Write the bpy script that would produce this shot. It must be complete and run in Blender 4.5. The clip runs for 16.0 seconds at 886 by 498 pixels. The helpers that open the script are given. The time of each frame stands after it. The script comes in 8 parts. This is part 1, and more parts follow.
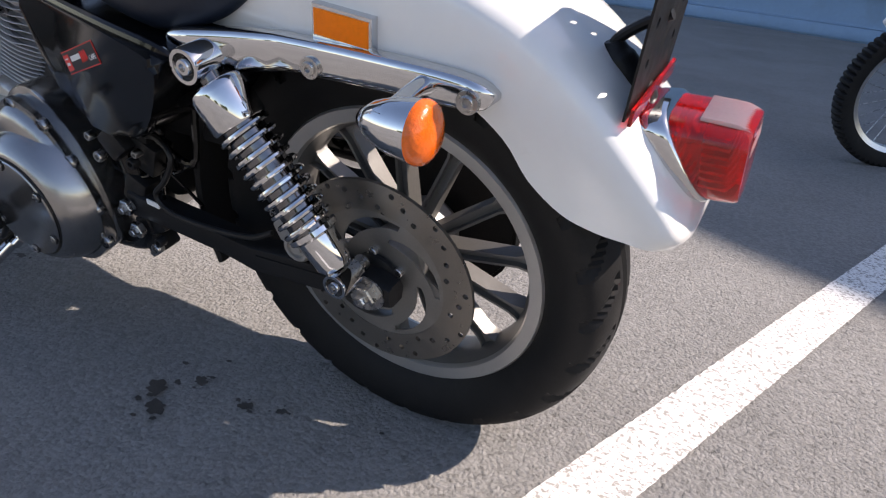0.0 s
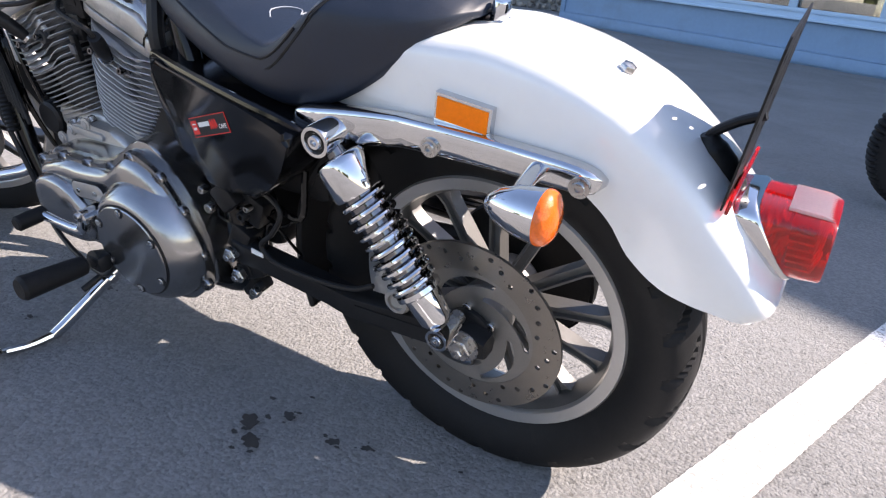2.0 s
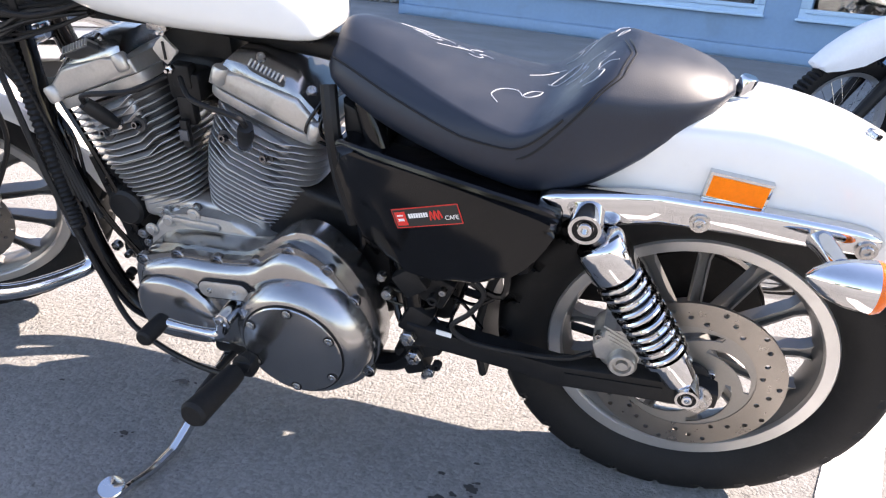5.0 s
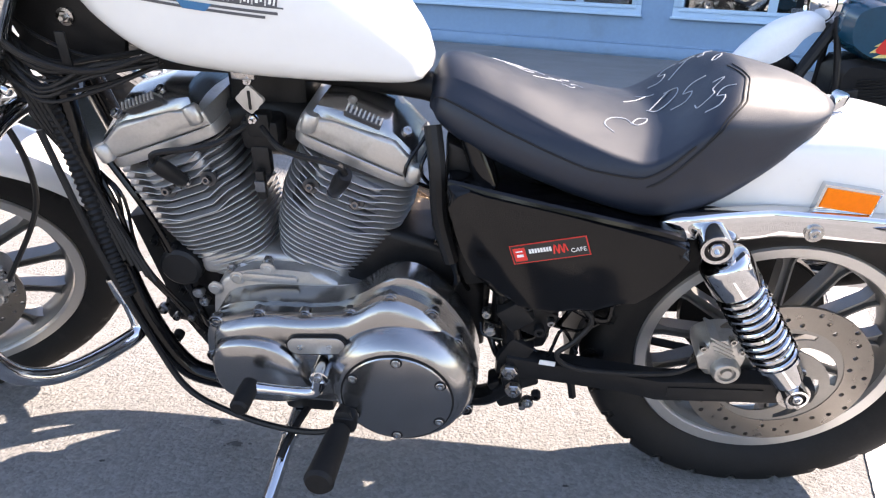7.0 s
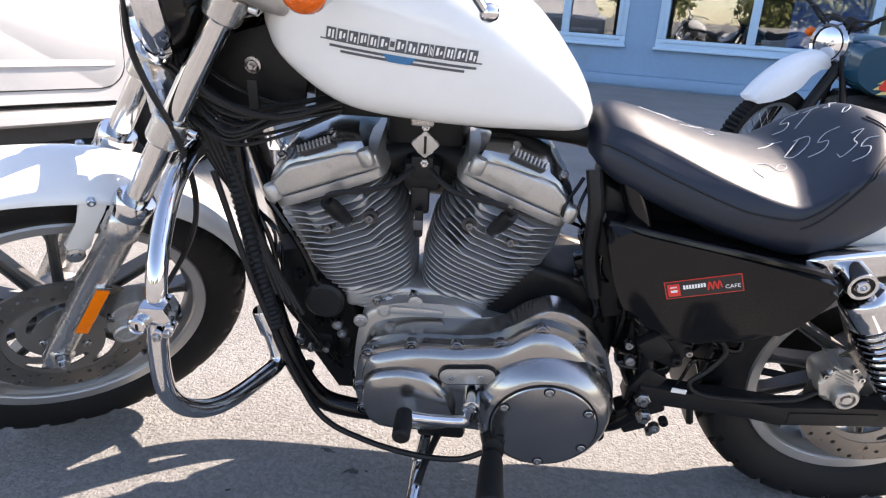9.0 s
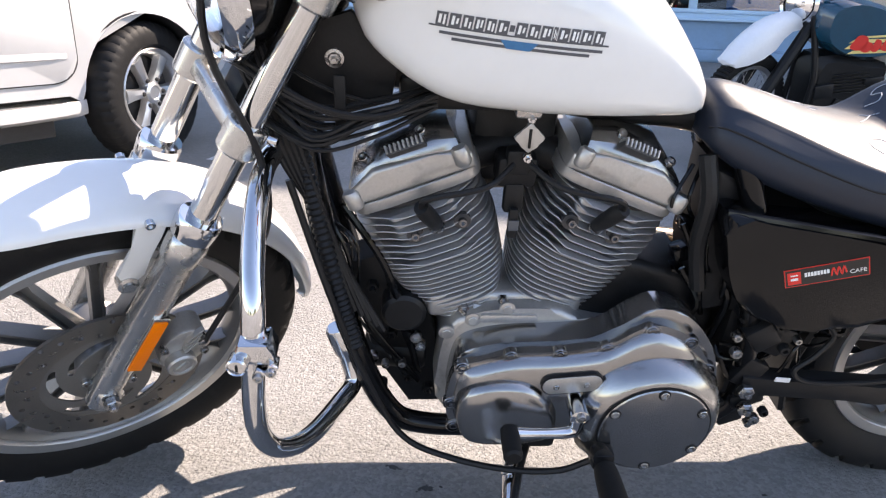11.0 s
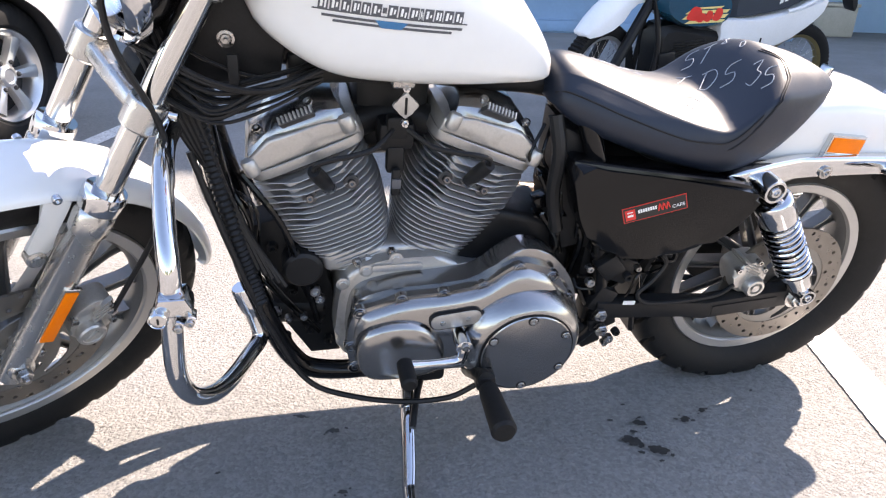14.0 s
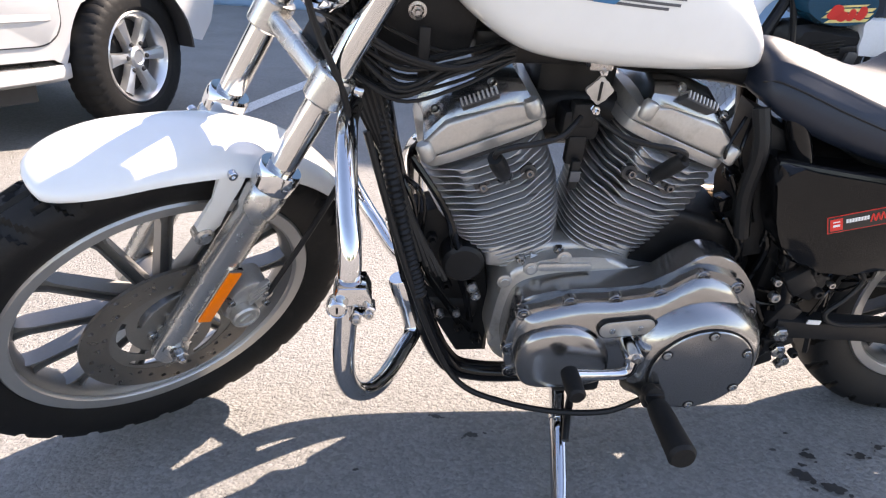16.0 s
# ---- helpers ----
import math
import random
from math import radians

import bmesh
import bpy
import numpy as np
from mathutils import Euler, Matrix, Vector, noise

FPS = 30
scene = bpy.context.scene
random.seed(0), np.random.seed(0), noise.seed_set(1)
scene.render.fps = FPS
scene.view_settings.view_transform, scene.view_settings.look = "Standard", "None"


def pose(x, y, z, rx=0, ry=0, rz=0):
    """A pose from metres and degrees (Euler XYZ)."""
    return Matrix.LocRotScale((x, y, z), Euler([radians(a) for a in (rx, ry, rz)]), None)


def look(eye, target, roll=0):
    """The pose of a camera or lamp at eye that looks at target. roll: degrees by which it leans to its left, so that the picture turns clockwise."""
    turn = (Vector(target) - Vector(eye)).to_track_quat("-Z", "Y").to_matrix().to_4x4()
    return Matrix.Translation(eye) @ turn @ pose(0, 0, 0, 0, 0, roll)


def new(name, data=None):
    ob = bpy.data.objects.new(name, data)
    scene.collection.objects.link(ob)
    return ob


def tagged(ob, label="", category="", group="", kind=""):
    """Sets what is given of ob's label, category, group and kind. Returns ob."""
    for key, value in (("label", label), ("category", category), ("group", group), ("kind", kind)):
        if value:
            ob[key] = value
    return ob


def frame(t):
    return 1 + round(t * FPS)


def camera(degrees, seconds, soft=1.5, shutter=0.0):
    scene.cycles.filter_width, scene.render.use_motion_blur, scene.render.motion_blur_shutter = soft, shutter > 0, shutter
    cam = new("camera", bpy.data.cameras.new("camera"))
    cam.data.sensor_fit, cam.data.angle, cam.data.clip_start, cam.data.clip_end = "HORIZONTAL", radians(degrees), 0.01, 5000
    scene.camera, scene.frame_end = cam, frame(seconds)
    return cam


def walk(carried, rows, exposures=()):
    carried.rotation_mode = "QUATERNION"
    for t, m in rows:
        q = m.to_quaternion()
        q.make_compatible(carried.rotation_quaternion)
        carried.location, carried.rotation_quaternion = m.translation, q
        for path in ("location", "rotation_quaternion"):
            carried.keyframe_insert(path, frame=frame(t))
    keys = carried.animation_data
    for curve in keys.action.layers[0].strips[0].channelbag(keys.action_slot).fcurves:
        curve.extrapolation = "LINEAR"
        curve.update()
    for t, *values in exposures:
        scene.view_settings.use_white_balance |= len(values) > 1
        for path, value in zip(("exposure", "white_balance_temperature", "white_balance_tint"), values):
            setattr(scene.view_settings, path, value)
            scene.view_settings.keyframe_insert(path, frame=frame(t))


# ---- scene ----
cam = camera(65.2, 16.0, 1.2)
METRES = 2.144
BASE = pose(0.4613, -0.89, 0.7216, -24.268, -5.144, 28.907)
ROWS = [
    (0.0, 0.0, 0.0, 0.0, -0.0, -0.0, 0.0),
    (0.5, -0.0129, -0.0024, 0.0072, -0.3, 0.8, 0.52),
    (1.0, -0.0176, -0.0071, 0.01, 0.21, 1.53, -0.19),
    (1.5, -0.0289, -0.021, 0.0121, 1.07, 1.71, -1.17),
    (2.0, -0.0525, -0.041, 0.0246, 1.11, 1.59, -1.56),
    (2.5, -0.0881, -0.0558, 0.0383, 0.67, 2.45, -0.91),
    (3.0, -0.14, -0.0536, 0.0595, -0.37, 2.98, 1.22),
    (3.5, -0.2043, -0.0433, 0.0689, -5.6, 1.91, 4.59),
    (4.0, -0.2403, -0.036, 0.0752, -7.11, 0.74, 4.42),
    (6.5, -0.4231, 0.0217, 0.1318, -20.62, -0.7, 10.76),
    (7.0, -0.4531, 0.0325, 0.1393, -21.24, -0.71, 11.56),
    (7.5, -0.503, 0.0395, 0.1528, -21.94, -0.52, 11.76),
    (8.0, -0.5375, 0.0448, 0.171, -23.01, 0.51, 11.78),
    (8.5, -0.5646, 0.0509, 0.1772, -23.74, 0.97, 11.07),
    (9.0, -0.5854, 0.056, 0.1766, -23.95, 0.58, 11.47),
    (9.5, -0.5975, 0.0722, 0.1837, -23.56, 0.49, 13.42),
    (10.0, -0.6126, 0.1053, 0.1999, -23.66, -0.32, 13.11),
    (12.5, -0.6904, 0.1634, 0.2336, -38.44, -6.34, 18.81),
    (13.0, -0.7017, 0.1439, 0.2271, -38.63, -6.94, 18.08),
    (13.5, -0.6951, 0.1114, 0.217, -39.52, -7.58, 17.69),
    (14.0, -0.6984, 0.091, 0.2115, -39.19, -7.51, 18.11),
    (14.5, -0.7047, 0.0879, 0.2111, -38.53, -6.77, 17.5),
    (15.0, -0.7138, 0.0955, 0.2135, -35.41, -4.69, 16.96),
    (15.5, -0.7208, 0.1209, 0.2213, -33.37, -3.89, 15.48),
    (16.0, -0.7315, 0.1654, 0.2267, -32.33, -5.73, 15.45),
]
EXPOSURES = [(0.0, 0.72, 7130, 20), (0.5, 0.94, 7080, 20), (2.0, 1.3, 6930, 20), (3.5, 1.5, 7080, 20), (4.2, 1.74, 7180, 20), (7.0, 1.87, 7280, 20), (8.0, 1.77, 7330, 20), (9.0, 1.57, 7330, 20), (12.5, 1.7, 7480, 20), (14.0, 1.84, 7430, 20), (15.0, 1.78, 7530, 20), (16.0, 1.7, 7580, 20)]
walk(cam, [(t, BASE @ pose(METRES * x, METRES * y, METRES * z, 90 + pitch, roll, yaw)) for t, x, y, z, yaw, pitch, roll in ROWS], EXPOSURES)

# ---- world and sun ----
SUN_DIR = Vector((0.92, 0.50, 1.0)).normalized()
world = bpy.data.worlds.new("sky")
scene.world = world
world.use_nodes = True
wn = world.node_tree.nodes
sky = wn.new("ShaderNodeTexSky")
sky.sky_type = "NISHITA"
sky.sun_disc = False
sky.sun_elevation = math.asin(SUN_DIR.z)
sky.sun_rotation = math.atan2(SUN_DIR.x, SUN_DIR.y)
sky.altitude = 50
sky.air_density, sky.dust_density, sky.ozone_density = 1.0, 0.6, 1.0
world.node_tree.links.new(sky.outputs[0], wn["Background"].inputs[0])
wn["Background"].inputs[1].default_value = 0.148
sun = new("sun", bpy.data.lights.new("sun", "SUN"))
sun.data.energy, sun.data.angle, sun.data.color = 4.9, radians(0.53), (1.0, 0.95, 0.87)
sun.matrix_world = look(SUN_DIR * 30, (0, 0, 0))

# ---- materials ----
def material(name, colour, rough=0.5, metal=0.0, coat=0.0, vary=0.12, scale=30.0, bump=0.0, bump_scale=200.0,
             rough_vary=0.0, trans=0.0, ior=1.5, dirt=None, dirt_scale=6.0, dirt_from=0.55, coat_rough=0.03, each=0.0, spec=0.5):
    """Principled surface whose colour, gloss and relief vary at two scales."""
    m = bpy.data.materials.new(name)
    m.use_nodes = True
    nt = m.node_tree
    n, l = nt.nodes, nt.links
    b = n["Principled BSDF"]
    tc = n.new("ShaderNodeTexCoord")
    co = tc.outputs["Object"]
    n1 = n.new("ShaderNodeTexNoise")
    n1.inputs["Scale"].default_value, n1.inputs["Detail"].default_value = scale, 6
    n2 = n.new("ShaderNodeTexNoise")
    n2.inputs["Scale"].default_value, n2.inputs["Detail"].default_value = scale * 7, 4
    l.new(co, n1.inputs["Vector"]), l.new(co, n2.inputs["Vector"])
    mx = n.new("ShaderNodeMath")
    mx.operation = "ADD"
    l.new(n1.outputs["Fac"], mx.inputs[0]), l.new(n2.outputs["Fac"], mx.inputs[1])
    rng = n.new("ShaderNodeMapRange")
    rng.inputs[1].default_value, rng.inputs[2].default_value = 0.6, 1.4
    rng.inputs[3].default_value, rng.inputs[4].default_value = 1 - vary, 1 + vary
    l.new(mx.outputs[0], rng.inputs[0])
    mul = n.new("ShaderNodeVectorMath")
    mul.operation = "MULTIPLY"
    mul.inputs[0].default_value = colour
    l.new(rng.outputs[0], mul.inputs[1])
    out = mul.outputs[0]
    if each:
        info = n.new("ShaderNodeObjectInfo")
        er = n.new("ShaderNodeMapRange")
        er.inputs[3].default_value, er.inputs[4].default_value = 1 - each, 1 + each
        l.new(info.outputs["Random"], er.inputs[0])
        em = n.new("ShaderNodeVectorMath")
        em.operation = "MULTIPLY"
        l.new(out, em.inputs[0]), l.new(er.outputs[0], em.inputs[1])
        out = em.outputs[0]
    if dirt:
        n3 = n.new("ShaderNodeTexNoise")
        n3.inputs["Scale"].default_value, n3.inputs["Detail"].default_value = dirt_scale, 8
        n3.inputs["Roughness"].default_value = 0.65
        l.new(co, n3.inputs["Vector"])
        dr = n.new("ShaderNodeMapRange")
        dr.inputs[1].default_value, dr.inputs[2].default_value = dirt_from, dirt_from + 0.22
        l.new(n3.outputs["Fac"], dr.inputs[0])
        mix = n.new("ShaderNodeMix")
        mix.data_type = "RGBA"
        l.new(dr.outputs[0], mix.inputs["Factor"]), l.new(out, mix.inputs["A"])
        mix.inputs["B"].default_value = (*dirt, 1)
        out = mix.outputs["Result"]
    l.new(out, b.inputs["Base Color"])
    b.inputs["Roughness"].default_value, b.inputs["Metallic"].default_value = rough, metal
    if rough_vary:
        rr = n.new("ShaderNodeMapRange")
        rr.inputs[1].default_value, rr.inputs[2].default_value = 0.3, 0.7
        rr.inputs[3].default_value, rr.inputs[4].default_value = max(0.0, rough - rough_vary), rough + rough_vary
        l.new(n1.outputs["Fac"], rr.inputs[0]), l.new(rr.outputs[0], b.inputs["Roughness"])
    b.inputs["Specular IOR Level"].default_value = spec
    b.inputs["Coat Weight"].default_value, b.inputs["Coat Roughness"].default_value = coat, coat_rough
    b.inputs["Transmission Weight"].default_value, b.inputs["IOR"].default_value = trans, ior
    if bump:
        n4 = n.new("ShaderNodeTexNoise")
        n4.inputs["Scale"].default_value, n4.inputs["Detail"].default_value = bump_scale, 3
        l.new(co, n4.inputs["Vector"])
        bp = n.new("ShaderNodeBump")
        bp.inputs["Strength"].default_value, bp.inputs["Distance"].default_value = bump, 0.002
        l.new(n4.outputs["Fac"], bp.inputs["Height"]), l.new(bp.outputs[0], b.inputs["Normal"])
    return m


CHROME = material("chrome", (0.60, 0.605, 0.615), 0.045, 1.0, vary=0.04, scale=20, rough_vary=0.03, bump=0.02, bump_scale=60)
WHITE_PAINT = material("white_paint", (0.72, 0.72, 0.70), 0.28, 0.0, coat=0.9, vary=0.02, scale=8, bump=0.04, bump_scale=900, dirt=(0.62, 0.61, 0.57), dirt_scale=14, dirt_from=0.66)
BLACK_GLOSS = material("black_gloss", (0.0045, 0.0045, 0.005), 0.13, 0.0, coat=0.08, vary=0.2, scale=20, dirt=(0.014, 0.0135, 0.0125), dirt_scale=25, dirt_from=0.68, coat_rough=0.04, spec=0.26)
BLACK_SATIN = material("black_satin", (0.011, 0.011, 0.0115), 0.42, 0.0, vary=0.3, scale=40, bump=0.1, bump_scale=400, dirt=(0.022, 0.021, 0.02), dirt_scale=30, dirt_from=0.62, rough_vary=0.1, spec=0.22)
BLACK_PLASTIC = material("black_plastic", (0.012, 0.012, 0.0125), 0.45, 0.0, vary=0.25, scale=60, bump=0.12, bump_scale=600, spec=0.25)
RUBBER = material("rubber", (0.0085, 0.0084, 0.0086), 0.60, 0.0, vary=0.25, scale=30, bump=0.15, bump_scale=500, dirt=(0.020, 0.0185, 0.017), dirt_scale=18, dirt_from=0.58, spec=0.22)
LEATHER = material("leather", (0.0065, 0.0115, 0.0225), 0.45, 0.0, vary=0.15, scale=25, bump=0.14, bump_scale=800, spec=0.46, dirt=(0.011, 0.016, 0.027), dirt_scale=18, dirt_from=0.64, rough_vary=0.05)
RIM_SILVER = material("rim_silver", (0.215, 0.21, 0.203), 0.42, 0.65, vary=0.06, scale=25, bump=0.04, bump_scale=500, dirt=(0.16, 0.15, 0.138), dirt_scale=16, dirt_from=0.62)
RIM_LIP = material("rim_lip", (0.50, 0.492, 0.475), 0.36, 0.8, vary=0.03, scale=25, rough_vary=0.05, dirt=(0.42, 0.40, 0.375), dirt_scale=24, dirt_from=0.66)
DISC_STEEL = material("disc_steel", (0.23, 0.21, 0.187), 0.32, 0.85, vary=0.06, scale=60, rough_vary=0.06, dirt=(0.19, 0.165, 0.14), dirt_scale=9, dirt_from=0.58)
DISC_CARRIER = material("disc_carrier_steel", (0.25, 0.238, 0.22), 0.42, 0.75, vary=0.08, scale=50, rough_vary=0.08)
# Fin metal darkened by painted-in shade: fin gaps, bolt wells, rib beds; also dark castings.
SHADE_METAL = material("shade_dark_metal", (0.065, 0.065, 0.067), 0.5, 0.5, vary=0.2, scale=40)
FIN_METAL = material("fin_metal", (0.39, 0.389, 0.392), 0.36, 0.65, vary=0.12, scale=40, bump=0.08, bump_scale=500, dirt=(0.14, 0.13, 0.12), dirt_scale=20, dirt_from=0.62, each=0.06)
CAST_SILVER = material("cast_silver", (0.47, 0.455, 0.43), 0.36, 0.7, vary=0.1, scale=30, bump=0.1, bump_scale=350, dirt=(0.27, 0.245, 0.215), dirt_scale=15, dirt_from=0.55, rough_vary=0.08)
POLISHED = material("polished_cover", (0.33, 0.328, 0.325), 0.21, 0.95, vary=0.04, scale=22, rough_vary=0.06, bump=0.025, bump_scale=120, dirt=(0.27, 0.263, 0.25), dirt_scale=14, dirt_from=0.62)
FORK_ALU = material("fork_aluminium", (0.52, 0.515, 0.50), 0.24, 0.9, vary=0.07, scale=30, rough_vary=0.08, bump=0.04, bump_scale=300)
FORK_TUBE = material("fork_tube_chrome", (0.62, 0.62, 0.61), 0.09, 1.0, vary=0.05, scale=25, rough_vary=0.05, bump=0.02, bump_scale=90)
DARK_CHROME = material("dark_chrome", (0.17, 0.17, 0.178), 0.10, 1.0, vary=0.1, scale=30)
STEEL = material("bolt_steel", (0.45, 0.44, 0.43), 0.28, 1.0, vary=0.15, scale=80, rough_vary=0.1)
AMBER = material("amber_lens", (0.90, 0.15, 0.004), 0.10, 0.0, coat=0.4, vary=0.15, scale=60, trans=0.25, bump=0.5, bump_scale=260)
AMBER_REFLECTOR = material("amber_reflector", (0.95, 0.20, 0.001), 0.4, 0.0, coat=0.15, vary=0.10, scale=200, bump=0.4, bump_scale=900, spec=0.15)
RED_LENS = material("red_lens", (0.80, 0.010, 0.007), 0.05, 0.0, coat=0.2, vary=0.10, scale=30, trans=0.85)
RED_INNER = material("red_reflector", (0.62, 0.03, 0.025), 0.3, 0.3, vary=0.25, scale=60, bump=0.5, bump_scale=120)
CLEAR_RIB = material("clear_lens", (0.90, 0.80, 0.79), 0.06, 0.0, coat=0.6, vary=0.05, scale=50, trans=0.55)
GLASS = material("glass", (0.95, 0.97, 0.97), 0.02, 0.0, vary=0.02, scale=5, trans=1.0, ior=1.45)
STICKER_RED = material("sticker_red", (0.70, 0.035, 0.025), 0.35, vary=0.06, scale=60)
STICKER_BLACK = material("sticker_black", (0.012, 0.012, 0.012), 0.3, vary=0.1, scale=60)
STICKER_WHITE = material("sticker_white", (0.78, 0.78, 0.76), 0.4, vary=0.05, scale=60)
BADGE_GREY = material("badge_grey", (0.075, 0.08, 0.09), 0.3, vary=0.1, scale=60)
BADGE_BLUE = material("badge_blue", (0.02, 0.14, 0.30), 0.3, vary=0.2, scale=90)
CHALK = material("seat_pen", (0.30, 0.325, 0.36), 0.6, vary=0.3, scale=120)
WALL_BLUE = material("blue_wall_paint", (0.185, 0.315, 0.47), 0.55, vary=0.06, scale=3, bump=0.08, bump_scale=120, dirt=(0.165, 0.26, 0.36), dirt_scale=1.6, dirt_from=0.55)
TRIM_BLUE = material("pale_blue_trim_paint", (0.40, 0.57, 0.72), 0.5, vary=0.05, scale=5, bump=0.05, bump_scale=150)
CONCRETE = material("concrete", (0.30, 0.30, 0.29), 0.8, vary=0.15, scale=4, bump=0.2, bump_scale=90)
STONE = material("stone", (0.30, 0.27, 0.24), 0.85, vary=0.3, scale=6, bump=0.4, bump_scale=60, each=0.3)
UNLIT_ROOM = material("unlit_interior", (0.03, 0.032, 0.035), 0.8, vary=0.2, scale=4)
ROOM_BLUE = material("blue_banner", (0.03, 0.13, 0.42), 0.6, vary=0.1, scale=6)
UNSEEN_ROOF = material("unseen_roof", (0.16, 0.15, 0.15), 0.8, vary=0.2, scale=4)
CAR_WHITE = material("car_white", (0.45, 0.45, 0.45), 0.25, coat=1.0, vary=0.02, scale=3, dirt=(0.43, 0.425, 0.41), dirt_scale=3, dirt_from=0.6)
CAR_DARK = material("car_dark_plastic", (0.02, 0.02, 0.022), 0.6, vary=0.2, scale=20)
CAR_GLASS = material("car_glass", (0.015, 0.018, 0.02), 0.05, coat=0.5, vary=0.1, scale=4)
ALLOY = material("alloy", (0.58, 0.585, 0.59), 0.28, 0.85, vary=0.06, scale=15)
TEAL = material("teal_paint", (0.003, 0.050, 0.088), 0.25, coat=0.8, vary=0.1, scale=12)
VINYL = material("blue_grey_vinyl", (0.022, 0.032, 0.046), 0.42, vary=0.12, scale=20, bump=0.15, bump_scale=300, spec=0.4)
WHITE_PLASTIC = material("white_plastic", (0.74, 0.75, 0.76), 0.4, vary=0.04, scale=10)
DECAL = material("tank_decal", (0.72, 0.60, 0.22), 0.35, vary=0.25, scale=25)
GOLD_RIM = material("gold_rim", (0.28, 0.22, 0.10), 0.3, 0.9, vary=0.1, scale=30)
BEIGE = material("beige_crate", (0.42, 0.38, 0.30), 0.6, vary=0.1, scale=10)
WET = material("oil_stain", (0.030, 0.028, 0.026), 0.6, vary=0.3, scale=60, bump=0.3, bump_scale=300)
LAMP_SILVER = material("lamp_reflector", (0.80, 0.81, 0.82), 0.09, 1.0, vary=0.05, scale=30, bump=0.15, bump_scale=45)
LEAF = material("leaf", (0.10, 0.115, 0.03), 0.6, vary=0.35, scale=2.0)
BARK = material("bark", (0.12, 0.09, 0.065), 0.85, vary=0.3, scale=8, bump=0.4, bump_scale=40)
COPPER = material("heat_tinted_pipe", (0.55, 0.40, 0.28), 0.18, 1.0, vary=0.25, scale=14)


def asphalt_material():
    m = bpy.data.materials.new("worn_asphalt")
    m.use_nodes = True
    n, l = m.node_tree.nodes, m.node_tree.links
    b = n["Principled BSDF"]
    co = n.new("ShaderNodeTexCoord").outputs["Object"]

    def noise_tex(scale, detail=5, rough=0.6):
        t = n.new("ShaderNodeTexNoise")
        t.inputs["Scale"].default_value, t.inputs["Detail"].default_value, t.inputs["Roughness"].default_value = scale, detail, rough
        l.new(co, t.inputs["Vector"])
        return t.outputs["Fac"]

    vor = n.new("ShaderNodeTexVoronoi")
    vor.inputs["Scale"].default_value = 135
    l.new(co, vor.inputs["Vector"])
    ramp = n.new("ShaderNodeValToRGB")
    cr = ramp.color_ramp
    cr.elements[0].position, cr.elements[0].color = 0.0, (0.118, 0.117, 0.114, 1)
    cr.elements[1].position, cr.elements[1].color = 1.0, (0.350, 0.344, 0.332, 1)
    e = cr.elements.new(0.5)
    e.color = (0.226, 0.222, 0.214, 1)
    stone = n.new("ShaderNodeSeparateColor")
    l.new(vor.outputs["Color"], stone.inputs[0])
    add = n.new("ShaderNodeMath")
    add.operation = "MULTIPLY_ADD"
    add.inputs[1].default_value, add.inputs[2].default_value = 0.30, 0.17
    l.new(stone.outputs[0], add.inputs[0])
    add2 = n.new("ShaderNodeMath")
    add2.operation = "MULTIPLY_ADD"
    add2.inputs[1].default_value = 0.49
    l.new(noise_tex(70, 6, 0.7), add2.inputs[0]), l.new(add.outputs[0], add2.inputs[2])
    l.new(add2.outputs[0], ramp.inputs[0])
    big = n.new("ShaderNodeMapRange")
    big.inputs[1].default_value, big.inputs[2].default_value, big.inputs[3].default_value, big.inputs[4].default_value = 0.3, 0.7, 0.82, 1.08
    l.new(noise_tex(1.4, 7, 0.62), big.inputs[0])
    mul = n.new("ShaderNodeVectorMath")
    mul.operation = "MULTIPLY"
    l.new(ramp.outputs[0], mul.inputs[0]), l.new(big.outputs[0], mul.inputs[1])
    pit = n.new("ShaderNodeMapRange")
    pit.inputs[1].default_value, pit.inputs[2].default_value, pit.inputs[3].default_value, pit.inputs[4].default_value = 0.58, 0.68, 1.0, 0.82
    l.new(noise_tex(64, 6, 0.75), pit.inputs[0])
    mul2 = n.new("ShaderNodeVectorMath")
    mul2.operation = "MULTIPLY"
    l.new(mul.outputs[0], mul2.inputs[0]), l.new(pit.outputs[0], mul2.inputs[1])
    l.new(mul2.outputs[0], b.inputs["Base Color"])
    b.inputs["Roughness"].default_value = 0.85
    b.inputs["Specular IOR Level"].default_value = 0.3
    bump = n.new("ShaderNodeBump")
    bump.inputs["Strength"].default_value, bump.inputs["Distance"].default_value = 0.95, 0.0050
    h = n.new("ShaderNodeMath")
    h.operation = "MULTIPLY_ADD"
    h.inputs[1].default_value = -0.6
    l.new(vor.outputs["Distance"], h.inputs[0]), l.new(noise_tex(140, 6, 0.7), h.inputs[2])
    deep = n.new("ShaderNodeMath")
    deep.operation = "MULTIPLY_ADD"
    deep.inputs[1].default_value = 3.4
    l.new(pit.outputs[0], deep.inputs[0]), l.new(h.outputs[0], deep.inputs[2])
    l.new(deep.outputs[0], bump.inputs["Height"]), l.new(bump.outputs[0], b.inputs["Normal"])
    return m


ASPHALT = asphalt_material()


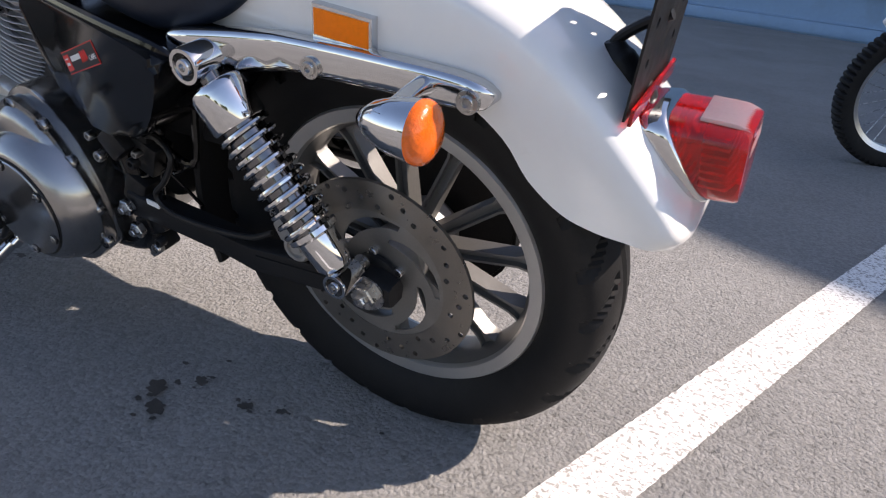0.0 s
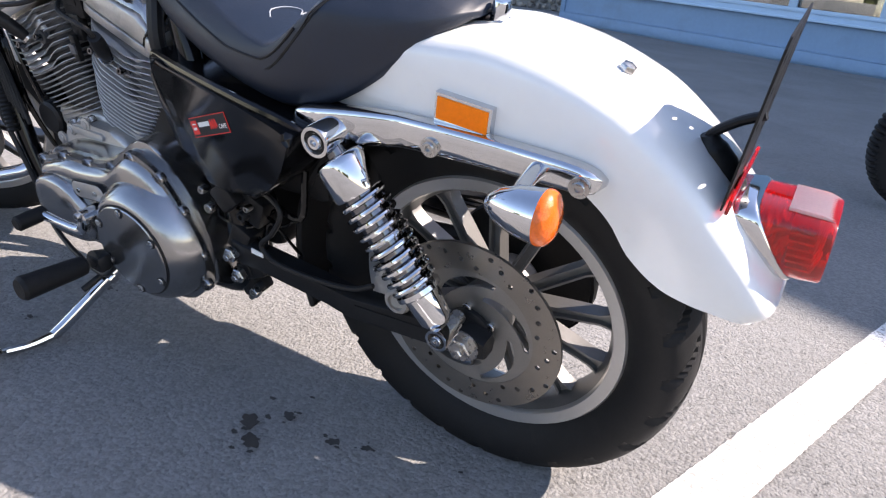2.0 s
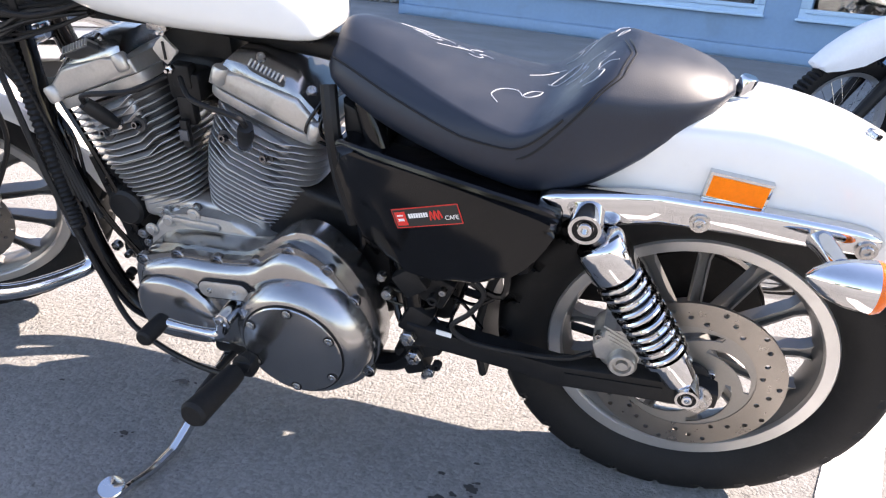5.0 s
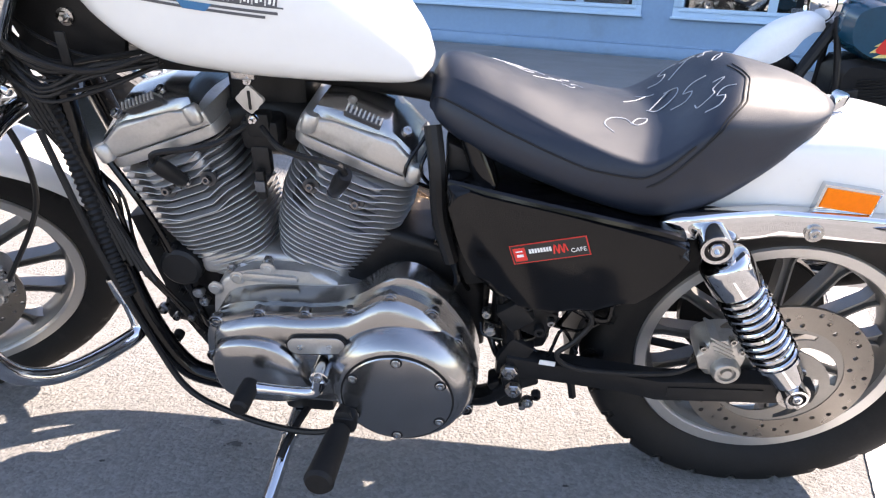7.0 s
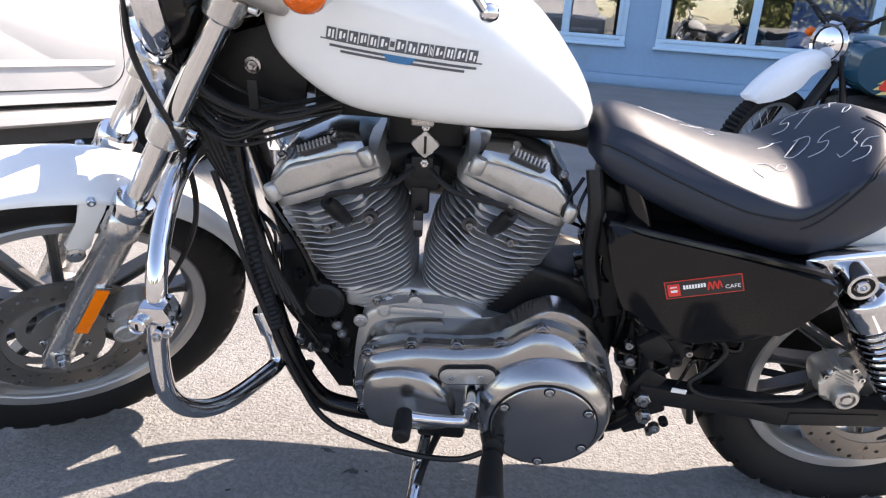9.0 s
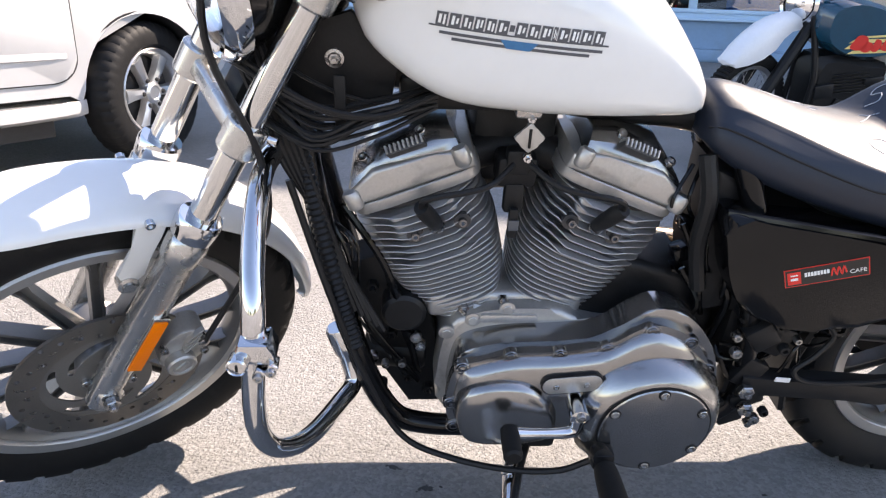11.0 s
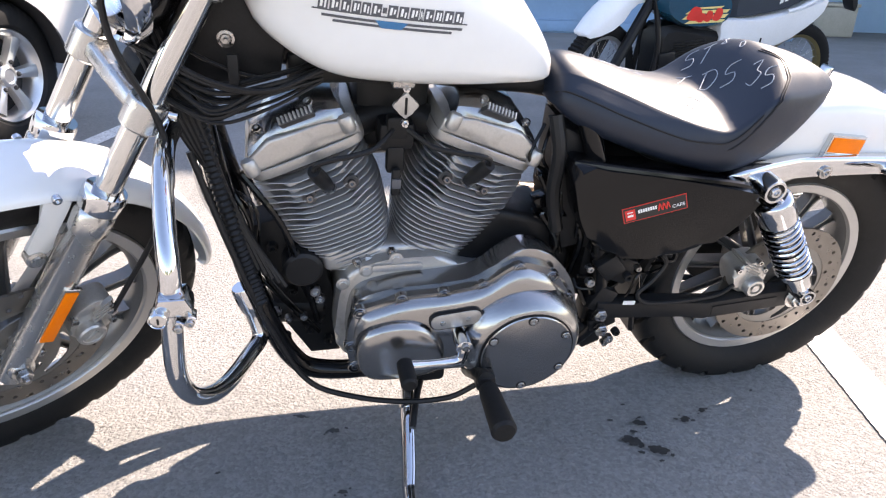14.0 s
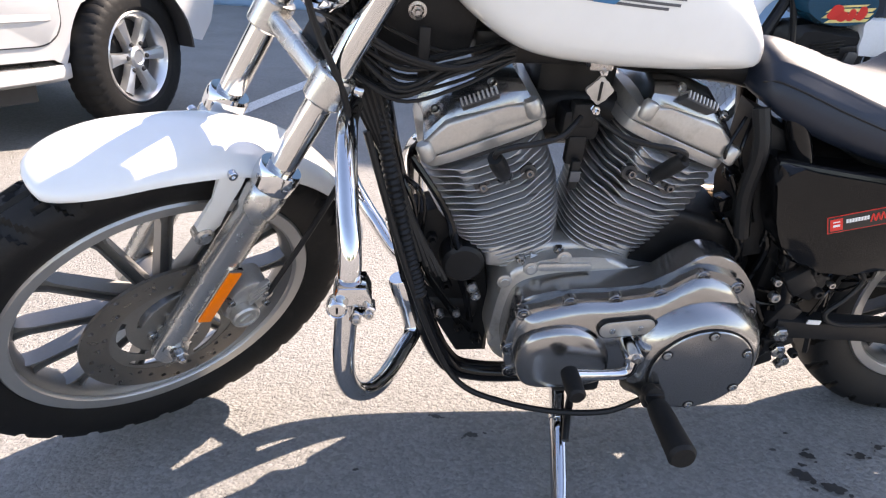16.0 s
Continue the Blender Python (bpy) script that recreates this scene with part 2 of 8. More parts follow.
def line_material():
    """Road paint worn through to the stones along its edges and in spots."""
    m = bpy.data.materials.new("worn_road_paint")
    m.use_nodes = True
    n, l = m.node_tree.nodes, m.node_tree.links
    b = n["Principled BSDF"]
    co = n.new("ShaderNodeTexCoord").outputs["Object"]
    t = n.new("ShaderNodeTexNoise")
    t.inputs["Scale"].default_value, t.inputs["Detail"].default_value = 140, 8
    l.new(co, t.inputs["Vector"])
    r = n.new("ShaderNodeValToRGB")
    r.color_ramp.elements[0].position, r.color_ramp.elements[0].color = 0.39, (0.30, 0.285, 0.265, 1)
    r.color_ramp.elements[1].position, r.color_ramp.elements[1].color = 0.50, (0.72, 0.71, 0.69, 1)
    l.new(t.outputs["Fac"], r.inputs[0]), l.new(r.outputs[0], b.inputs["Base Color"])
    b.inputs["Roughness"].default_value = 0.7
    bump = n.new("ShaderNodeBump")
    bump.inputs["Strength"].default_value, bump.inputs["Distance"].default_value = 0.6, 0.003
    l.new(t.outputs["Fac"], bump.inputs["Height"]), l.new(bump.outputs[0], b.inputs["Normal"])
    return m


ROAD_PAINT = line_material()


# ---- mesh helpers ----
def part(name, bm, mat, parent=None, label="", move=None, sharp=35):
    """Links a bmesh as one mesh object, under a thing or a part if parent is given."""
    if move is not None:
        bm.transform(move)
    bmesh.ops.recalc_face_normals(bm, faces=bm.faces[:])
    me = bpy.data.meshes.new(name)
    bm.to_mesh(me)
    bm.free()
    me.materials.append(mat)
    me.polygons.foreach_set("use_smooth", [True] * len(me.polygons))
    me.set_sharp_from_angle(angle=radians(sharp))
    ob = new(name, me)
    if parent is not None:
        ob.parent = parent
    if label:
        ob["label"] = label
    return ob


def thing(name, label, category, group="", kind="", place=None):
    ob = new(name)
    ob.empty_display_size = 0.1
    if place is not None:
        ob.matrix_world = place
    return tagged(ob, label, category, group, kind)


def rings(bm, sections, cap=True, loop=False):
    """Skins a list of closed rings that all have the same number of points."""
    vs = [[bm.verts.new(p) for p in s] for s in sections]
    k = len(vs[0])
    pairs = list(zip(vs, vs[1:])) + ([(vs[-1], vs[0])] if loop else [])
    for a, b in pairs:
        for i in range(k):
            j = (i + 1) % k
            bm.faces.new((a[i], a[j], b[j], b[i]))
    if cap and not loop:
        bm.faces.new(vs[0][::-1])
        bm.faces.new(vs[-1])
    return bm


def curve(points, n=8):
    """Catmull-Rom through the points."""
    p = [Vector(q) for q in points]
    p = [p[0] * 2 - p[1], *p, p[-1] * 2 - p[-2]]
    out = []
    for a, b, c, d in zip(p, p[1:], p[2:], p[3:]):
        for i in range(n):
            t = i / n
            out.append(0.5 * ((2 * b) + (c - a) * t + (2 * a - 5 * b + 4 * c - d) * t * t + (3 * b - a - 3 * c + d) * t ** 3))
    return out + [p[-2]]


def tube(bm, points, r, seg=12, smooth=6, cap=True, squash=1.0):
    """A pipe along a smoothed line; r is one radius or one per given point."""
    pts = curve(points, smooth) if smooth else [Vector(q) for q in points]
    rs = [r] * len(pts) if isinstance(r, (int, float)) else [float(v) for v in np.interp(np.linspace(0, 1, len(pts)), np.linspace(0, 1, len(r)), r)]
    secs, side = [], None
    for i, p in enumerate(pts):
        d = (pts[min(i + 1, len(pts) - 1)] - pts[max(i - 1, 0)]).normalized()
        if side is None:
            side = d.orthogonal().normalized()
        side = (side - d * side.dot(d)).normalized()
        up = d.cross(side)
        secs.append([p + rs[i] * (side * math.cos(a) + up * math.sin(a) * squash) for a in (2 * math.pi * k / seg for k in range(seg))])
    return rings(bm, secs, cap)


def lathe(bm, profile, m=Matrix(), seg=32, cap=True):
    """Turns (radius, height) pairs round the local z axis of m."""
    secs = [[m @ Vector((r * math.cos(a), r * math.sin(a), h)) for a in (2 * math.pi * k / seg for k in range(seg))] for r, h in profile]
    return rings(bm, secs, cap)


def axis(origin, direction):
    """A frame whose z axis points along direction."""
    return Matrix.Translation(origin) @ Vector(direction).to_track_quat("Z", "Y").to_matrix().to_4x4()


def box(bm, size, m=Matrix(), bevel=0.0, seg=2):
    got = bmesh.ops.create_cube(bm, size=1.0, matrix=m @ Matrix.Diagonal((*size, 1)))
    if bevel:
        edges = list({e for v in got["verts"] for e in v.link_edges})
        bmesh.ops.bevel(bm, geom=edges, offset=bevel, segments=seg, affect="EDGES", profile=0.5)
    return bm


def prism(bm, outline, m, depth, bevel=0.0, seg=2, back=False):
    """Extrudes an outline of (u, v) pairs along the local z of m, with a rounded far rim."""
    a = [bm.verts.new(m @ Vector((u, v, 0))) for u, v in outline]
    b = [bm.verts.new(m @ Vector((u, v, depth))) for u, v in outline]
    k = len(a)
    bm.faces.new(a[::-1])
    top = bm.faces.new(b)
    for i in range(k):
        bm.faces.new((a[i], a[(i + 1) % k], b[(i + 1) % k], b[i]))
    if bevel:
        bmesh.ops.bevel(bm, geom=list(top.edges), offset=bevel, segments=seg, affect="EDGES", profile=0.5)
    return bm


def side(y):
    """A frame for outlines of (x, z) on the motorcycle's flank at y; its local z points outward to the left."""
    return Matrix(((1, 0, 0, 0), (0, 0, -1, y), (0, 1, 0, 0), (0, 0, 0, 1)))


def smooth_outline(points, n=5):
    p = [Vector((u, v, 0)) for u, v in points]
    k = len(p)
    out = []
    for i in range(k):
        a, b, c, d = p[i - 1], p[i], p[(i + 1) % k], p[(i + 2) % k]
        for j in range(n):
            t = j / n
            q = 0.5 * ((2 * b) + (c - a) * t + (2 * a - 5 * b + 4 * c - d) * t * t + (3 * b - a - 3 * c + d) * t ** 3)
            out.append((q.x, q.y))
    return out


def arc(cx, cz, r, a0, a1, n):
    return [(cx + r * math.cos(radians(a0 + (a1 - a0) * i / n)), cz + r * math.sin(radians(a0 + (a1 - a0) * i / n))) for i in range(n + 1)]


def plate(bm, outer, holes, m, thick):
    """A flat plate with real holes; loops are (u, v) pairs in the frame m."""
    edges = []
    for lp in [outer, *holes]:
        vs = [bm.verts.new(m @ Vector((u, v, 0))) for u, v in lp]
        edges += [bm.edges.new((vs[i], vs[(i + 1) % len(vs)])) for i in range(len(vs))]
    fill = bmesh.ops.triangle_fill(bm, use_beauty=True, use_dissolve=False, edges=edges)
    faces = [f for f in fill["geom"] if isinstance(f, bmesh.types.BMFace)]
    ext = bmesh.ops.extrude_face_region(bm, geom=faces, use_keep_orig=True)
    shift = (m.to_3x3() @ Vector((0, 0, 1))).normalized() * thick
    bmesh.ops.translate(bm, verts=[v for v in ext["geom"] if isinstance(v, bmesh.types.BMVert)], vec=shift)
    return bm


def ring_loop(r, n, cx=0.0, cy=0.0, turn=0.0):
    return [(cx + r * math.cos(2 * math.pi * i / n + turn), cy + r * math.sin(2 * math.pi * i / n + turn)) for i in range(n)]


def bolt(bm, at, direction, r=0.007, h=0.006, socket=True):
    """A cap screw with a recessed hexagon."""
    m = axis(at, direction)
    prof = [(r * 1.0, -0.004), (r, h * 0.8), (r * 0.88, h)]
    if socket:
        prof += [(r * 0.5, h), (r * 0.5, h * 0.35)]
    lathe(bm, prof, m, 12)
    return bm


def hex_nut(bm, at, direction, r, h):
    m = axis(at, direction)
    lathe(bm, [(r, 0), (r, h * 0.85), (r * 0.88, h), (r * 0.5, h), (r * 0.5, h + 0.006), (r * 0.42, h + 0.008)], m, 6)
    return bm


def text_mesh(text, size, m, depth=0.0006, shear=0.0, bold=0.0):
    """Raised lettering as a bmesh, from the built-in font."""
    cu = bpy.data.curves.new("lettering", "FONT")
    cu.body, cu.size, cu.extrude, cu.shear, cu.offset = text, size, depth, shear, bold
    cu.align_x, cu.align_y, cu.resolution_u = "CENTER", "CENTER", 3
    ob = bpy.data.objects.new("lettering", cu)
    scene.collection.objects.link(ob)
    bpy.context.view_layer.update()
    me = bpy.data.meshes.new_from_object(ob.evaluated_get(bpy.context.evaluated_depsgraph_get()))
    bpy.data.objects.remove(ob)
    bpy.data.curves.remove(cu)
    bm = bmesh.new()
    bm.from_mesh(me)
    bpy.data.meshes.remove(me)
    bm.transform(m)
    return bm


# ---- ground and building ----
def build_ground():
    bm = bmesh.new()
    xs = [-400, -60, -12, -4, 0, 4, 12, 60, 400]
    vs = [[bm.verts.new((x, y, 0)) for x in xs] for y in xs]
    for i in range(len(xs) - 1):
        for j in range(len(xs) - 1):
            bm.faces.new((vs[i][j], vs[i][j + 1], vs[i + 1][j + 1], vs[i + 1][j]))
    tagged(part("ground", bm, ASPHALT), "sun-bleached grey asphalt of a parking lot", "ground", kind="structure")

    def stripe(a, b, w, name, label):
        a, b = Vector((*a, 0)), Vector((*b, 0))
        d = (b - a).normalized()
        o = Vector((-d.y, d.x, 0)) * w / 2
        rnd = random.Random(5)
        bm, n = bmesh.new(), 420
        lo, hi = [], []
        for i in range(n + 1):
            p = a.lerp(b, i / n)
            e1, e2 = (rnd.uniform(-0.006, 0.006) for _ in range(2))
            lo.append(bm.verts.new(p - o * (1 + e1 * 4) + Vector((0, 0, 0.004))))
            hi.append(bm.verts.new(p + o * (1 + e2 * 4) + Vector((0, 0, 0.004))))
        for i in range(n):
            bm.faces.new((lo[i], lo[i + 1], hi[i + 1], hi[i]))
        tagged(part(name, bm, ROAD_PAINT), label, "road marking", kind="structure")

    stripe((0.087, -0.816), (1.385, 3.18), 0.104, "road_marking", "worn white painted parking stall line on asphalt")
    stripe((-1.98, 2.45), (-1.05, 5.2), 0.11, "road_marking", "worn white painted parking stall line on asphalt")

    # oil drips under the engine and the rear wheel: centre and size of each splash
    rnd = random.Random(11)
    for cx, cy, r0 in ((-0.357, -0.256, 0.020), (-0.317, -0.294, 0.019), (-0.312, -0.203, 0.013), (-0.372, -0.182, 0.006), (-0.317, -0.134, 0.005), (-0.206, -0.211, 0.012), (-0.150, -0.189, 0.009), (0.011, -0.141, 0.004), (-0.962, -0.100, 0.011), (-0.963, -0.285, 0.008), (-1.027, -0.037, 0.009), (-1.190, -0.186, 0.005)):
        bm = bmesh.new()
        for j in range(1 if r0 < 0.007 else 4):
            k, far = 30, 0.0 if j == 0 else r0 * rnd.uniform(1.0, 1.9)
            t, r = rnd.uniform(0, 6.28), r0 * (0.8 if j == 0 else rnd.uniform(0.15, 0.35))
            px, py = cx + far * 1.3 * math.cos(t), cy + far * math.sin(t)
            ph = [rnd.uniform(0, 6.28) for _ in range(4)]
            rr = [r * (1 + 0.20 * math.sin(2 * i * 6.283 / k + ph[0]) + 0.14 * math.sin(5 * i * 6.283 / k + ph[1]) + 0.10 * math.sin(9 * i * 6.283 / k + ph[2])) for i in range(k)]
            bm.faces.new([bm.verts.new((px + rr[i] * 1.2 * math.cos(2 * math.pi * i / k), py + rr[i] * math.sin(2 * math.pi * i / k), 0.0045 + 0.0001 * j)) for i in range(k)])
        tagged(part("oil_stain", bm, WET), "small dark oil drips soaked into the asphalt", "oil stain", kind="structure")


build_ground()

SHOP = pose(2.4, 8.7, 0, 0, 0, -18)


def build_building():
    # local frame: x along the wall, y into the building
    wall = thing("wall_north", "blue-painted shop wall with pale trim, in shade", "wall", kind="structure", place=SHOP)
    x0, x1, top = -6.91, 4.0, 3.6
    za, zb = 0.69, 2.15
    wins = [(-6.25, -1.22), (-0.54, 3.4)]
    bm = bmesh.new()

    def slab(xa, xb, z0, z1):
        box(bm, (xb - xa, 0.2, z1 - z0), Matrix.Translation(((xa + xb) / 2, 0.1, (z0 + z1) / 2)))

    slab(x0, x1, 0, za)
    slab(x0, x1, zb, top)
    cuts = [x0, wins[0][0], wins[0][1], wins[1][0], wins[1][1], x1]
    for a, b in zip(cuts[::2], cuts[1::2]):
        slab(a, b, za, zb)
    part("wall_panel", bm, WALL_BLUE, wall)
    for z0, z1, d in ((0.02, 0.17, 0.035), (0.17, 0.19, 0.024)):
        bm = bmesh.new()
        box(bm, (x1 - x0, d, z1 - z0 - 0.004), Matrix.Translation(((x0 + x1) / 2, 0.002 - d / 2, (z0 + z1) / 2)), 0.004)
        part("skirting_board", bm, WALL_BLUE, wall, "blue-painted skirting board")
    bm = bmesh.new()
    box(bm, (0.09, 0.03, top), Matrix.Translation((x0 + 0.045, -0.017, top / 2)), 0.005)
    part("corner_board", bm, WALL_BLUE, wall)
    # returns and porch recess
    bm = bmesh.new()
    box(bm, (0.2, 5.0, top), Matrix.Translation((x0 + 0.1, 2.75, top / 2)))
    box(bm, (0.2, 1.9, top), Matrix.Translation((x1 - 0.1, 1.2, top / 2)))
    box(bm, (6.0, 0.2, top), Matrix.Translation((x1 + 1.0, 2.3, top / 2)))
    box(bm, (8.0, 0.2, top), Matrix.Translation((x1 + 6.0, 0.1, top / 2)))
    part("return_wall", bm, TRIM_BLUE, wall)
    # unseen upper storey and shallow roof, added to cast the lot's shade edge
    eave = lambda x: 8.69 + 0.1206 * x
    bm = bmesh.new()
    prism(bm, [(x0, top), (22.0, top), (22.0, eave(22.0) - 0.25), (x0, eave(x0) - 0.25)], side(6.0), 6.0)
    part("unseen_upper_storey", bm, WALL_BLUE, wall)
    bm = bmesh.new()
    prism(bm, [(x0 - 0.5, eave(x0 - 0.5) - 0.25), (23.0, eave(23.0) - 0.25), (23.0, eave(23.0)), (x0 - 0.5, eave(x0 - 0.5))], side(6.4), 7.0)
    part("unseen_roof_slab", bm, UNSEEN_ROOF, wall)

    for i, (a, b) in enumerate(wins):
        win = thing("window_%d" % (i + 1), "large shop window in a pale blue painted frame", "window", group="shop windows", kind="structure", place=SHOP)
        for w, d in ((0.13, 0.045), (0.055, 0.07)):
            for xa, xb, c, e in ((a - w, b + w, za - w, za), (a - w, b + w, zb, zb + w), (a - w, a, za, zb), (b, b + w, za, zb)):
                bm = bmesh.new()
                box(bm, (xb - xa, d, e - c - 0.002), Matrix.Translation(((xa + xb) / 2, 0.02 - d / 2, (c + e) / 2)), 0.008)
                part("window_frame", bm, TRIM_BLUE, win)
        bm = bmesh.new()
        box(bm, (b - a + 0.30, 0.1, 0.03), Matrix.Translation(((a + b) / 2, -0.045, za - 0.135)), 0.006)
        part("window_sill", bm, TRIM_BLUE, win)
        cols = [a, -5.2, -4.14, -3.07, -1.95, b] if i == 0 else [a, 0.55, 1.95, b]
        for c in cols[1:-1]:
            bm = bmesh.new()
            box(bm, (0.11, 0.06, zb - za), Matrix.Translation((c, 0.0, (za + zb) / 2)), 0.007)
            part("mullion", bm, TRIM_BLUE, win)
        for c, d in zip(cols, cols[1:]):
            bm = bmesh.new()
            box(bm, (d - c - 0.112, 0.008, zb - za - 0.002), Matrix.Translation(((c + d) / 2, 0.05, (za + zb) / 2)))
            pane = part("pane", bm, WINDOW_GLASS, win)
            pane.visible_shadow = False
    # near-black wall and floor colour stands in for the room's lack of daylight
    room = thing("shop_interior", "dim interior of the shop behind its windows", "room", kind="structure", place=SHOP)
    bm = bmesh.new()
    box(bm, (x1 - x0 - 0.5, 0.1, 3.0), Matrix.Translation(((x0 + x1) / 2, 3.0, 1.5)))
    part("back_wall", bm, UNLIT_ROOM, room)
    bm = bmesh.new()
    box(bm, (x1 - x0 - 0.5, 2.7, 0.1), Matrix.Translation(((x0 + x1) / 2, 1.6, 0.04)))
    part("room_floor", bm, UNLIT_ROOM, room)
    banner = thing("banner", "plain blue banner hanging inside the shop window", "banner", place=SHOP)
    bm = bmesh.new()
    box(bm, (0.9, 0.02, 1.5), Matrix.Translation((1.45, 0.25, 1.40)))
    part("cloth", bm, ROOM_BLUE, banner)

    # box in the porch recess
    crate = thing("storage_box", "beige plastic storage box standing in the porch recess", "box", place=SHOP @ pose(x1 + 1.0, 1.3, 0))
    bm = bmesh.new()
    box(bm, (0.62, 0.5, 0.44), Matrix.Translation((0, 0, 0.221)), 0.02)
    part("body", bm, BEIGE, crate)
    bm = bmesh.new()
    box(bm, (0.66, 0.54, 0.05), Matrix.Translation((0, 0, 0.466)), 0.012)
    part("lid", bm, BEIGE, crate)

    # porch post with its footing, beyond the wall's end
    post = thing("porch_post", "blue square porch post on a concrete footing", "post", place=pose(-5.2, 10.2, 0, 0, 0, -18))
    bm = bmesh.new()
    box(bm, (0.22, 0.22, 3.2), Matrix.Translation((0, 0, 1.78)), 0.01)
    part("shaft", bm, WALL_BLUE, post)
    bm = bmesh.new()
    box(bm, (0.5, 0.5, 0.2), Matrix.Translation((0, 0, 0.1)), 0.015)
    part("footing", bm, CONCRETE, post)

    # low dry stone wall behind
    sw = thing("stone_wall", "low dry stone retaining wall of irregular grey stones", "wall", kind="structure")
    bm = bmesh.new()
    box(bm, (16, 0.5, 0.9), Matrix.Translation((-11.9, 13.9, 0.45)))
    part("core", bm, CONCRETE, sw)
    rnd = random.Random(3)
    meshes = []
    for k in range(5):
        b2 = bmesh.new()
        bmesh.ops.create_icosphere(b2, subdivisions=1, radius=1)
        for v in b2.verts:
            v.co = v.co * rnd.uniform(0.8, 1.1)
        me = bpy.data.meshes.new("stone")
        b2.to_mesh(me)
        b2.free()
        me.materials.append(STONE)
        meshes.append(me)
    z = 0.06
    while z < 0.95:
        x = -14.0
        while x < -3.9:
            w = rnd.uniform(0.12, 0.26)
            ob = new("stone", rnd.choice(meshes))
            ob.parent = sw
            ob.matrix_basis = pose(x + w / 2, 13.64 + rnd.uniform(-0.02, 0.02), z + rnd.uniform(-0.02, 0.02), 0, rnd.uniform(-15, 15), rnd.uniform(-20, 20)) @ Matrix.Diagonal((w / 2, 0.1, rnd.uniform(0.055, 0.085), 1))
            x += w * 0.97
        z += 0.125


def glass_material():
    m = bpy.data.materials.new("window_glass")
    m.use_nodes = True
    b = m.node_tree.nodes["Principled BSDF"]
    b.inputs["Base Color"].default_value = (0.8, 0.86, 0.86, 1)
    b.inputs["Roughness"].default_value, b.inputs["Transmission Weight"].default_value, b.inputs["IOR"].default_value = 0.01, 1.0, 2.4
    return m


WINDOW_GLASS = glass_material()
build_building()


def build_tree(at, height, seed):
    """Trunk with limbs and a crown of leaf clumps with gaps."""
    rnd = random.Random(seed)
    tree = thing("tree", "broad-leaved tree with a loose olive green crown", "tree", group="trees across the lot", place=pose(*at))
    bm = bmesh.new()
    tube(bm, [(0, 0, -0.05), (0.1, 0, height * 0.25), (0, 0.1, height * 0.5), (0, 0, height * 0.75)], [0.22, 0.17, 0.12, 0.05], 8, 3)
    tips = []
    for k in range(9):
        a, h = k * 2.4, height * rnd.uniform(0.08, 0.6)
        tip = Vector((math.cos(a) * height * 0.3, math.sin(a) * height * 0.3, h + height * rnd.uniform(0.1, 0.3)))
        tube(bm, [(0, 0, h), tuple(tip * 0.5 + Vector((0, 0, h * 0.55))), tuple(tip)], [0.08, 0.05, 0.02], 6, 3)
        tips.append(tip)
    part("trunk", bm, BARK, tree)
    verts, faces = [], []
    for _ in range(3600):
        c = rnd.choice(tips) + Vector((rnd.gauss(0, 1), rnd.gauss(0, 1), rnd.gauss(0, 0.8))) * height * 0.13
        q = Euler((rnd.uniform(0, 6.3), rnd.uniform(0, 6.3), rnd.uniform(0, 6.3))).to_matrix()
        s = rnd.uniform(0.16, 0.36)
        i = len(verts)
        verts += [c + q @ Vector(v) * s for v in ((-1, 0, 0), (0, -0.5, 0.1), (1, 0, 0), (0, 0.5, 0.1))]
        faces.append((i, i + 1, i + 2, i + 3))
    me = bpy.data.meshes.new("crown")
    me.from_pydata(verts, [], faces)
    me.materials.append(LEAF)
    ob = new("crown", me)
    ob.parent = tree


for k in range(7):
    build_tree((-32 + k * 9.5 + (k % 3) * 2.6, -38 - (k % 2) * 5, 0), 4.2 + (k * 7 % 4) * 0.8, 40 + k)


fence = thing("boundary_wall", "low pale boundary wall across the parking lot", "wall", kind="structure")
for k in range(16):
    bm = bmesh.new()
    box(bm, (4.9, 0.2, 1.0), Matrix.Translation((-38 + 5.0 * k, -34.0, 0.5)), 0.02)
    part("wall_panel", bm, CONCRETE, fence)
    bm = bmesh.new()
    box(bm, (0.3, 0.3, 1.15), Matrix.Translation((-40.5 + 5.0 * k, -34.0, 0.575)), 0.02)
    part("pier", bm, CONCRETE, fence)


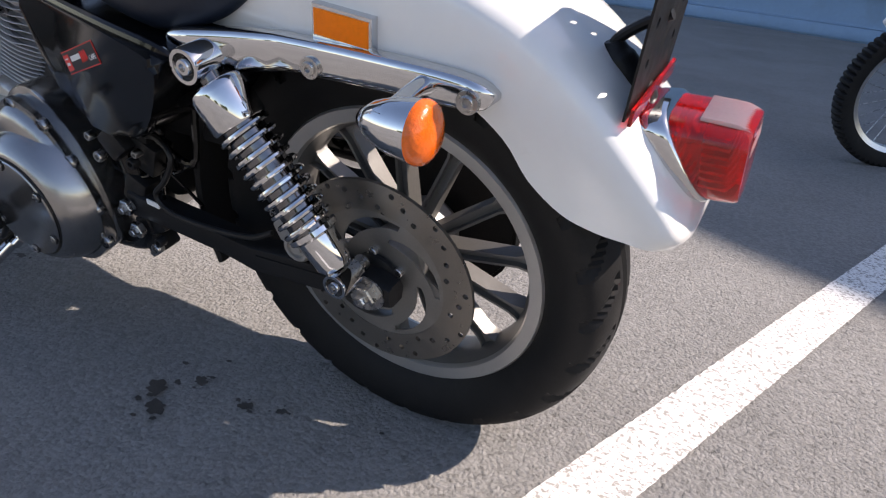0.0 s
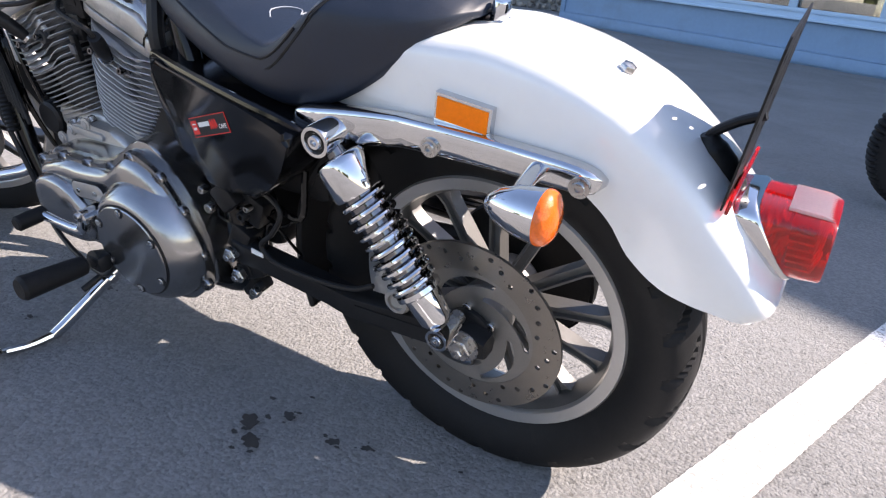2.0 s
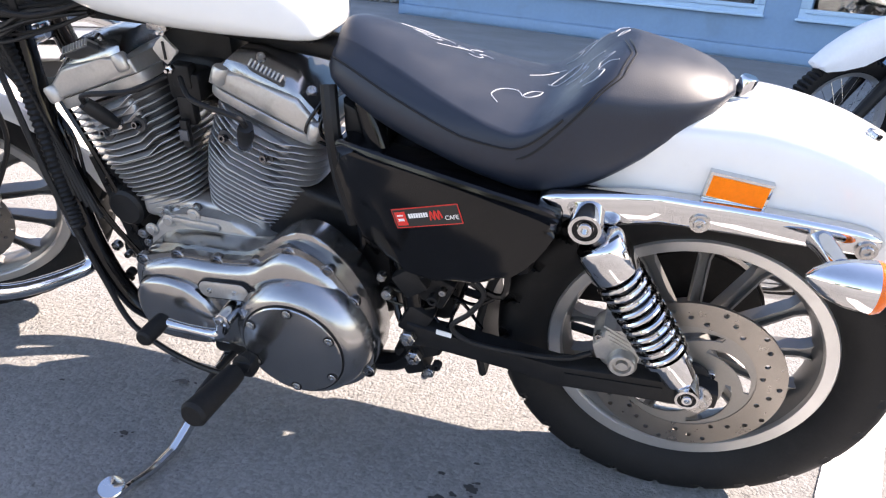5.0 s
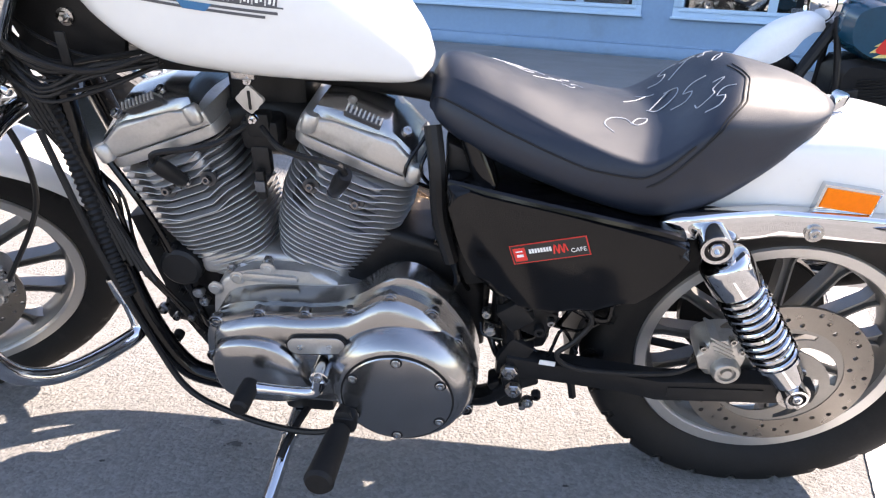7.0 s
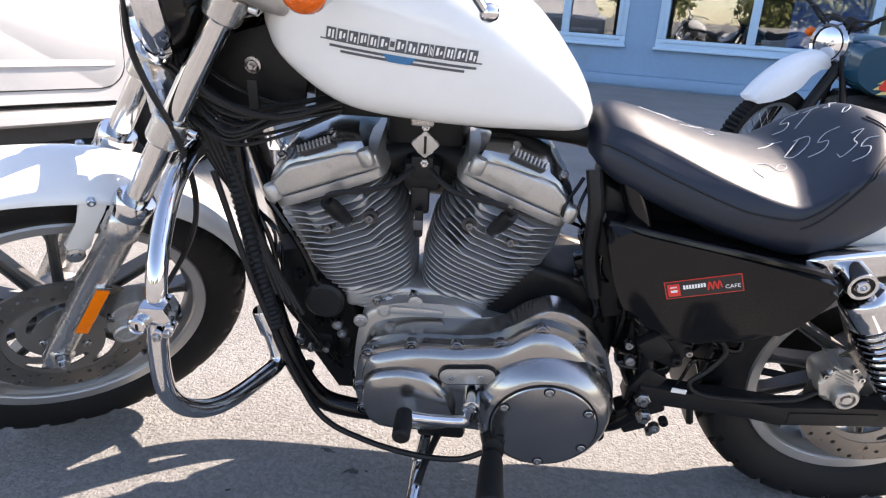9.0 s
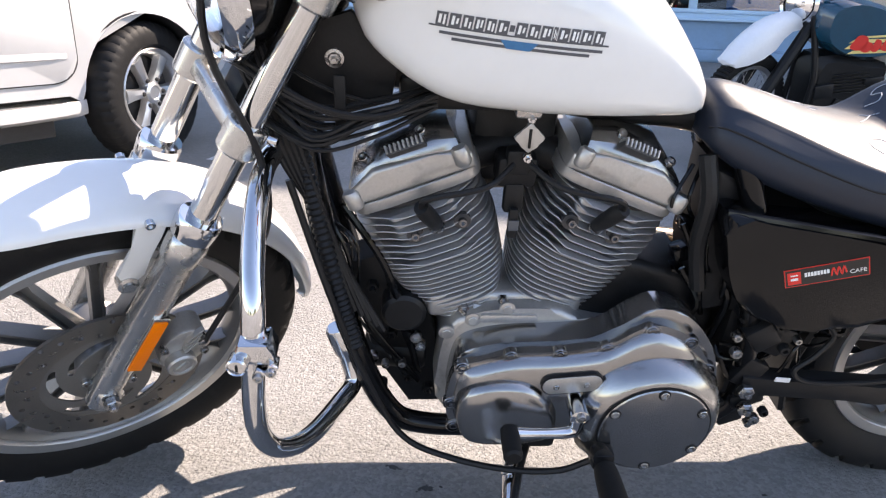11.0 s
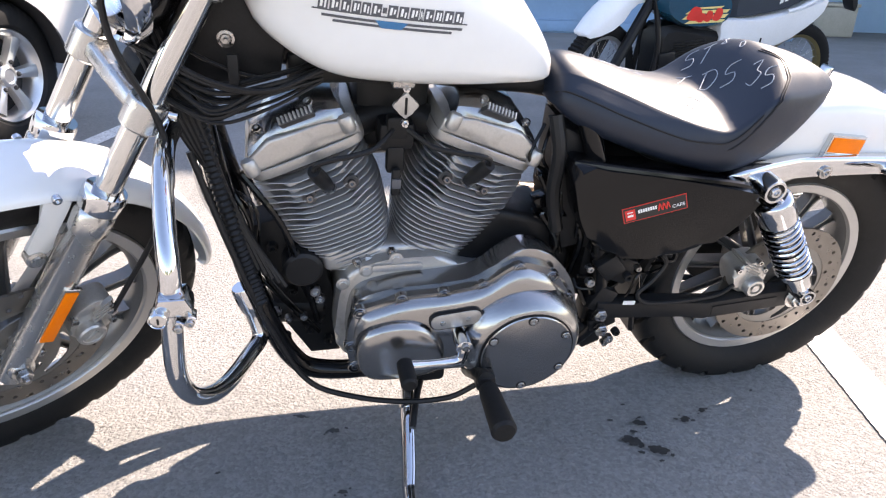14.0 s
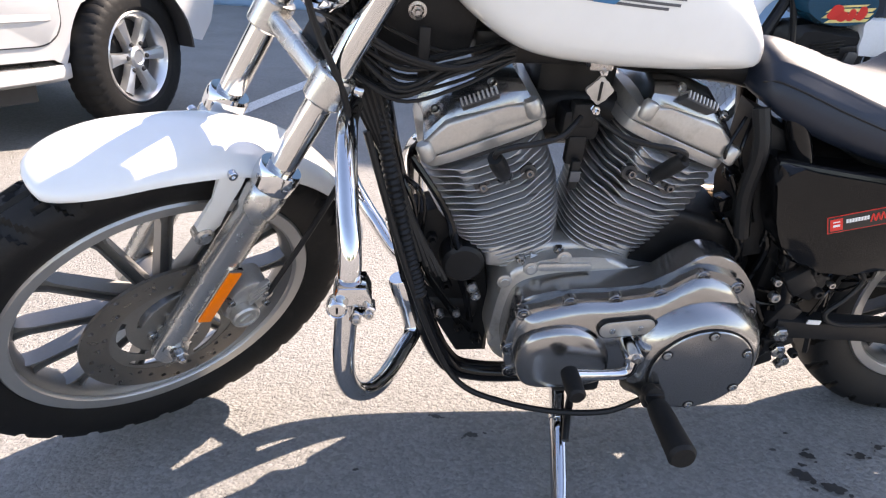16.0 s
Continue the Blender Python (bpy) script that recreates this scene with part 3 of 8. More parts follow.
# ---- parked car ----
def build_car():
    car = thing("car", "white sport utility car parked on the asphalt, front wheels turned", "car", place=pose(-2.25, 2.42, 0, 0, 0, 50) @ Matrix.Scale(0.90, 4))
    # origin under the front wheel on the near flank; the car's length runs along -x, its width along +y
    W, R = 1.85, 0.385

    def round_nose(x, y, z):
        """Flanks lean in above the waist, and the nose curves in towards its ends."""
        lean, nose = 0.16 * max(0.0, z - 1.05), 0.6 * max(0.0, x - 0.28) ** 1.5
        return (x, y + (lean + nose) * (1 if y < W / 2 else -1), z)

    def wheel_arch(cx, a0, a1):
        return [(cx - (0.37 if a < 90 else 0.385) * math.cos(radians(a)), 0.40 + 0.425 * math.sin(radians(a))) for a in range(a0, a1, 7)]

    outline = [(0.46, 0.46), (0.58, 0.56), (0.66, 0.72), (0.66, 0.96), (0.52, 1.06), (-0.55, 1.12), (-1.35, 1.66), (-1.7, 1.74), (-3.4, 1.72), (-3.72, 1.10), (-3.78, 0.50), (-3.30, 0.435)]
    outline += wheel_arch(-2.75, 8, 175) + [(-2.25, 0.435), (-1.4, 0.435), (-0.46, 0.435), (-0.40, 0.40)] + wheel_arch(-0.01, 8, 172)
    bm, secs = bmesh.new(), []
    for y, inset in ((-0.02, 0.03), (0.01, 0.006), (0.05, 0.0), (0.3, 0.0), (W - 0.3, 0.0), (W - 0.05, 0.0), (W - 0.01, 0.006), (W + 0.02, 0.03)):
        secs.append([round_nose(x, y, z - inset * 0.5) for x, z in outline])
    rings(bm, secs)
    bmesh.ops.triangulate(bm, faces=[f for f in bm.faces if len(f.verts) > 4])
    part("body", bm, CAR_WHITE, car, sharp=30)
    for a, b, name in ((-2.30, -1.45, "rear_door"), (-1.44, -0.40, "front_door")):
        corner = [(b - 0.13 + 0.13 * math.sin(radians(k)), 0.62 - 0.13 * math.cos(radians(k))) for k in range(0, 91, 10)]
        for grow, depth, y, mat, nm in ((0.006, 0.004, -0.0205, CAR_DARK, "door_gap"), (0.0, 0.008, -0.0205, CAR_WHITE, name)):
            bm = bmesh.new()
            out = [(a - grow, 0.49 - grow)] + [(x + grow, z - grow) for x, z in corner] + [(b + grow, 1.06), (a - grow, 1.06)]
            prism(bm, out, side(y), depth, 0.004 if not grow else 0.0)
            ob = part(nm, bm, mat, car)
        bm = bmesh.new()
        secs = []
        for x, k in ((a + 0.02, 1.0), (b - 0.30, 1.0), (b - 0.12, 0.8), (b - 0.05, 0.3)):
            secs.append([(x, -0.026, 0.640), (x, -0.028 - 0.012 * k, 0.616), (x, -0.028 - 0.012 * k, 0.604), (x, -0.026, 0.598)])
        rings(bm, secs)
        part("moulding", bm, CAR_WHITE, ob)
    bm = bmesh.new()
    prism(bm, [(-2.6, 1.16), (-0.85, 1.18), (-1.35, 1.58), (-2.5, 1.60)], side(0.035), 0.03, 0.01)
    part("side_window", bm, CAR_GLASS, car)
    bm = bmesh.new()
    secs = []
    for x, z, h, out in ((-2.24, 0.35, 0.030, 0.05), (-2.0, 0.352, 0.040, 0.085), (-0.75, 0.352, 0.040, 0.085), (-0.52, 0.352, 0.038, 0.06), (-0.42, 0.355, 0.038, 0.035), (-0.375, 0.360, 0.036, 0.012)):
        secs.append([(x, 0.10, z - h), (x, -out * 0.6, z - h), (x, -out, z - h * 0.5), (x, -out, z + h * 0.5), (x, -out * 0.7, z + h), (x, 0.10, z + h)])
    rings(bm, secs)
    part("running_board", bm, CAR_WHITE, car, "white running board under the doors")
    bm = bmesh.new()
    box(bm, (1.75, 1.6, 0.28), Matrix.Translation((-1.37, 0.925, 0.34)))
    part("underbody", bm, CAR_DARK, car)
    bm = bmesh.new()
    box(bm, (0.14, 1.30, 0.30), Matrix.Translation((0.63, 0.925, 0.60)), 0.05, 3)
    part("bumper", bm, CAR_WHITE, car, "white front bumper")
    for cx in (-0.01, -2.75):
        bm = bmesh.new()
        secs = []
        for k in range(25):
            a = radians(2 + 176 * k / 24)
            c, sn = math.cos(a), math.sin(a)
            secs.append([(cx + (r - 0.040) * c, y, 0.40 + r * sn) for r, y in ((0.412, 0.34), (0.412, -0.012), (0.421, -0.016), (0.421, 0.34))])
        rings(bm, secs)
        part("wheel_arch", bm, CAR_DARK, car)
        bm = bmesh.new()
        box(bm, (0.84, 0.02, 0.5), Matrix.Translation((cx, 0.36, 0.60)))
        part("arch_liner", bm, CAR_DARK, car)
    for wx, wy, flip, steer in ((0.0, 0.0, 1, 18), (-2.75, 0.0, 1, 0), (0.0, W, -1, 18), (-2.75, W, -1, 0)):
        wheel_car(car, wx, wy, R, flip, steer)


def wheel_car(car, wx, wy, R, flip, steer):
    m = Matrix.Translation((wx, wy + 0.13 * flip, R)) @ pose(0, 0, 0, 0, 0, steer) @ (side(0) if flip > 0 else side(0) @ pose(0, 0, 0, 180))
    bm = bmesh.new()
    n, prof = 176, [(0.238, 0.10), (0.262, 0.128), (0.32, 0.134), (0.362, 0.118), (0.381, 0.09), (R, 0.06), (R, 0.02), (R, -0.02), (0.379, -0.045), (0.34, -0.065), (0.238, -0.05)]
    secs = []
    for k in range(n):
        a = 2 * math.pi * k / n
        secs.append([m @ Vector(((r - (0.006 if k % 4 == 0 and r > 0.36 and abs(h) > 0.02 else 0)) * math.cos(a), (r - (0.006 if k % 4 == 0 and r > 0.36 and abs(h) > 0.02 else 0)) * math.sin(a), h)) for r, h in prof])
    rings(bm, secs, loop=True)
    wheel = thing("wheel", "", "")
    wheel.parent = car
    part("tyre", bm, RUBBER, wheel)
    bm = bmesh.new()
    lathe(bm, [(0.202, -0.1), (0.202, 0.06), (0.217, 0.1), (0.238, 0.118), (0.244, 0.112), (0.238, -0.1)], m, 48, cap=False)
    part("rim", bm, ALLOY, wheel)
    bm = bmesh.new()
    lathe(bm, [(0.20, 0.02), (0.02, 0.025)], m, 32)
    part("brake", bm, CAR_DARK, wheel)
    for k in range(6):
        s = m @ pose(0, 0, 0, 0, 0, 60 * k)
        bm = bmesh.new()
        rings(bm, [[s @ Vector((r, -w, h - 0.04)), s @ Vector((r, w, h - 0.04)), s @ Vector((r, w * 0.8, h)), s @ Vector((r, 0, h + 0.008)), s @ Vector((r, -w * 0.8, h))] for r, w, h in ((0.05, 0.026, 0.085), (0.11, 0.028, 0.095), (0.165, 0.034, 0.10), (0.212, 0.043, 0.105))])
        part("spoke", bm, ALLOY, wheel)
        bm = bmesh.new()
        lathe(bm, [(0.013, 0.05), (0.013, 0.1), (0.008, 0.108)], s @ Matrix.Translation((0.078, 0, 0)) @ pose(0, 0, 0), 8)
        part("lug_nut", bm, CAR_DARK, wheel)
    bm = bmesh.new()
    lathe(bm, [(0.062, 0.05), (0.058, 0.10), (0.04, 0.108), (0.035, 0.104)], m, 24)
    part("hub_cap", bm, ALLOY, wheel)


build_car()


# ---- trail motorcycle in the background ----
def build_dirt_bike():
    bike = thing("trail_motorcycle", "white and teal trail motorcycle parked on its stand in the shade", "motorcycle", place=pose(1.35, 2.65, 0, 0, 0, 5.3) @ pose(0, 0, 0, 9) @ Matrix.Scale(0.944, 4))
    turned = Matrix.Translation((-0.50, 0, 0)) @ pose(0, 0, 0, 0, 0, 21.5) @ Matrix.Translation((0.50, 0, 0))

    def wheel(cx, R, gold, spin=Matrix()):
        w = thing("wheel", "", "")
        w.parent = bike
        m = side(0)
        m = spin @ Matrix.Translation((cx, 0, R)) @ m
        bm = bmesh.new()
        secs, n = [], 216
        for k in range(n):
            a = 2 * math.pi * k / n
            kn = 0.0 if k % 3 < 2 else 0.012
            secs.append([m @ Vector(((r - (kn if r > R - 0.02 else 0)) * math.cos(a), (r - (kn if r > R - 0.02 else 0)) * math.sin(a), h)) for r, h in ((R - 0.075, 0.028), (R - 0.04, 0.045), (R - 0.012, 0.043), (R, 0.02), (R, -0.02), (R - 0.012, -0.043), (R - 0.04, -0.045), (R - 0.075, -0.028))])
        rings(bm, secs, loop=True)
        part("tyre", bm, RUBBER, w, "knobbly off-road tyre")
        bm = bmesh.new()
        lathe(bm, [(R - 0.095, -0.02), (R - 0.092, 0.0), (R - 0.095, 0.02), (R - 0.074, 0.03), (R - 0.07, 0.0), (R - 0.074, -0.03)], m, 64, cap=False)
        part("rim", bm, gold, w)
        bm = bmesh.new()
        lathe(bm, [(0.03, -0.06), (0.045, -0.05), (0.03, -0.02), (0.03, 0.02), (0.045, 0.05), (0.03, 0.06)], m, 20)
        part("hub", bm, CAST_SILVER, w)
        for k in range(28):
            a, b = 2 * math.pi * k / 28, 2 * math.pi * (k + (1.6 if k % 2 else -1.6)) / 28
            bm = bmesh.new()
            tube(bm, [m @ Vector((0.04 * math.cos(b), 0.04 * math.sin(b), 0.045 if k % 4 < 2 else -0.045)), m @ Vector(((R - 0.09) * math.cos(a), (R - 0.09) * math.sin(a), 0))], 0.0017, 5, 0)
            part("spoke", bm, STEEL, w)

    wheel(-0.58, 0.335, ALLOY, turned)
    wheel(0.955, 0.335, GOLD_RIM)

    def slab(name, pts, half, mat, label="", bulge=0.02, sm=4):
        bm = bmesh.new()
        out = smooth_outline(pts, sm)
        cx, cz = sum(p[0] for p in out) / len(out), sum(p[1] for p in out) / len(out)
        rings(bm, [[(cx + (x - cx) * f, y, cz + (z - cz) * f) for x, z in out] for y, f in ((-half, 0.86), (-half + bulge, 1.0), (half - bulge, 1.0), (half, 0.86))])
        return part(name, bm, mat, bike, label)

    for y in (-0.085, 0.085):
        bm = bmesh.new()
        tube(bm, [(-0.58, y, 0.335), (-0.46, y, 0.52), (-0.30, y, 0.76), (-0.22, y, 0.90)], [0.029, 0.034, 0.034, 0.028], 10, 3)
        part("fork_leg", bm, BLACK_SATIN, bike, "", turned)
    bm = bmesh.new()
    secs = []
    # crest height, half width and depth of the skirt along the fender; the skirt arches over the tyre
    rows = ((-0.812, 0.640, 0.040, 0.020), (-0.800, 0.658, 0.060, 0.050), (-0.74, 0.715, 0.068, 0.098), (-0.66, 0.775, 0.072, 0.135), (-0.57, 0.826, 0.072, 0.140), (-0.50, 0.850, 0.070, 0.105), (-0.43, 0.866, 0.068, 0.088), (-0.36, 0.872, 0.064, 0.090), (-0.30, 0.850, 0.054, 0.085), (-0.27, 0.815, 0.046, 0.050))
    for x, z, w, d in rows:
        secs.append([(x + d * 0.55, -w, z - d), (x + d * 0.25, -w * 1.05, z - d * 0.5), (x + 0.006, -w * 0.80, z - 0.014), (x, -w * 0.4, z - 0.003), (x, 0, z), (x, w * 0.4, z - 0.003), (x + 0.006, w * 0.80, z - 0.014), (x + d * 0.25, w * 1.05, z - d * 0.5), (x + d * 0.55, w, z - d), (x + d * 0.5, w * 0.85, z - d * 0.9), (x + d * 0.3, 0, z - 0.025 - d * 0.1), (x + d * 0.5, -w * 0.85, z - d * 0.9)])
    rings(bm, secs)
    part("front_fender", bm, WHITE_PLASTIC, bike, "white plastic front fender", turned, 50)
    lm = turned @ axis((-0.295, 0, 0.905), (-1, 0, 0.02))
    bm = bmesh.new()
    lathe(bm, [(0.03, -0.11), (0.075, -0.06), (0.094, -0.01), (0.098, 0.008), (0.09, 0.016), (0.086, 0.008)], lm, 32)
    head = part("headlamp", bm, BLACK_GLOSS, bike)
    bm = bmesh.new()
    lathe(bm, [(0.112, -0.035), (0.120, -0.02), (0.120, 0.006), (0.106, 0.022), (0.088, 0.010)], lm, 32, cap=False)
    part("bezel", bm, CHROME, head)
    bm = bmesh.new()
    lathe(bm, [(0.087, 0.010), (0.055, 0.026), (0.01, 0.032)], lm, 32)
    part("lens", bm, LAMP_SILVER, head, "clear headlamp lens")
    bm = bmesh.new()
    lathe(bm, [(0.085, 0.006), (0.06, -0.03), (0.02, -0.05)], lm, 32)
    part("reflector", bm, CHROME, head)
    # indicators on stalks beside the lamp, with stays and a loop of cable behind it
    for y, x, z in ((-0.17, -0.24, 0.855), (0.17, -0.26, 0.935)):
        bm = bmesh.new()
        lathe(bm, [(0.010, -0.04), (0.022, -0.03), (0.028, 0.0), (0.018, 0.018)], turned @ axis((x, y, z), (-1, 0, 0)), 16)
        sig = part("turn_signal", bm, AMBER, bike)
        bm = bmesh.new()
        tube(bm, [turned @ Vector((x, y, z)), turned @ Vector((x + 0.02, y * 0.3, 0.89))], 0.008, 6, 0)
        part("stalk", bm, STEEL, sig)
    for y in (-0.085, 0.085):
        bm = bmesh.new()
        tube(bm, [(-0.235, y, 0.84), (-0.285, y * 1.25, 0.895), (-0.24, y, 0.955)], 0.009, 8, 3)
        part("lamp_stay", bm, STEEL, bike, "", turned)
    for k, pts in enumerate((((-0.24, -0.06, 0.99), (-0.32, -0.02, 1.05), (-0.30, 0.10, 1.03), (-0.22, 0.05, 0.93)), ((-0.23, -0.20, 1.05), (-0.31, -0.12, 1.04), (-0.27, -0.05, 0.95), (-0.20, -0.03, 0.88)), ((-0.25, 0.22, 1.07), (-0.33, 0.12, 1.08), (-0.29, 0.02, 0.99), (-0.20, 0.02, 0.90)))):
        bm = bmesh.new()
        tube(bm, pts, 0.0055, 6, 6)
        part("cable", bm, BLACK_PLASTIC, bike, "", turned)
    for y in (-0.05, 0.05):
        bm = bmesh.new()
        lathe(bm, [(0.030, -0.03), (0.038, -0.02), (0.038, 0.022), (0.033, 0.026)], turned @ axis((-0.24, y, 1.02), (0.5, 0, 1)), 20)
        part("gauge", bm, BLACK_PLASTIC, bike)
    slab("fuel_tank", [(-0.27, 0.88), (-0.25, 0.76), (-0.15, 0.690), (-0.02, 0.657), (0.14, 0.662), (0.25, 0.700), (0.27, 0.78), (0.24, 0.84), (0.10, 0.93), (-0.10, 0.97), (-0.23, 0.94)], 0.135, TEAL, "teal blue fuel tank with a red and gold decal", 0.05)
    bm = bmesh.new()
    for x, z, ln, h in ((-0.09, 0.690, 0.27, 0.018), (-0.115, 0.716, 0.31, 0.024), (-0.10, 0.748, 0.30, 0.020), (-0.05, 0.775, 0.20, 0.012)):
        prism(bm, [(x, z), (x + ln, z + 0.012), (x + ln + 0.02, z + 0.012 + h), (x + 0.03, z + h)], side(-0.1365), 0.002)
    dec = part("decal", bm, DECAL, bike, "pale gold slashes")
    bm = bmesh.new()
    for x, z, ln, h in ((-0.085, 0.722, 0.10, 0.062), (-0.02, 0.712, 0.07, 0.040), (0.04, 0.716, 0.06, 0.050), (0.10, 0.722, 0.07, 0.058)):
        prism(bm, smooth_outline([(x, z), (x + ln * 0.6, z - 0.012), (x + ln, z + h * 0.35), (x + ln * 0.85, z + h), (x + ln * 0.35, z + h * 1.1), (x + 0.012, z + h * 0.6)], 3), side(-0.1385), 0.002)
    part("decal_swash", bm, STICKER_RED, dec, "red brush strokes")
    slab("seat", [(0.24, 0.90), (0.25, 0.730), (0.30, 0.716), (0.50, 0.738), (0.72, 0.79), (0.90, 0.885), (0.96, 0.93), (0.92, 0.955), (0.72, 0.92), (0.48, 0.87), (0.34, 0.90)], 0.12, VINYL, "long dark vinyl seat", 0.04)
    bm = bmesh.new()
    for k in range(6):
        o, h = 0.60 + k * 0.036, 0.812 + k * 0.013
        prism(bm, [(o, h), (o + 0.024, h + 0.009), (o + 0.026, h + 0.042), (o + 0.002, h + 0.033)], side(-0.1215), 0.002)
    part("seat_mark", bm, STICKER_WHITE, bike, "pale lettering bars on the seat")
    slab("side_panel", [(0.205, 0.715), (0.215, 0.62), (0.235, 0.505), (0.44, 0.512), (0.60, 0.530), (0.78, 0.600), (0.95, 0.730), (0.985, 0.80), (0.97, 0.850), (0.80, 0.79), (0.55, 0.735), (0.40, 0.716)], 0.14, WHITE_PLASTIC, "white plastic side panel", 0.015, 2)
    bm = bmesh.new()
    box(bm, (0.012, 0.006, 0.05), Matrix.Translation((0.52, -0.142, 0.580)), 0.002)
    part("panel_catch", bm, BLACK_PLASTIC, bike)
    slab("tail", [(0.93, 0.84), (1.02, 0.87), (1.20, 0.945), (1.22, 0.965), (1.02, 0.93), (0.90, 0.90)], 0.08, WHITE_PLASTIC, "white rear fender", 0.02)
    for y in (-0.15, 0.15):
        bm = bmesh.new()
        tube(bm, [(0.66, y, 0.775), (0.74, y * 1.1, 0.80), (0.86, y * 1.1, 0.86), (1.02, y, 0.935), (1.10, y * 0.4, 0.96)], 0.012, 8, 4)
        part("rack_rail", bm, WHITE_PLASTIC, bike)
    slab("engine", [(-0.20, 0.66), (-0.21, 0.45), (-0.19, 0.30), (-0.05, 0.22), (0.20, 0.23), (0.30, 0.36), (0.29, 0.60), (0.10, 0.64)], 0.11, BLACK_SATIN, "dark single-cylinder engine", 0.03, 3)
    rnd = random.Random(6)
    for k in range(12):
        bm = bmesh.new()
        box(bm, (rnd.uniform(0.05, 0.13), 0.03, rnd.uniform(0.03, 0.08)), pose(rnd.uniform(-0.16, 0.22), -0.118 + rnd.uniform(-0.01, 0.01), rnd.uniform(0.32, 0.58), 0, rnd.uniform(-25, 25)), 0.008)
        part("casting", bm, BLACK_SATIN if k % 2 else SHADE_METAL, bike)
    for k in range(7):
        bm = bmesh.new()
        box(bm, (0.22, 0.25, 0.005), pose(0.0, 0, 0.47 + 0.018 * k, 0, -6), 0.002)
        part("fin", bm, BLACK_SATIN, bike)
    for y in (-0.05, 0.05):
        bm = bmesh.new()
        tube(bm, [(-0.27, y * 0.5, 0.86), (-0.215, y * 2, 0.55), (-0.20, y * 2, 0.27), (0.0, y * 2, 0.21), (0.3, y * 2, 0.30), (0.32, y * 2, 0.65)], 0.018, 8, 5)
        part("frame_tube", bm, BLACK_SATIN, bike)
    for y in (-0.09, 0.09):
        bm = bmesh.new()
        tube(bm, [(0.30, y, 0.36), (0.6, y, 0.33), (0.92, y, 0.30)], 0.024, 8, 3)
        part("swingarm", bm, BLACK_SATIN, bike)
    bm = bmesh.new()
    tube(bm, [(-0.20, -0.42, 1.08), (-0.24, -0.25, 1.09), (-0.25, -0.10, 1.00), (-0.25, 0.10, 1.00), (-0.24, 0.25, 1.09), (-0.20, 0.42, 1.08)], 0.012, 8, 4)
    part("handlebar", bm, BLACK_SATIN, bike, "", turned)
    bm = bmesh.new()
    lathe(bm, [(0.010, -0.03), (0.020, -0.024), (0.022, 0.0), (0.014, 0.014)], axis((1.13, -0.16, 0.885), (1, 0, 0)), 16)
    part("turn_signal", bm, AMBER, bike)
    slab("tail_bracket", [(1.18, 0.93), (1.25, 0.90), (1.29, 0.80), (1.325, 0.755), (1.35, 0.765), (1.325, 0.85), (1.30, 0.94), (1.20, 0.955)], 0.045, BLACK_PLASTIC, "dark tail bracket", 0.01)
    bm = bmesh.new()
    tube(bm, [(0.12, -0.12, 0.3), (0.16, -0.2, 0.14), (0.19, -0.27, 0.045)], 0.010, 8, 3)
    part("side_stand", bm, BLACK_SATIN, bike)


build_dirt_bike()


# ---- the cruiser motorcycle ----
# Built upright in its own frame: x to the rear, y to its right, z up, origin under the rear axle; then leaned on its stand.
LEAN = 12.6
MOTO = thing("motorcycle", "white V-twin cruiser motorcycle leaning on its side stand", "motorcycle", place=pose(0, 0, 0, LEAN))
REAR_AXLE = Vector((0, 0, 0.316))
FRONT_AXLE = Vector((-1.524, 0, 0.348))
RAKE, STEER = 30.0, 34.0
K = Vector((math.sin(radians(RAKE)), 0, math.cos(radians(RAKE))))
F = Vector((-math.cos(radians(RAKE)), 0, math.sin(radians(RAKE))))
HEAD = FRONT_AXLE - 0.073 * F
TURN = Matrix.Translation(HEAD) @ Matrix.Rotation(radians(STEER), 4, K) @ Matrix.Translation(-HEAD)
LEFT = Vector((0, -1, 0))


def spline(xs, ys, x):
    """Smooth interpolation of one profile line."""
    i = max(0, min(len(xs) - 2, int(np.searchsorted(xs, x)) - 1))
    h = xs[i + 1] - xs[i]
    t = (x - xs[i]) / h
    g = lambda k: 0 if k <= 0 or k >= len(xs) - 1 else (ys[k + 1] - ys[k - 1]) / (xs[k + 1] - xs[k - 1])
    a, b = g(i) * h, g(i + 1) * h
    return (2 * t ** 3 - 3 * t ** 2 + 1) * ys[i] + (t ** 3 - 2 * t ** 2 + t) * a + (-2 * t ** 3 + 3 * t ** 2) * ys[i + 1] + (t ** 3 - t ** 2) * b


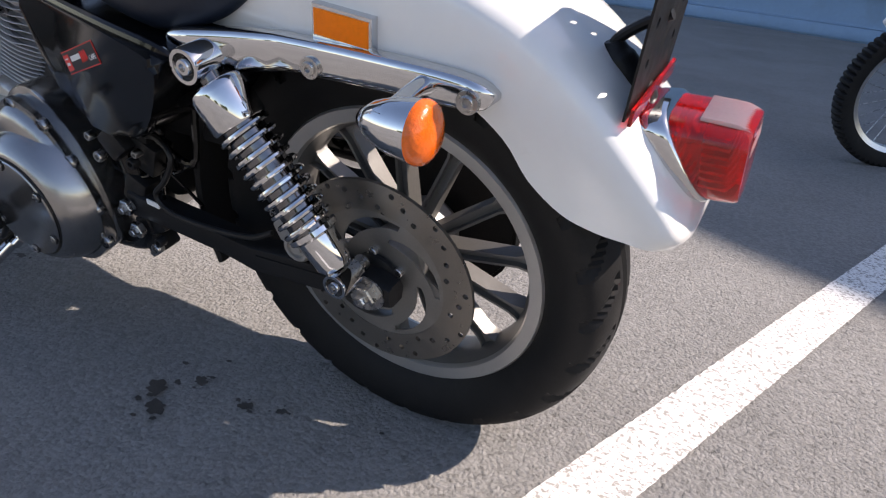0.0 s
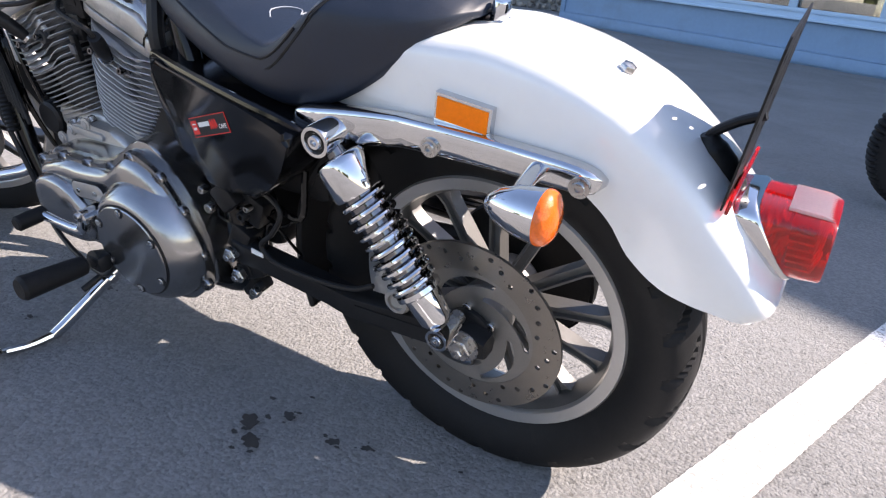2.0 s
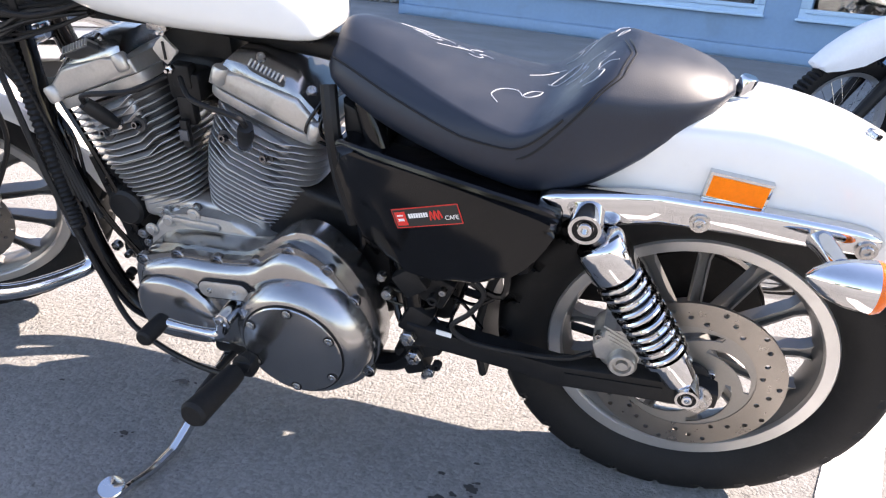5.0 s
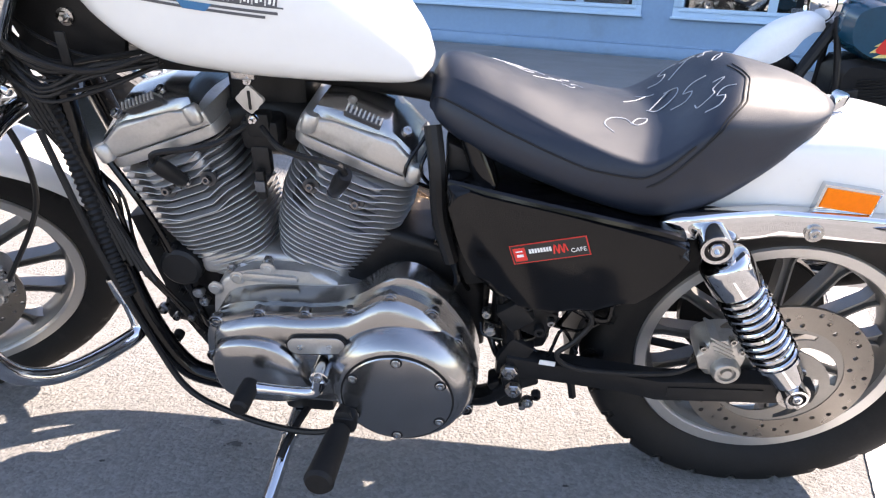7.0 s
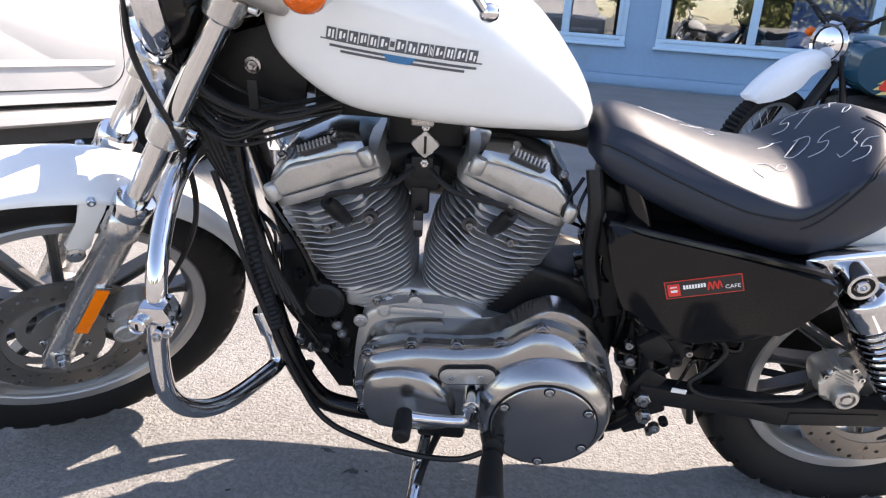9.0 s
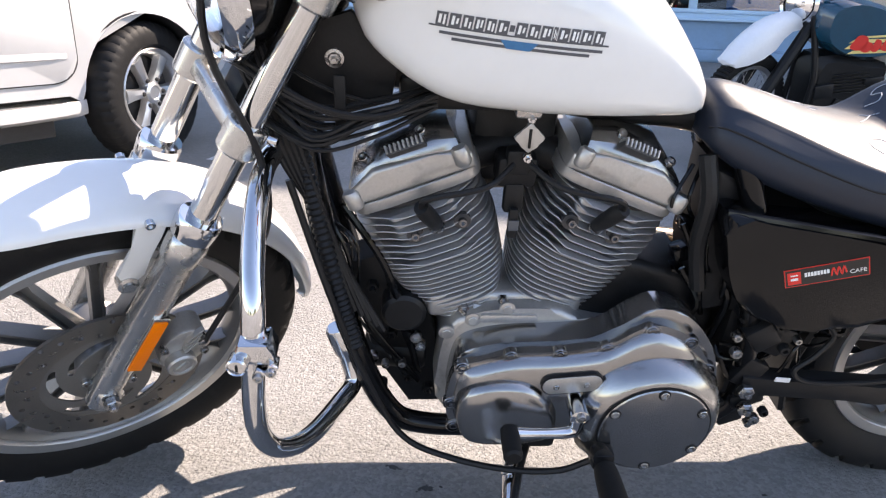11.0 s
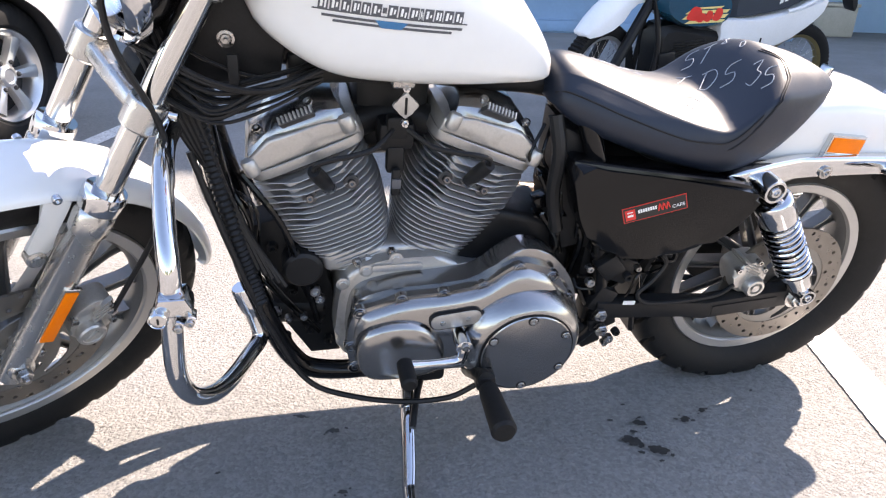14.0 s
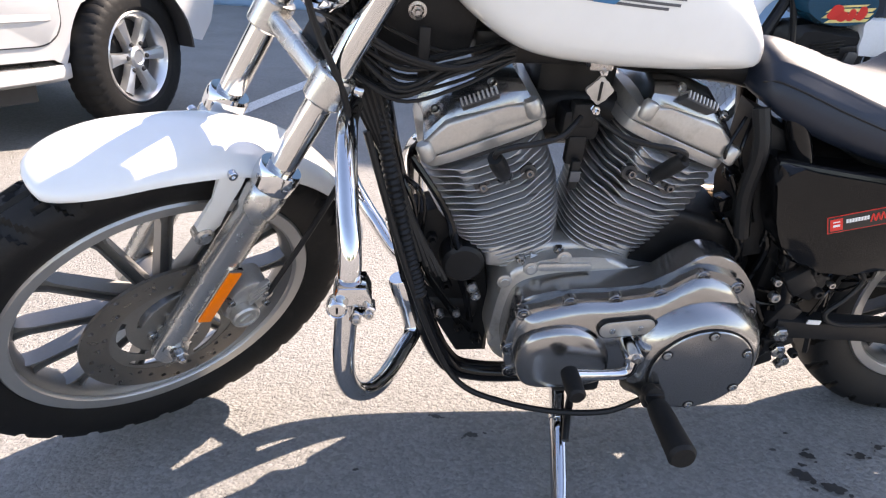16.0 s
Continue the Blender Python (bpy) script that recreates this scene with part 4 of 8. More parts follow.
def tyre_mesh(c, R, half, bead, bead_half, style):
    """A tyre with a rounded crown, sidewalls and cut tread grooves."""
    prof = []
    for i in range(9):
        t = i / 8
        prof.append((bead + (R - 0.035 - bead) * t, -(bead_half + (half - bead_half) * math.sin(t * math.pi / 2) ** 0.8)))
    n = 26
    for i in range(1, n):
        a = math.pi * i / n
        prof.append((R - 0.035 + 0.035 * math.sin(a) ** 0.8, -half * math.cos(a)))
    prof += [(r, -h) for r, h in prof[8::-1]]
    seg, bm, secs = 480, bmesh.new(), []
    for k in range(seg):
        a = 2 * math.pi * k / seg
        ring = []
        for i, (r, h) in enumerate(prof):
            v = h / half
            d = 0.0
            if r > R - 0.034:
                per = (k / seg * (30 if style else 24) + abs(v) * (0.55 if style else 1.1) + (0.5 if v > 0 else 0.0)) % 1.0
                if style:
                    if 0.18 < abs(v) < 0.995 and (per < 0.30 or (0.50 < abs(v) < 0.66 and per < 0.62)):
                        d = 0.0075
                elif 0.30 < abs(v) < 0.995 and per < 0.10 + 0.13 * abs(v):
                    d = 0.010
                if abs(v) < 0.05:
                    d = 0.005
            ring.append((c.x + (r - d) * math.cos(a), c.y + h, c.z + (r - d) * math.sin(a)))
        secs.append(ring)
    vs = [[bm.verts.new(p) for p in s] for s in secs]
    for k in range(seg):
        a, b = vs[k], vs[(k + 1) % seg]
        for i in range(len(prof) - 1):
            bm.faces.new((a[i], a[i + 1], b[i + 1], b[i]))
    return bm


def cruiser_wheel(name, c, R, half, lip, lip_half, spokes, disc_y, move, style, phase):
    w = thing(name, "cast silver wheel with a black tyre", "")
    w.parent = MOTO
    part("tyre", tyre_mesh(c, R, half, lip - 0.004, lip_half - 0.004, style), RUBBER, w, "black road tyre with cut tread", move, sharp=28)
    m = Matrix.Translation(c) @ side(0)
    bm = bmesh.new()
    for e in (1, -1):
        lathe(bm, [(lip, e * lip_half), (lip - 0.003, e * (lip_half + 0.004)), (lip - 0.021, e * (lip_half + 0.0015)), (lip - 0.0235, e * (lip_half - 0.002)), (lip - 0.0245, e * (lip_half - 0.007)), (lip - 0.010, e * (lip_half - 0.012))], m, 96, cap=False)
    part("rim", bm, RIM_LIP, w, "silver rim with a machined lip", move)
    bm = bmesh.new()
    lathe(bm, [(lip - 0.0247, lip_half - 0.006), (lip - 0.029, lip_half * 0.62), (lip - 0.033, lip_half * 0.42), (lip - 0.035, 0.0), (lip - 0.033, -lip_half * 0.42), (lip - 0.029, -lip_half * 0.62), (lip - 0.0247, -lip_half + 0.006), (lip - 0.012, 0.0)], m, 96, cap=False)
    part("rim_well", bm, RIM_SILVER, w, "grey cast rim well", move)
    bm = bmesh.new()
    lathe(bm, [(0.02, 0.062), (0.044, 0.06), (0.05, 0.05), (0.045, 0.02), (0.042, 0.0), (0.045, -0.02), (0.05, -0.05), (0.044, -0.06), (0.02, -0.062)], m, 32)
    part("hub", bm, RIM_SILVER, w, "", move)
    r1 = lip - 0.031
    for k in range(spokes):
        s = m @ pose(0, 0, 0, 0, 0, 360 * k / spokes + phase)
        bm = bmesh.new()
        secs = []
        # two flanges with a sunken web, flaring into hub and rim
        for t in (0, 0.12, 0.3, 0.6, 0.86, 0.95, 1.0):
            r = 0.038 + (r1 - 0.038) * t
            wd = 0.0098 - 0.001 * t + (0.004 if t == 0.95 else 0.010 if t == 1.0 else 0.0)
            dp = 0.0165 - 0.004 * t
            fl = min(0.0036, wd * 0.4)
            secs.append([s @ Vector(q) for q in ((r, -wd, -dp), (r, wd, -dp), (r, wd, dp), (r, wd - fl, dp), (r, wd - fl - 0.0008, dp - 0.009), (r, -wd + fl + 0.0008, dp - 0.009), (r, -wd + fl, dp), (r, -wd, dp))])
        rings(bm, secs)
        part("spoke", bm, RIM_SILVER, w, "", move)
    # drilled brake band on a slotted carrier
    holes = [ring_loop(0.1035, 72)]
    for k in range(5):
        a = 72 * k + 10
        for rr, da in ((0.112, 4), (0.121, 16), (0.132, 27), (0.141, 38), (0.117, 48), (0.127, 58), (0.137, 67)):
            t = radians(a + da)
            holes.append(ring_loop(0.0044, 8, rr * math.cos(t), rr * math.sin(t)))
    bm = bmesh.new()
    plate(bm, ring_loop(0.1475, 90), holes, m @ Matrix.Translation((0, 0, -disc_y)), 0.0055)
    disc = part("brake_disc", bm, DISC_STEEL, w, "drilled steel brake disc with a brown bloom", move)
    holes = [ring_loop(0.026, 24)]
    for k in range(5):
        a = 72 * k + 10
        # crescent slots that wind outward between curved arms
        spine = [(0.064 + 0.030 * i / 14, radians(a + 62 - 78 * i / 14), 0.0092 * max(0.2, math.sin(math.pi * (i + 0.6) / 15.2)) ** 0.5) for i in range(15)]
        holes.append([((r + h) * math.cos(t), (r + h) * math.sin(t)) for r, t, h in spine] + [((r - h) * math.cos(t), (r - h) * math.sin(t)) for r, t, h in spine[::-1]])
    bm = bmesh.new()
    plate(bm, ring_loop(0.1045, 72), holes, m @ Matrix.Translation((0, 0, -disc_y + 0.0012)), 0.0030)
    part("disc_carrier", bm, DISC_CARRIER, disc, "slotted steel carrier", move)
    bm = bmesh.new()
    lathe(bm, [(0.047, 0.056), (0.047, -disc_y - 0.001)], m, 28)
    part("carrier", bm, RIM_SILVER, disc, "", move)
    for k in range(5):
        t = radians(72 * k + 25)
        bm = bmesh.new()
        bolt(bm, m @ Vector((0.038 * math.cos(t), 0.038 * math.sin(t), -disc_y + 0.005)), LEFT, 0.0075, 0.006)
        part("disc_bolt", bm, STEEL, disc, "", move)
    return w


cruiser_wheel("rear_wheel", REAR_AXLE, 0.318, 0.068, 0.2262, 0.041, 13, -0.088, None, False, 9)
cruiser_wheel("front_wheel", FRONT_AXLE, 0.338, 0.050, 0.2535, 0.032, 13, -0.062, TURN, True, -3)


# -- fork, headlamp and bars, all turned to the left --
def build_front():
    fork = thing("fork", "polished telescopic front fork turned to the left", "")
    fork.parent = MOTO
    W = 0.087
    for sgn in (-1, 1):
        foot = FRONT_AXLE + Vector((0, sgn * W, 0)) - 0.012 * K
        bm = bmesh.new()
        low = foot + Vector((-0.015, 0, 0))
        K2 = (foot + 0.365 * K - low).normalized()
        lathe(bm, [(0.012, -0.028), (0.021, -0.018), (0.024, 0.01), (0.0245, 0.05), (0.025, 0.17), (0.0265, 0.175), (0.0265, 0.306), (0.030, 0.311), (0.0305, 0.343), (0.027, 0.350), (0.021, 0.353)], axis(low, K2), 32)
        part("slider", bm, FORK_ALU, fork, "brushed aluminium fork slider", TURN)
        bm = bmesh.new()
        lathe(bm, [(0.0215, 0.346), (0.031, 0.346), (0.0325, 0.360), (0.0325, 0.372), (0.030, 0.378), (0.0195, 0.379)], axis(foot, K), 28)
        part("dust_cover", bm, CHROME, fork, "chrome fork dust cover", TURN)
        bm = bmesh.new()
        lathe(bm, [(0.0195, 0.30), (0.0195, 0.80)], axis(foot, K), 28)
        part("fork_tube", bm, FORK_TUBE, fork, "bright chrome fork tube", TURN)
        for h, hh in ((0.494, 0.046), (0.708, 0.040)):
            bm = bmesh.new()
            lathe(bm, [(0.0196, h - 0.002), (0.0262, h), (0.0278, h + 0.003), (0.0278, h + hh - 0.003), (0.0262, h + hh), (0.0196, h + hh + 0.002)], axis(foot, K), 28)
            part("clamp", bm, FORK_ALU, fork, "", TURN, 20)
            bm = bmesh.new()
            bolt(bm, foot + (h + hh * 0.5) * K + Vector((0.03, sgn * 0.022, 0.0)), Vector((0.7, sgn * 0.7, -0.1)), 0.0075, 0.008)
            part("clamp_bolt", bm, CHROME, fork, "", TURN)
        # axle boss
        bm = bmesh.new()
        lathe(bm, [(0.020, -0.03), (0.022, 0.0), (0.0215, 0.022), (0.017, 0.028)], axis(FRONT_AXLE + Vector((-0.012, sgn * (W - 0.005), 0)), (0, sgn, 0)), 24)
        part("axle_boss", bm, FORK_ALU, fork, "", TURN)
    for h, r in ((0.494, 0.020), (0.708, 0.019)):
        c = FRONT_AXLE + (h + 0.012) * K
        bm = bmesh.new()
        box(bm, (2 * W - 0.02, 0.032, 0.028), axis(c, K), 0.007, 3)
        part("triple_clamp", bm, FORK_ALU, fork, "", TURN)
    bm = bmesh.new()
    box(bm, (0.028, 0.048, 0.050), Matrix.Translation((-1.242, 0.002, 0.792)) @ pose(0, 0, 0, 0, 30), 0.010, 2)
    part("wire_box", bm, BLACK_SATIN, fork, "black wiring box between the fork tubes", TURN)
    bm = bmesh.new()
    tube(bm, [FRONT_AXLE + Vector((-0.012, -0.122, 0)), FRONT_AXLE + Vector((-0.012, 0.122, 0))], 0.009, 14, 0)
    axle = part("axle", bm, STEEL, fork, "", TURN)
    bm = bmesh.new()
    hex_nut(bm, FRONT_AXLE + Vector((-0.012, -0.112, 0)), LEFT, 0.0125, 0.012)
    part("axle_nut", bm, STEEL, axle, "", TURN)
    # amber reflector on the left slider
    bm = bmesh.new()
    F2 = Vector((-K2.z, 0, K2.x))
    p = FRONT_AXLE + Vector((-0.008, -W, 0)) + 0.133 * K2 - 0.001 * F2
    fm = Matrix.Translation(p + Vector((0, -0.022, 0))) @ Matrix(((K2.x, -F2.x, 0, 0), (0, 0, -1, 0), (K2.z, -F2.z, 0, 0), (0, 0, 0, 1)))
    prism(bm, [(-0.058, -0.013), (0.058, -0.013), (0.058, 0.013), (-0.058, 0.013)], fm, 0.008, 0.002)
    case = part("side_reflector", bm, CHROME, fork, "chrome-edged reflector housing", TURN)
    bm = bmesh.new()
    prism(bm, [(-0.054, -0.0105), (0.054, -0.0105), (0.054, 0.0105), (-0.054, 0.0105)], fm @ Matrix.Translation((0, 0, 0.0078)), 0.003, 0.001)
    part("amber_face", bm, AMBER_REFLECTOR, case, "amber reflector", TURN)
    # caliper behind the left slider
    cal = FRONT_AXLE + Vector((0.112, -0.078, 0.043))
    tilt = pose(0, 0, 0, 0, -30)
    bm = bmesh.new()
    prism(bm, smooth_outline([(-0.040, -0.018), (-0.020, -0.036), (0.016, -0.034), (0.034, -0.014), (0.040, 0.018), (0.030, 0.040), (0.004, 0.046), (-0.022, 0.034), (-0.034, 0.012)], 3), Matrix.Translation(cal + Vector((0, 0.02, 0))) @ side(0), 0.044, 0.006, 2)
    caliper = part("brake_caliper", bm, CAST_SILVER, fork, "cast silver brake caliper", TURN)
    bm = bmesh.new()
    lathe(bm, [(0.024, -0.012), (0.024, 0.012), (0.0215, 0.0155), (0.0175, 0.0155), (0.0165, 0.0125), (0.006, 0.0125)], axis(cal + Vector((-0.010, -0.026, -0.016)), LEFT), 28)
    cap = part("piston_cap", bm, CAST_SILVER, caliper, "", TURN)
    bm = bmesh.new()
    box(bm, (0.022, 0.005, 0.010), Matrix.Translation(cal + Vector((-0.010, -0.0395, -0.016))) @ tilt, 0.002)
    part("hex_key", bm, CAST_SILVER, cap, "", TURN)
    for k in range(4):
        bm = bmesh.new()
        box(bm, (0.034, 0.010, 0.0042), Matrix.Translation(cal + Vector((0.010 + 0.004 * k, -0.027, 0.010 + 0.0095 * k))) @ tilt, 0.0012)
        part("rib", bm, CAST_SILVER, caliper, "", TURN)
    for dx, dz in ((-0.028, 0.022), (0.030, 0.030), (0.030, -0.014), (0.008, -0.036)):
        bm = bmesh.new()
        bolt(bm, cal + Vector((dx, -0.022, dz)), LEFT, 0.0068, 0.009)
        part("caliper_bolt", bm, STEEL, caliper, "", TURN)
    bm = bmesh.new()
    lathe(bm, [(0.009, -0.004), (0.009, 0.006), (0.006, 0.008)], axis(cal + Vector((0.032, -0.024, 0.010)), LEFT), 18)
    part("banjo_fitting", bm, STEEL, caliper, "", TURN)
    # brake line down the front
    bm = bmesh.new()
    hl = [FRONT_AXLE + 0.74 * K + Vector((-0.10, -0.02, 0.1)), FRONT_AXLE + 0.66 * K + Vector((-0.10, -0.06, 0)), FRONT_AXLE + 0.50 * K + Vector((0.01, -0.118, 0)), FRONT_AXLE + 0.36 * K + Vector((0.085, -0.12, 0)),
          FRONT_AXLE + 0.22 * K + Vector((0.125, -0.10, 0)), cal + Vector((0.034, -0.028, 0.012))]
    tube(bm, hl, 0.0048, 8, 8)
    part("brake_hose", bm, BLACK_PLASTIC, fork, "black brake hose", TURN)
    # headlamp shell
    lm = axis((-1.236, 0, 0.954), (-1, 0, -0.06))
    bm = bmesh.new()
    lathe(bm, [(0.02, -0.165), (0.045, -0.155), (0.060, -0.12), (0.064, -0.05), (0.078, -0.024), (0.087, -0.005), (0.088, 0.02), (0.08, 0.022)], lm, 40)
    lamp = part("headlamp", bm, BLACK_GLOSS, fork, "round headlamp in a black shell", TURN)
    bm = bmesh.new()
    lathe(bm, [(0.088, 0.008), (0.097, 0.012), (0.100, 0.026), (0.097, 0.036), (0.088, 0.044), (0.084, 0.038)], lm, 40, cap=False)
    part("trim_ring", bm, CHROME, lamp, "", TURN)
    bm = bmesh.new()
    lathe(bm, [(0.085, 0.032), (0.07, 0.045), (0.04, 0.055), (0.005, 0.058)], lm, 40)
    part("lens", bm, GLASS, lamp, "clear fluted headlamp lens", TURN)
    bm = bmesh.new()
    lathe(bm, [(0.083, 0.03), (0.06, -0.01), (0.02, -0.05)], lm, 40)
    part("reflector", bm, CHROME, lamp, "", TURN)
    # unseen headlamp visor over the top clamp, speedometer behind; added to shade the fender
    bm = bmesh.new()
    box(bm, (0.26, 0.15, 0.034), axis(FRONT_AXLE + 0.762 * K + Vector((-0.01, 0, 0)), K), 0.012, 3)
    visor = part("unseen_headlamp_visor", bm, CAST_SILVER, fork, "unseen cast silver headlamp visor, added to shade the fender", TURN)
    bm = bmesh.new()
    lathe(bm, [(0.030, 0.0), (0.052, 0.015), (0.056, 0.05), (0.050, 0.058), (0.046, 0.052)], axis(FRONT_AXLE + 0.785 * K + Vector((0.02, 0, 0)), K), 32)
    part("speedometer", bm, BLACK_GLOSS, visor, "unseen black round speedometer, added for its shadow", TURN)
    # mirror-bright mounting block and bars above
    bm = bmesh.new()
    box(bm, (0.05, 0.07, 0.05), axis(FRONT_AXLE + 0.60 * K + Vector((-0.01, 0, 0.0)), K), 0.006)
    part("lamp_bracket", bm, CHROME, fork, "", TURN)
    bm = bmesh.new()
    tube(bm, [(-0.95, -0.42, 1.27), (-1.03, -0.32, 1.29), (-1.11, -0.14, 1.24), (-1.12, 0.0, 1.18), (-1.11, 0.14, 1.24), (-1.03, 0.32, 1.29), (-0.95, 0.42, 1.27)], 0.0125, 12, 6)
    bar = part("handlebar", bm, CHROME, fork, "chrome handlebar", TURN)
    for sgn in (-1, 1):
        bm = bmesh.new()
        tube(bm, [(-1.01, sgn * 0.345, 1.287), (-0.94, sgn * 0.43, 1.267)], 0.018, 12, 0)
        part("grip", bm, RUBBER, bar, "", TURN)
    bm = bmesh.new()
    tube(bm, [(-1.06, -0.24, 1.25), (-1.02, -0.29, 1.20), (-0.925, -0.343, 1.066)], [0.008, 0.007, 0.006], 10, 4)
    lathe(bm, [(0.003, -0.011), (0.009, -0.008), (0.0115, 0.0), (0.009, 0.008), (0.003, 0.011)], axis((-0.92, -0.343, 1.064), (1, 0, -0.2)), 16)
    part("lever", bm, CHROME, bar, "ball-ended chrome lever", TURN)
    for y in (-0.05, 0.05):
        bm = bmesh.new()
        tube(bm, [(-1.135, y, 0.98), (-1.12, y, 1.19)], 0.014, 12, 0)
        part("riser", bm, CHROME, bar, "", TURN)
    # front turn signal below the left bar
    sm = axis((-0.985, -0.205, 0.988), (-0.45, -0.85, -0.12))
    bm = bmesh.new()
    lathe(bm, [(0.006, -0.075), (0.02, -0.06), (0.03, -0.03), (0.034, 0.0), (0.031, 0.002)], sm, 28)
    sig = part("turn_signal", bm, CHROME, fork, "chrome bullet turn signal")
    bm = bmesh.new()
    lathe(bm, [(0.033, -0.001), (0.034, 0.006), (0.030, 0.016), (0.020, 0.024), (0.010, 0.027), (0.002, 0.028)], sm, 28)
    part("lens", bm, AMBER, sig, "amber lens")
    bm = bmesh.new()
    tube(bm, [(-0.975, -0.18, 1.01), (-0.975, -0.18, 1.16)], 0.007, 8, 0)
    part("stalk", bm, CHROME, sig)
    # front fender with its stays
    bm = bmesh.new()
    secs = []
    n = 60
    for i in range(n + 1):
        t = (i / n) ** 1.25
        deg = 109 - 113 * t      # from the nose over the top to the tail
        a = radians(deg)
        e = min(1.0, min(t * 6.0, (1 - t) * 9))
        e = math.sqrt(max(0.0, 1 - (1 - e) ** 2))
        w = 0.072 * (0.30 + 0.70 * e)
        r = spline([-6, 20, 40, 65, 80, 95, 112], [0.362, 0.362, 0.358, 0.352, 0.351, 0.360, 0.374], deg) - 0.012 * (1 - e)
        drop = 0.023 * (0.5 + 0.5 * e)
        ring = []
        outer = [(math.sin(radians(90 * k / 8)) ** 1 * (1 if k >= 0 else 1), 0.002 - drop * (1 - math.cos(radians(90 * k / 8))) ** 1.1 if k >= 0 else 0.002 - drop * (1 - math.cos(radians(90 * k / 8))) ** 1.1) for k in range(-8, 9)]
        for u, d in outer + [(u * 0.96, d - 0.003) for u, d in outer[::-1]]:
            ring.append((FRONT_AXLE.x + (r + d) * math.cos(a), u * w, FRONT_AXLE.z + (r + d) * math.sin(a)))
        secs.append(ring)
    rings(bm, secs)
    fender = part("front_fender", bm, WHITE_PAINT, fork, "white painted steel front fender", TURN, sharp=50)
    for sgn in (-1, 1):
        bm = bmesh.new()
        y = sgn * 0.066
        prism(bm, [(0.100, 0.318), (0.140, 0.302), (0.130, 0.284), (0.110, 0.252), (0.094, 0.216), (0.080, 0.208), (0.060, 0.220), (0.058, 0.232), (0.088, 0.275)], Matrix.Translation((FRONT_AXLE.x, y + 0.002, FRONT_AXLE.z)) @ side(0), 0.006, 0.002)
        part("fender_stay", bm, WHITE_PAINT, fender, "", TURN)
        bm = bmesh.new()
        lathe(bm, [(0.010, -0.016), (0.015, -0.012), (0.015, 0.006), (0.010, 0.008), (0.009, 0.012)], axis(FRONT_AXLE + Vector((0.068, y, 0.206)), (0, sgn, 0)), 18)
        part("stay_boss", bm, FORK_ALU, fender, "", TURN)
        bm = bmesh.new()
        bolt(bm, FRONT_AXLE + Vector((0.118, sgn * 0.0715, 0.314)), (0, sgn, 0), 0.007, 0.005)
        part("stay_bolt", bm, CHROME, fender, "", TURN)


build_front()


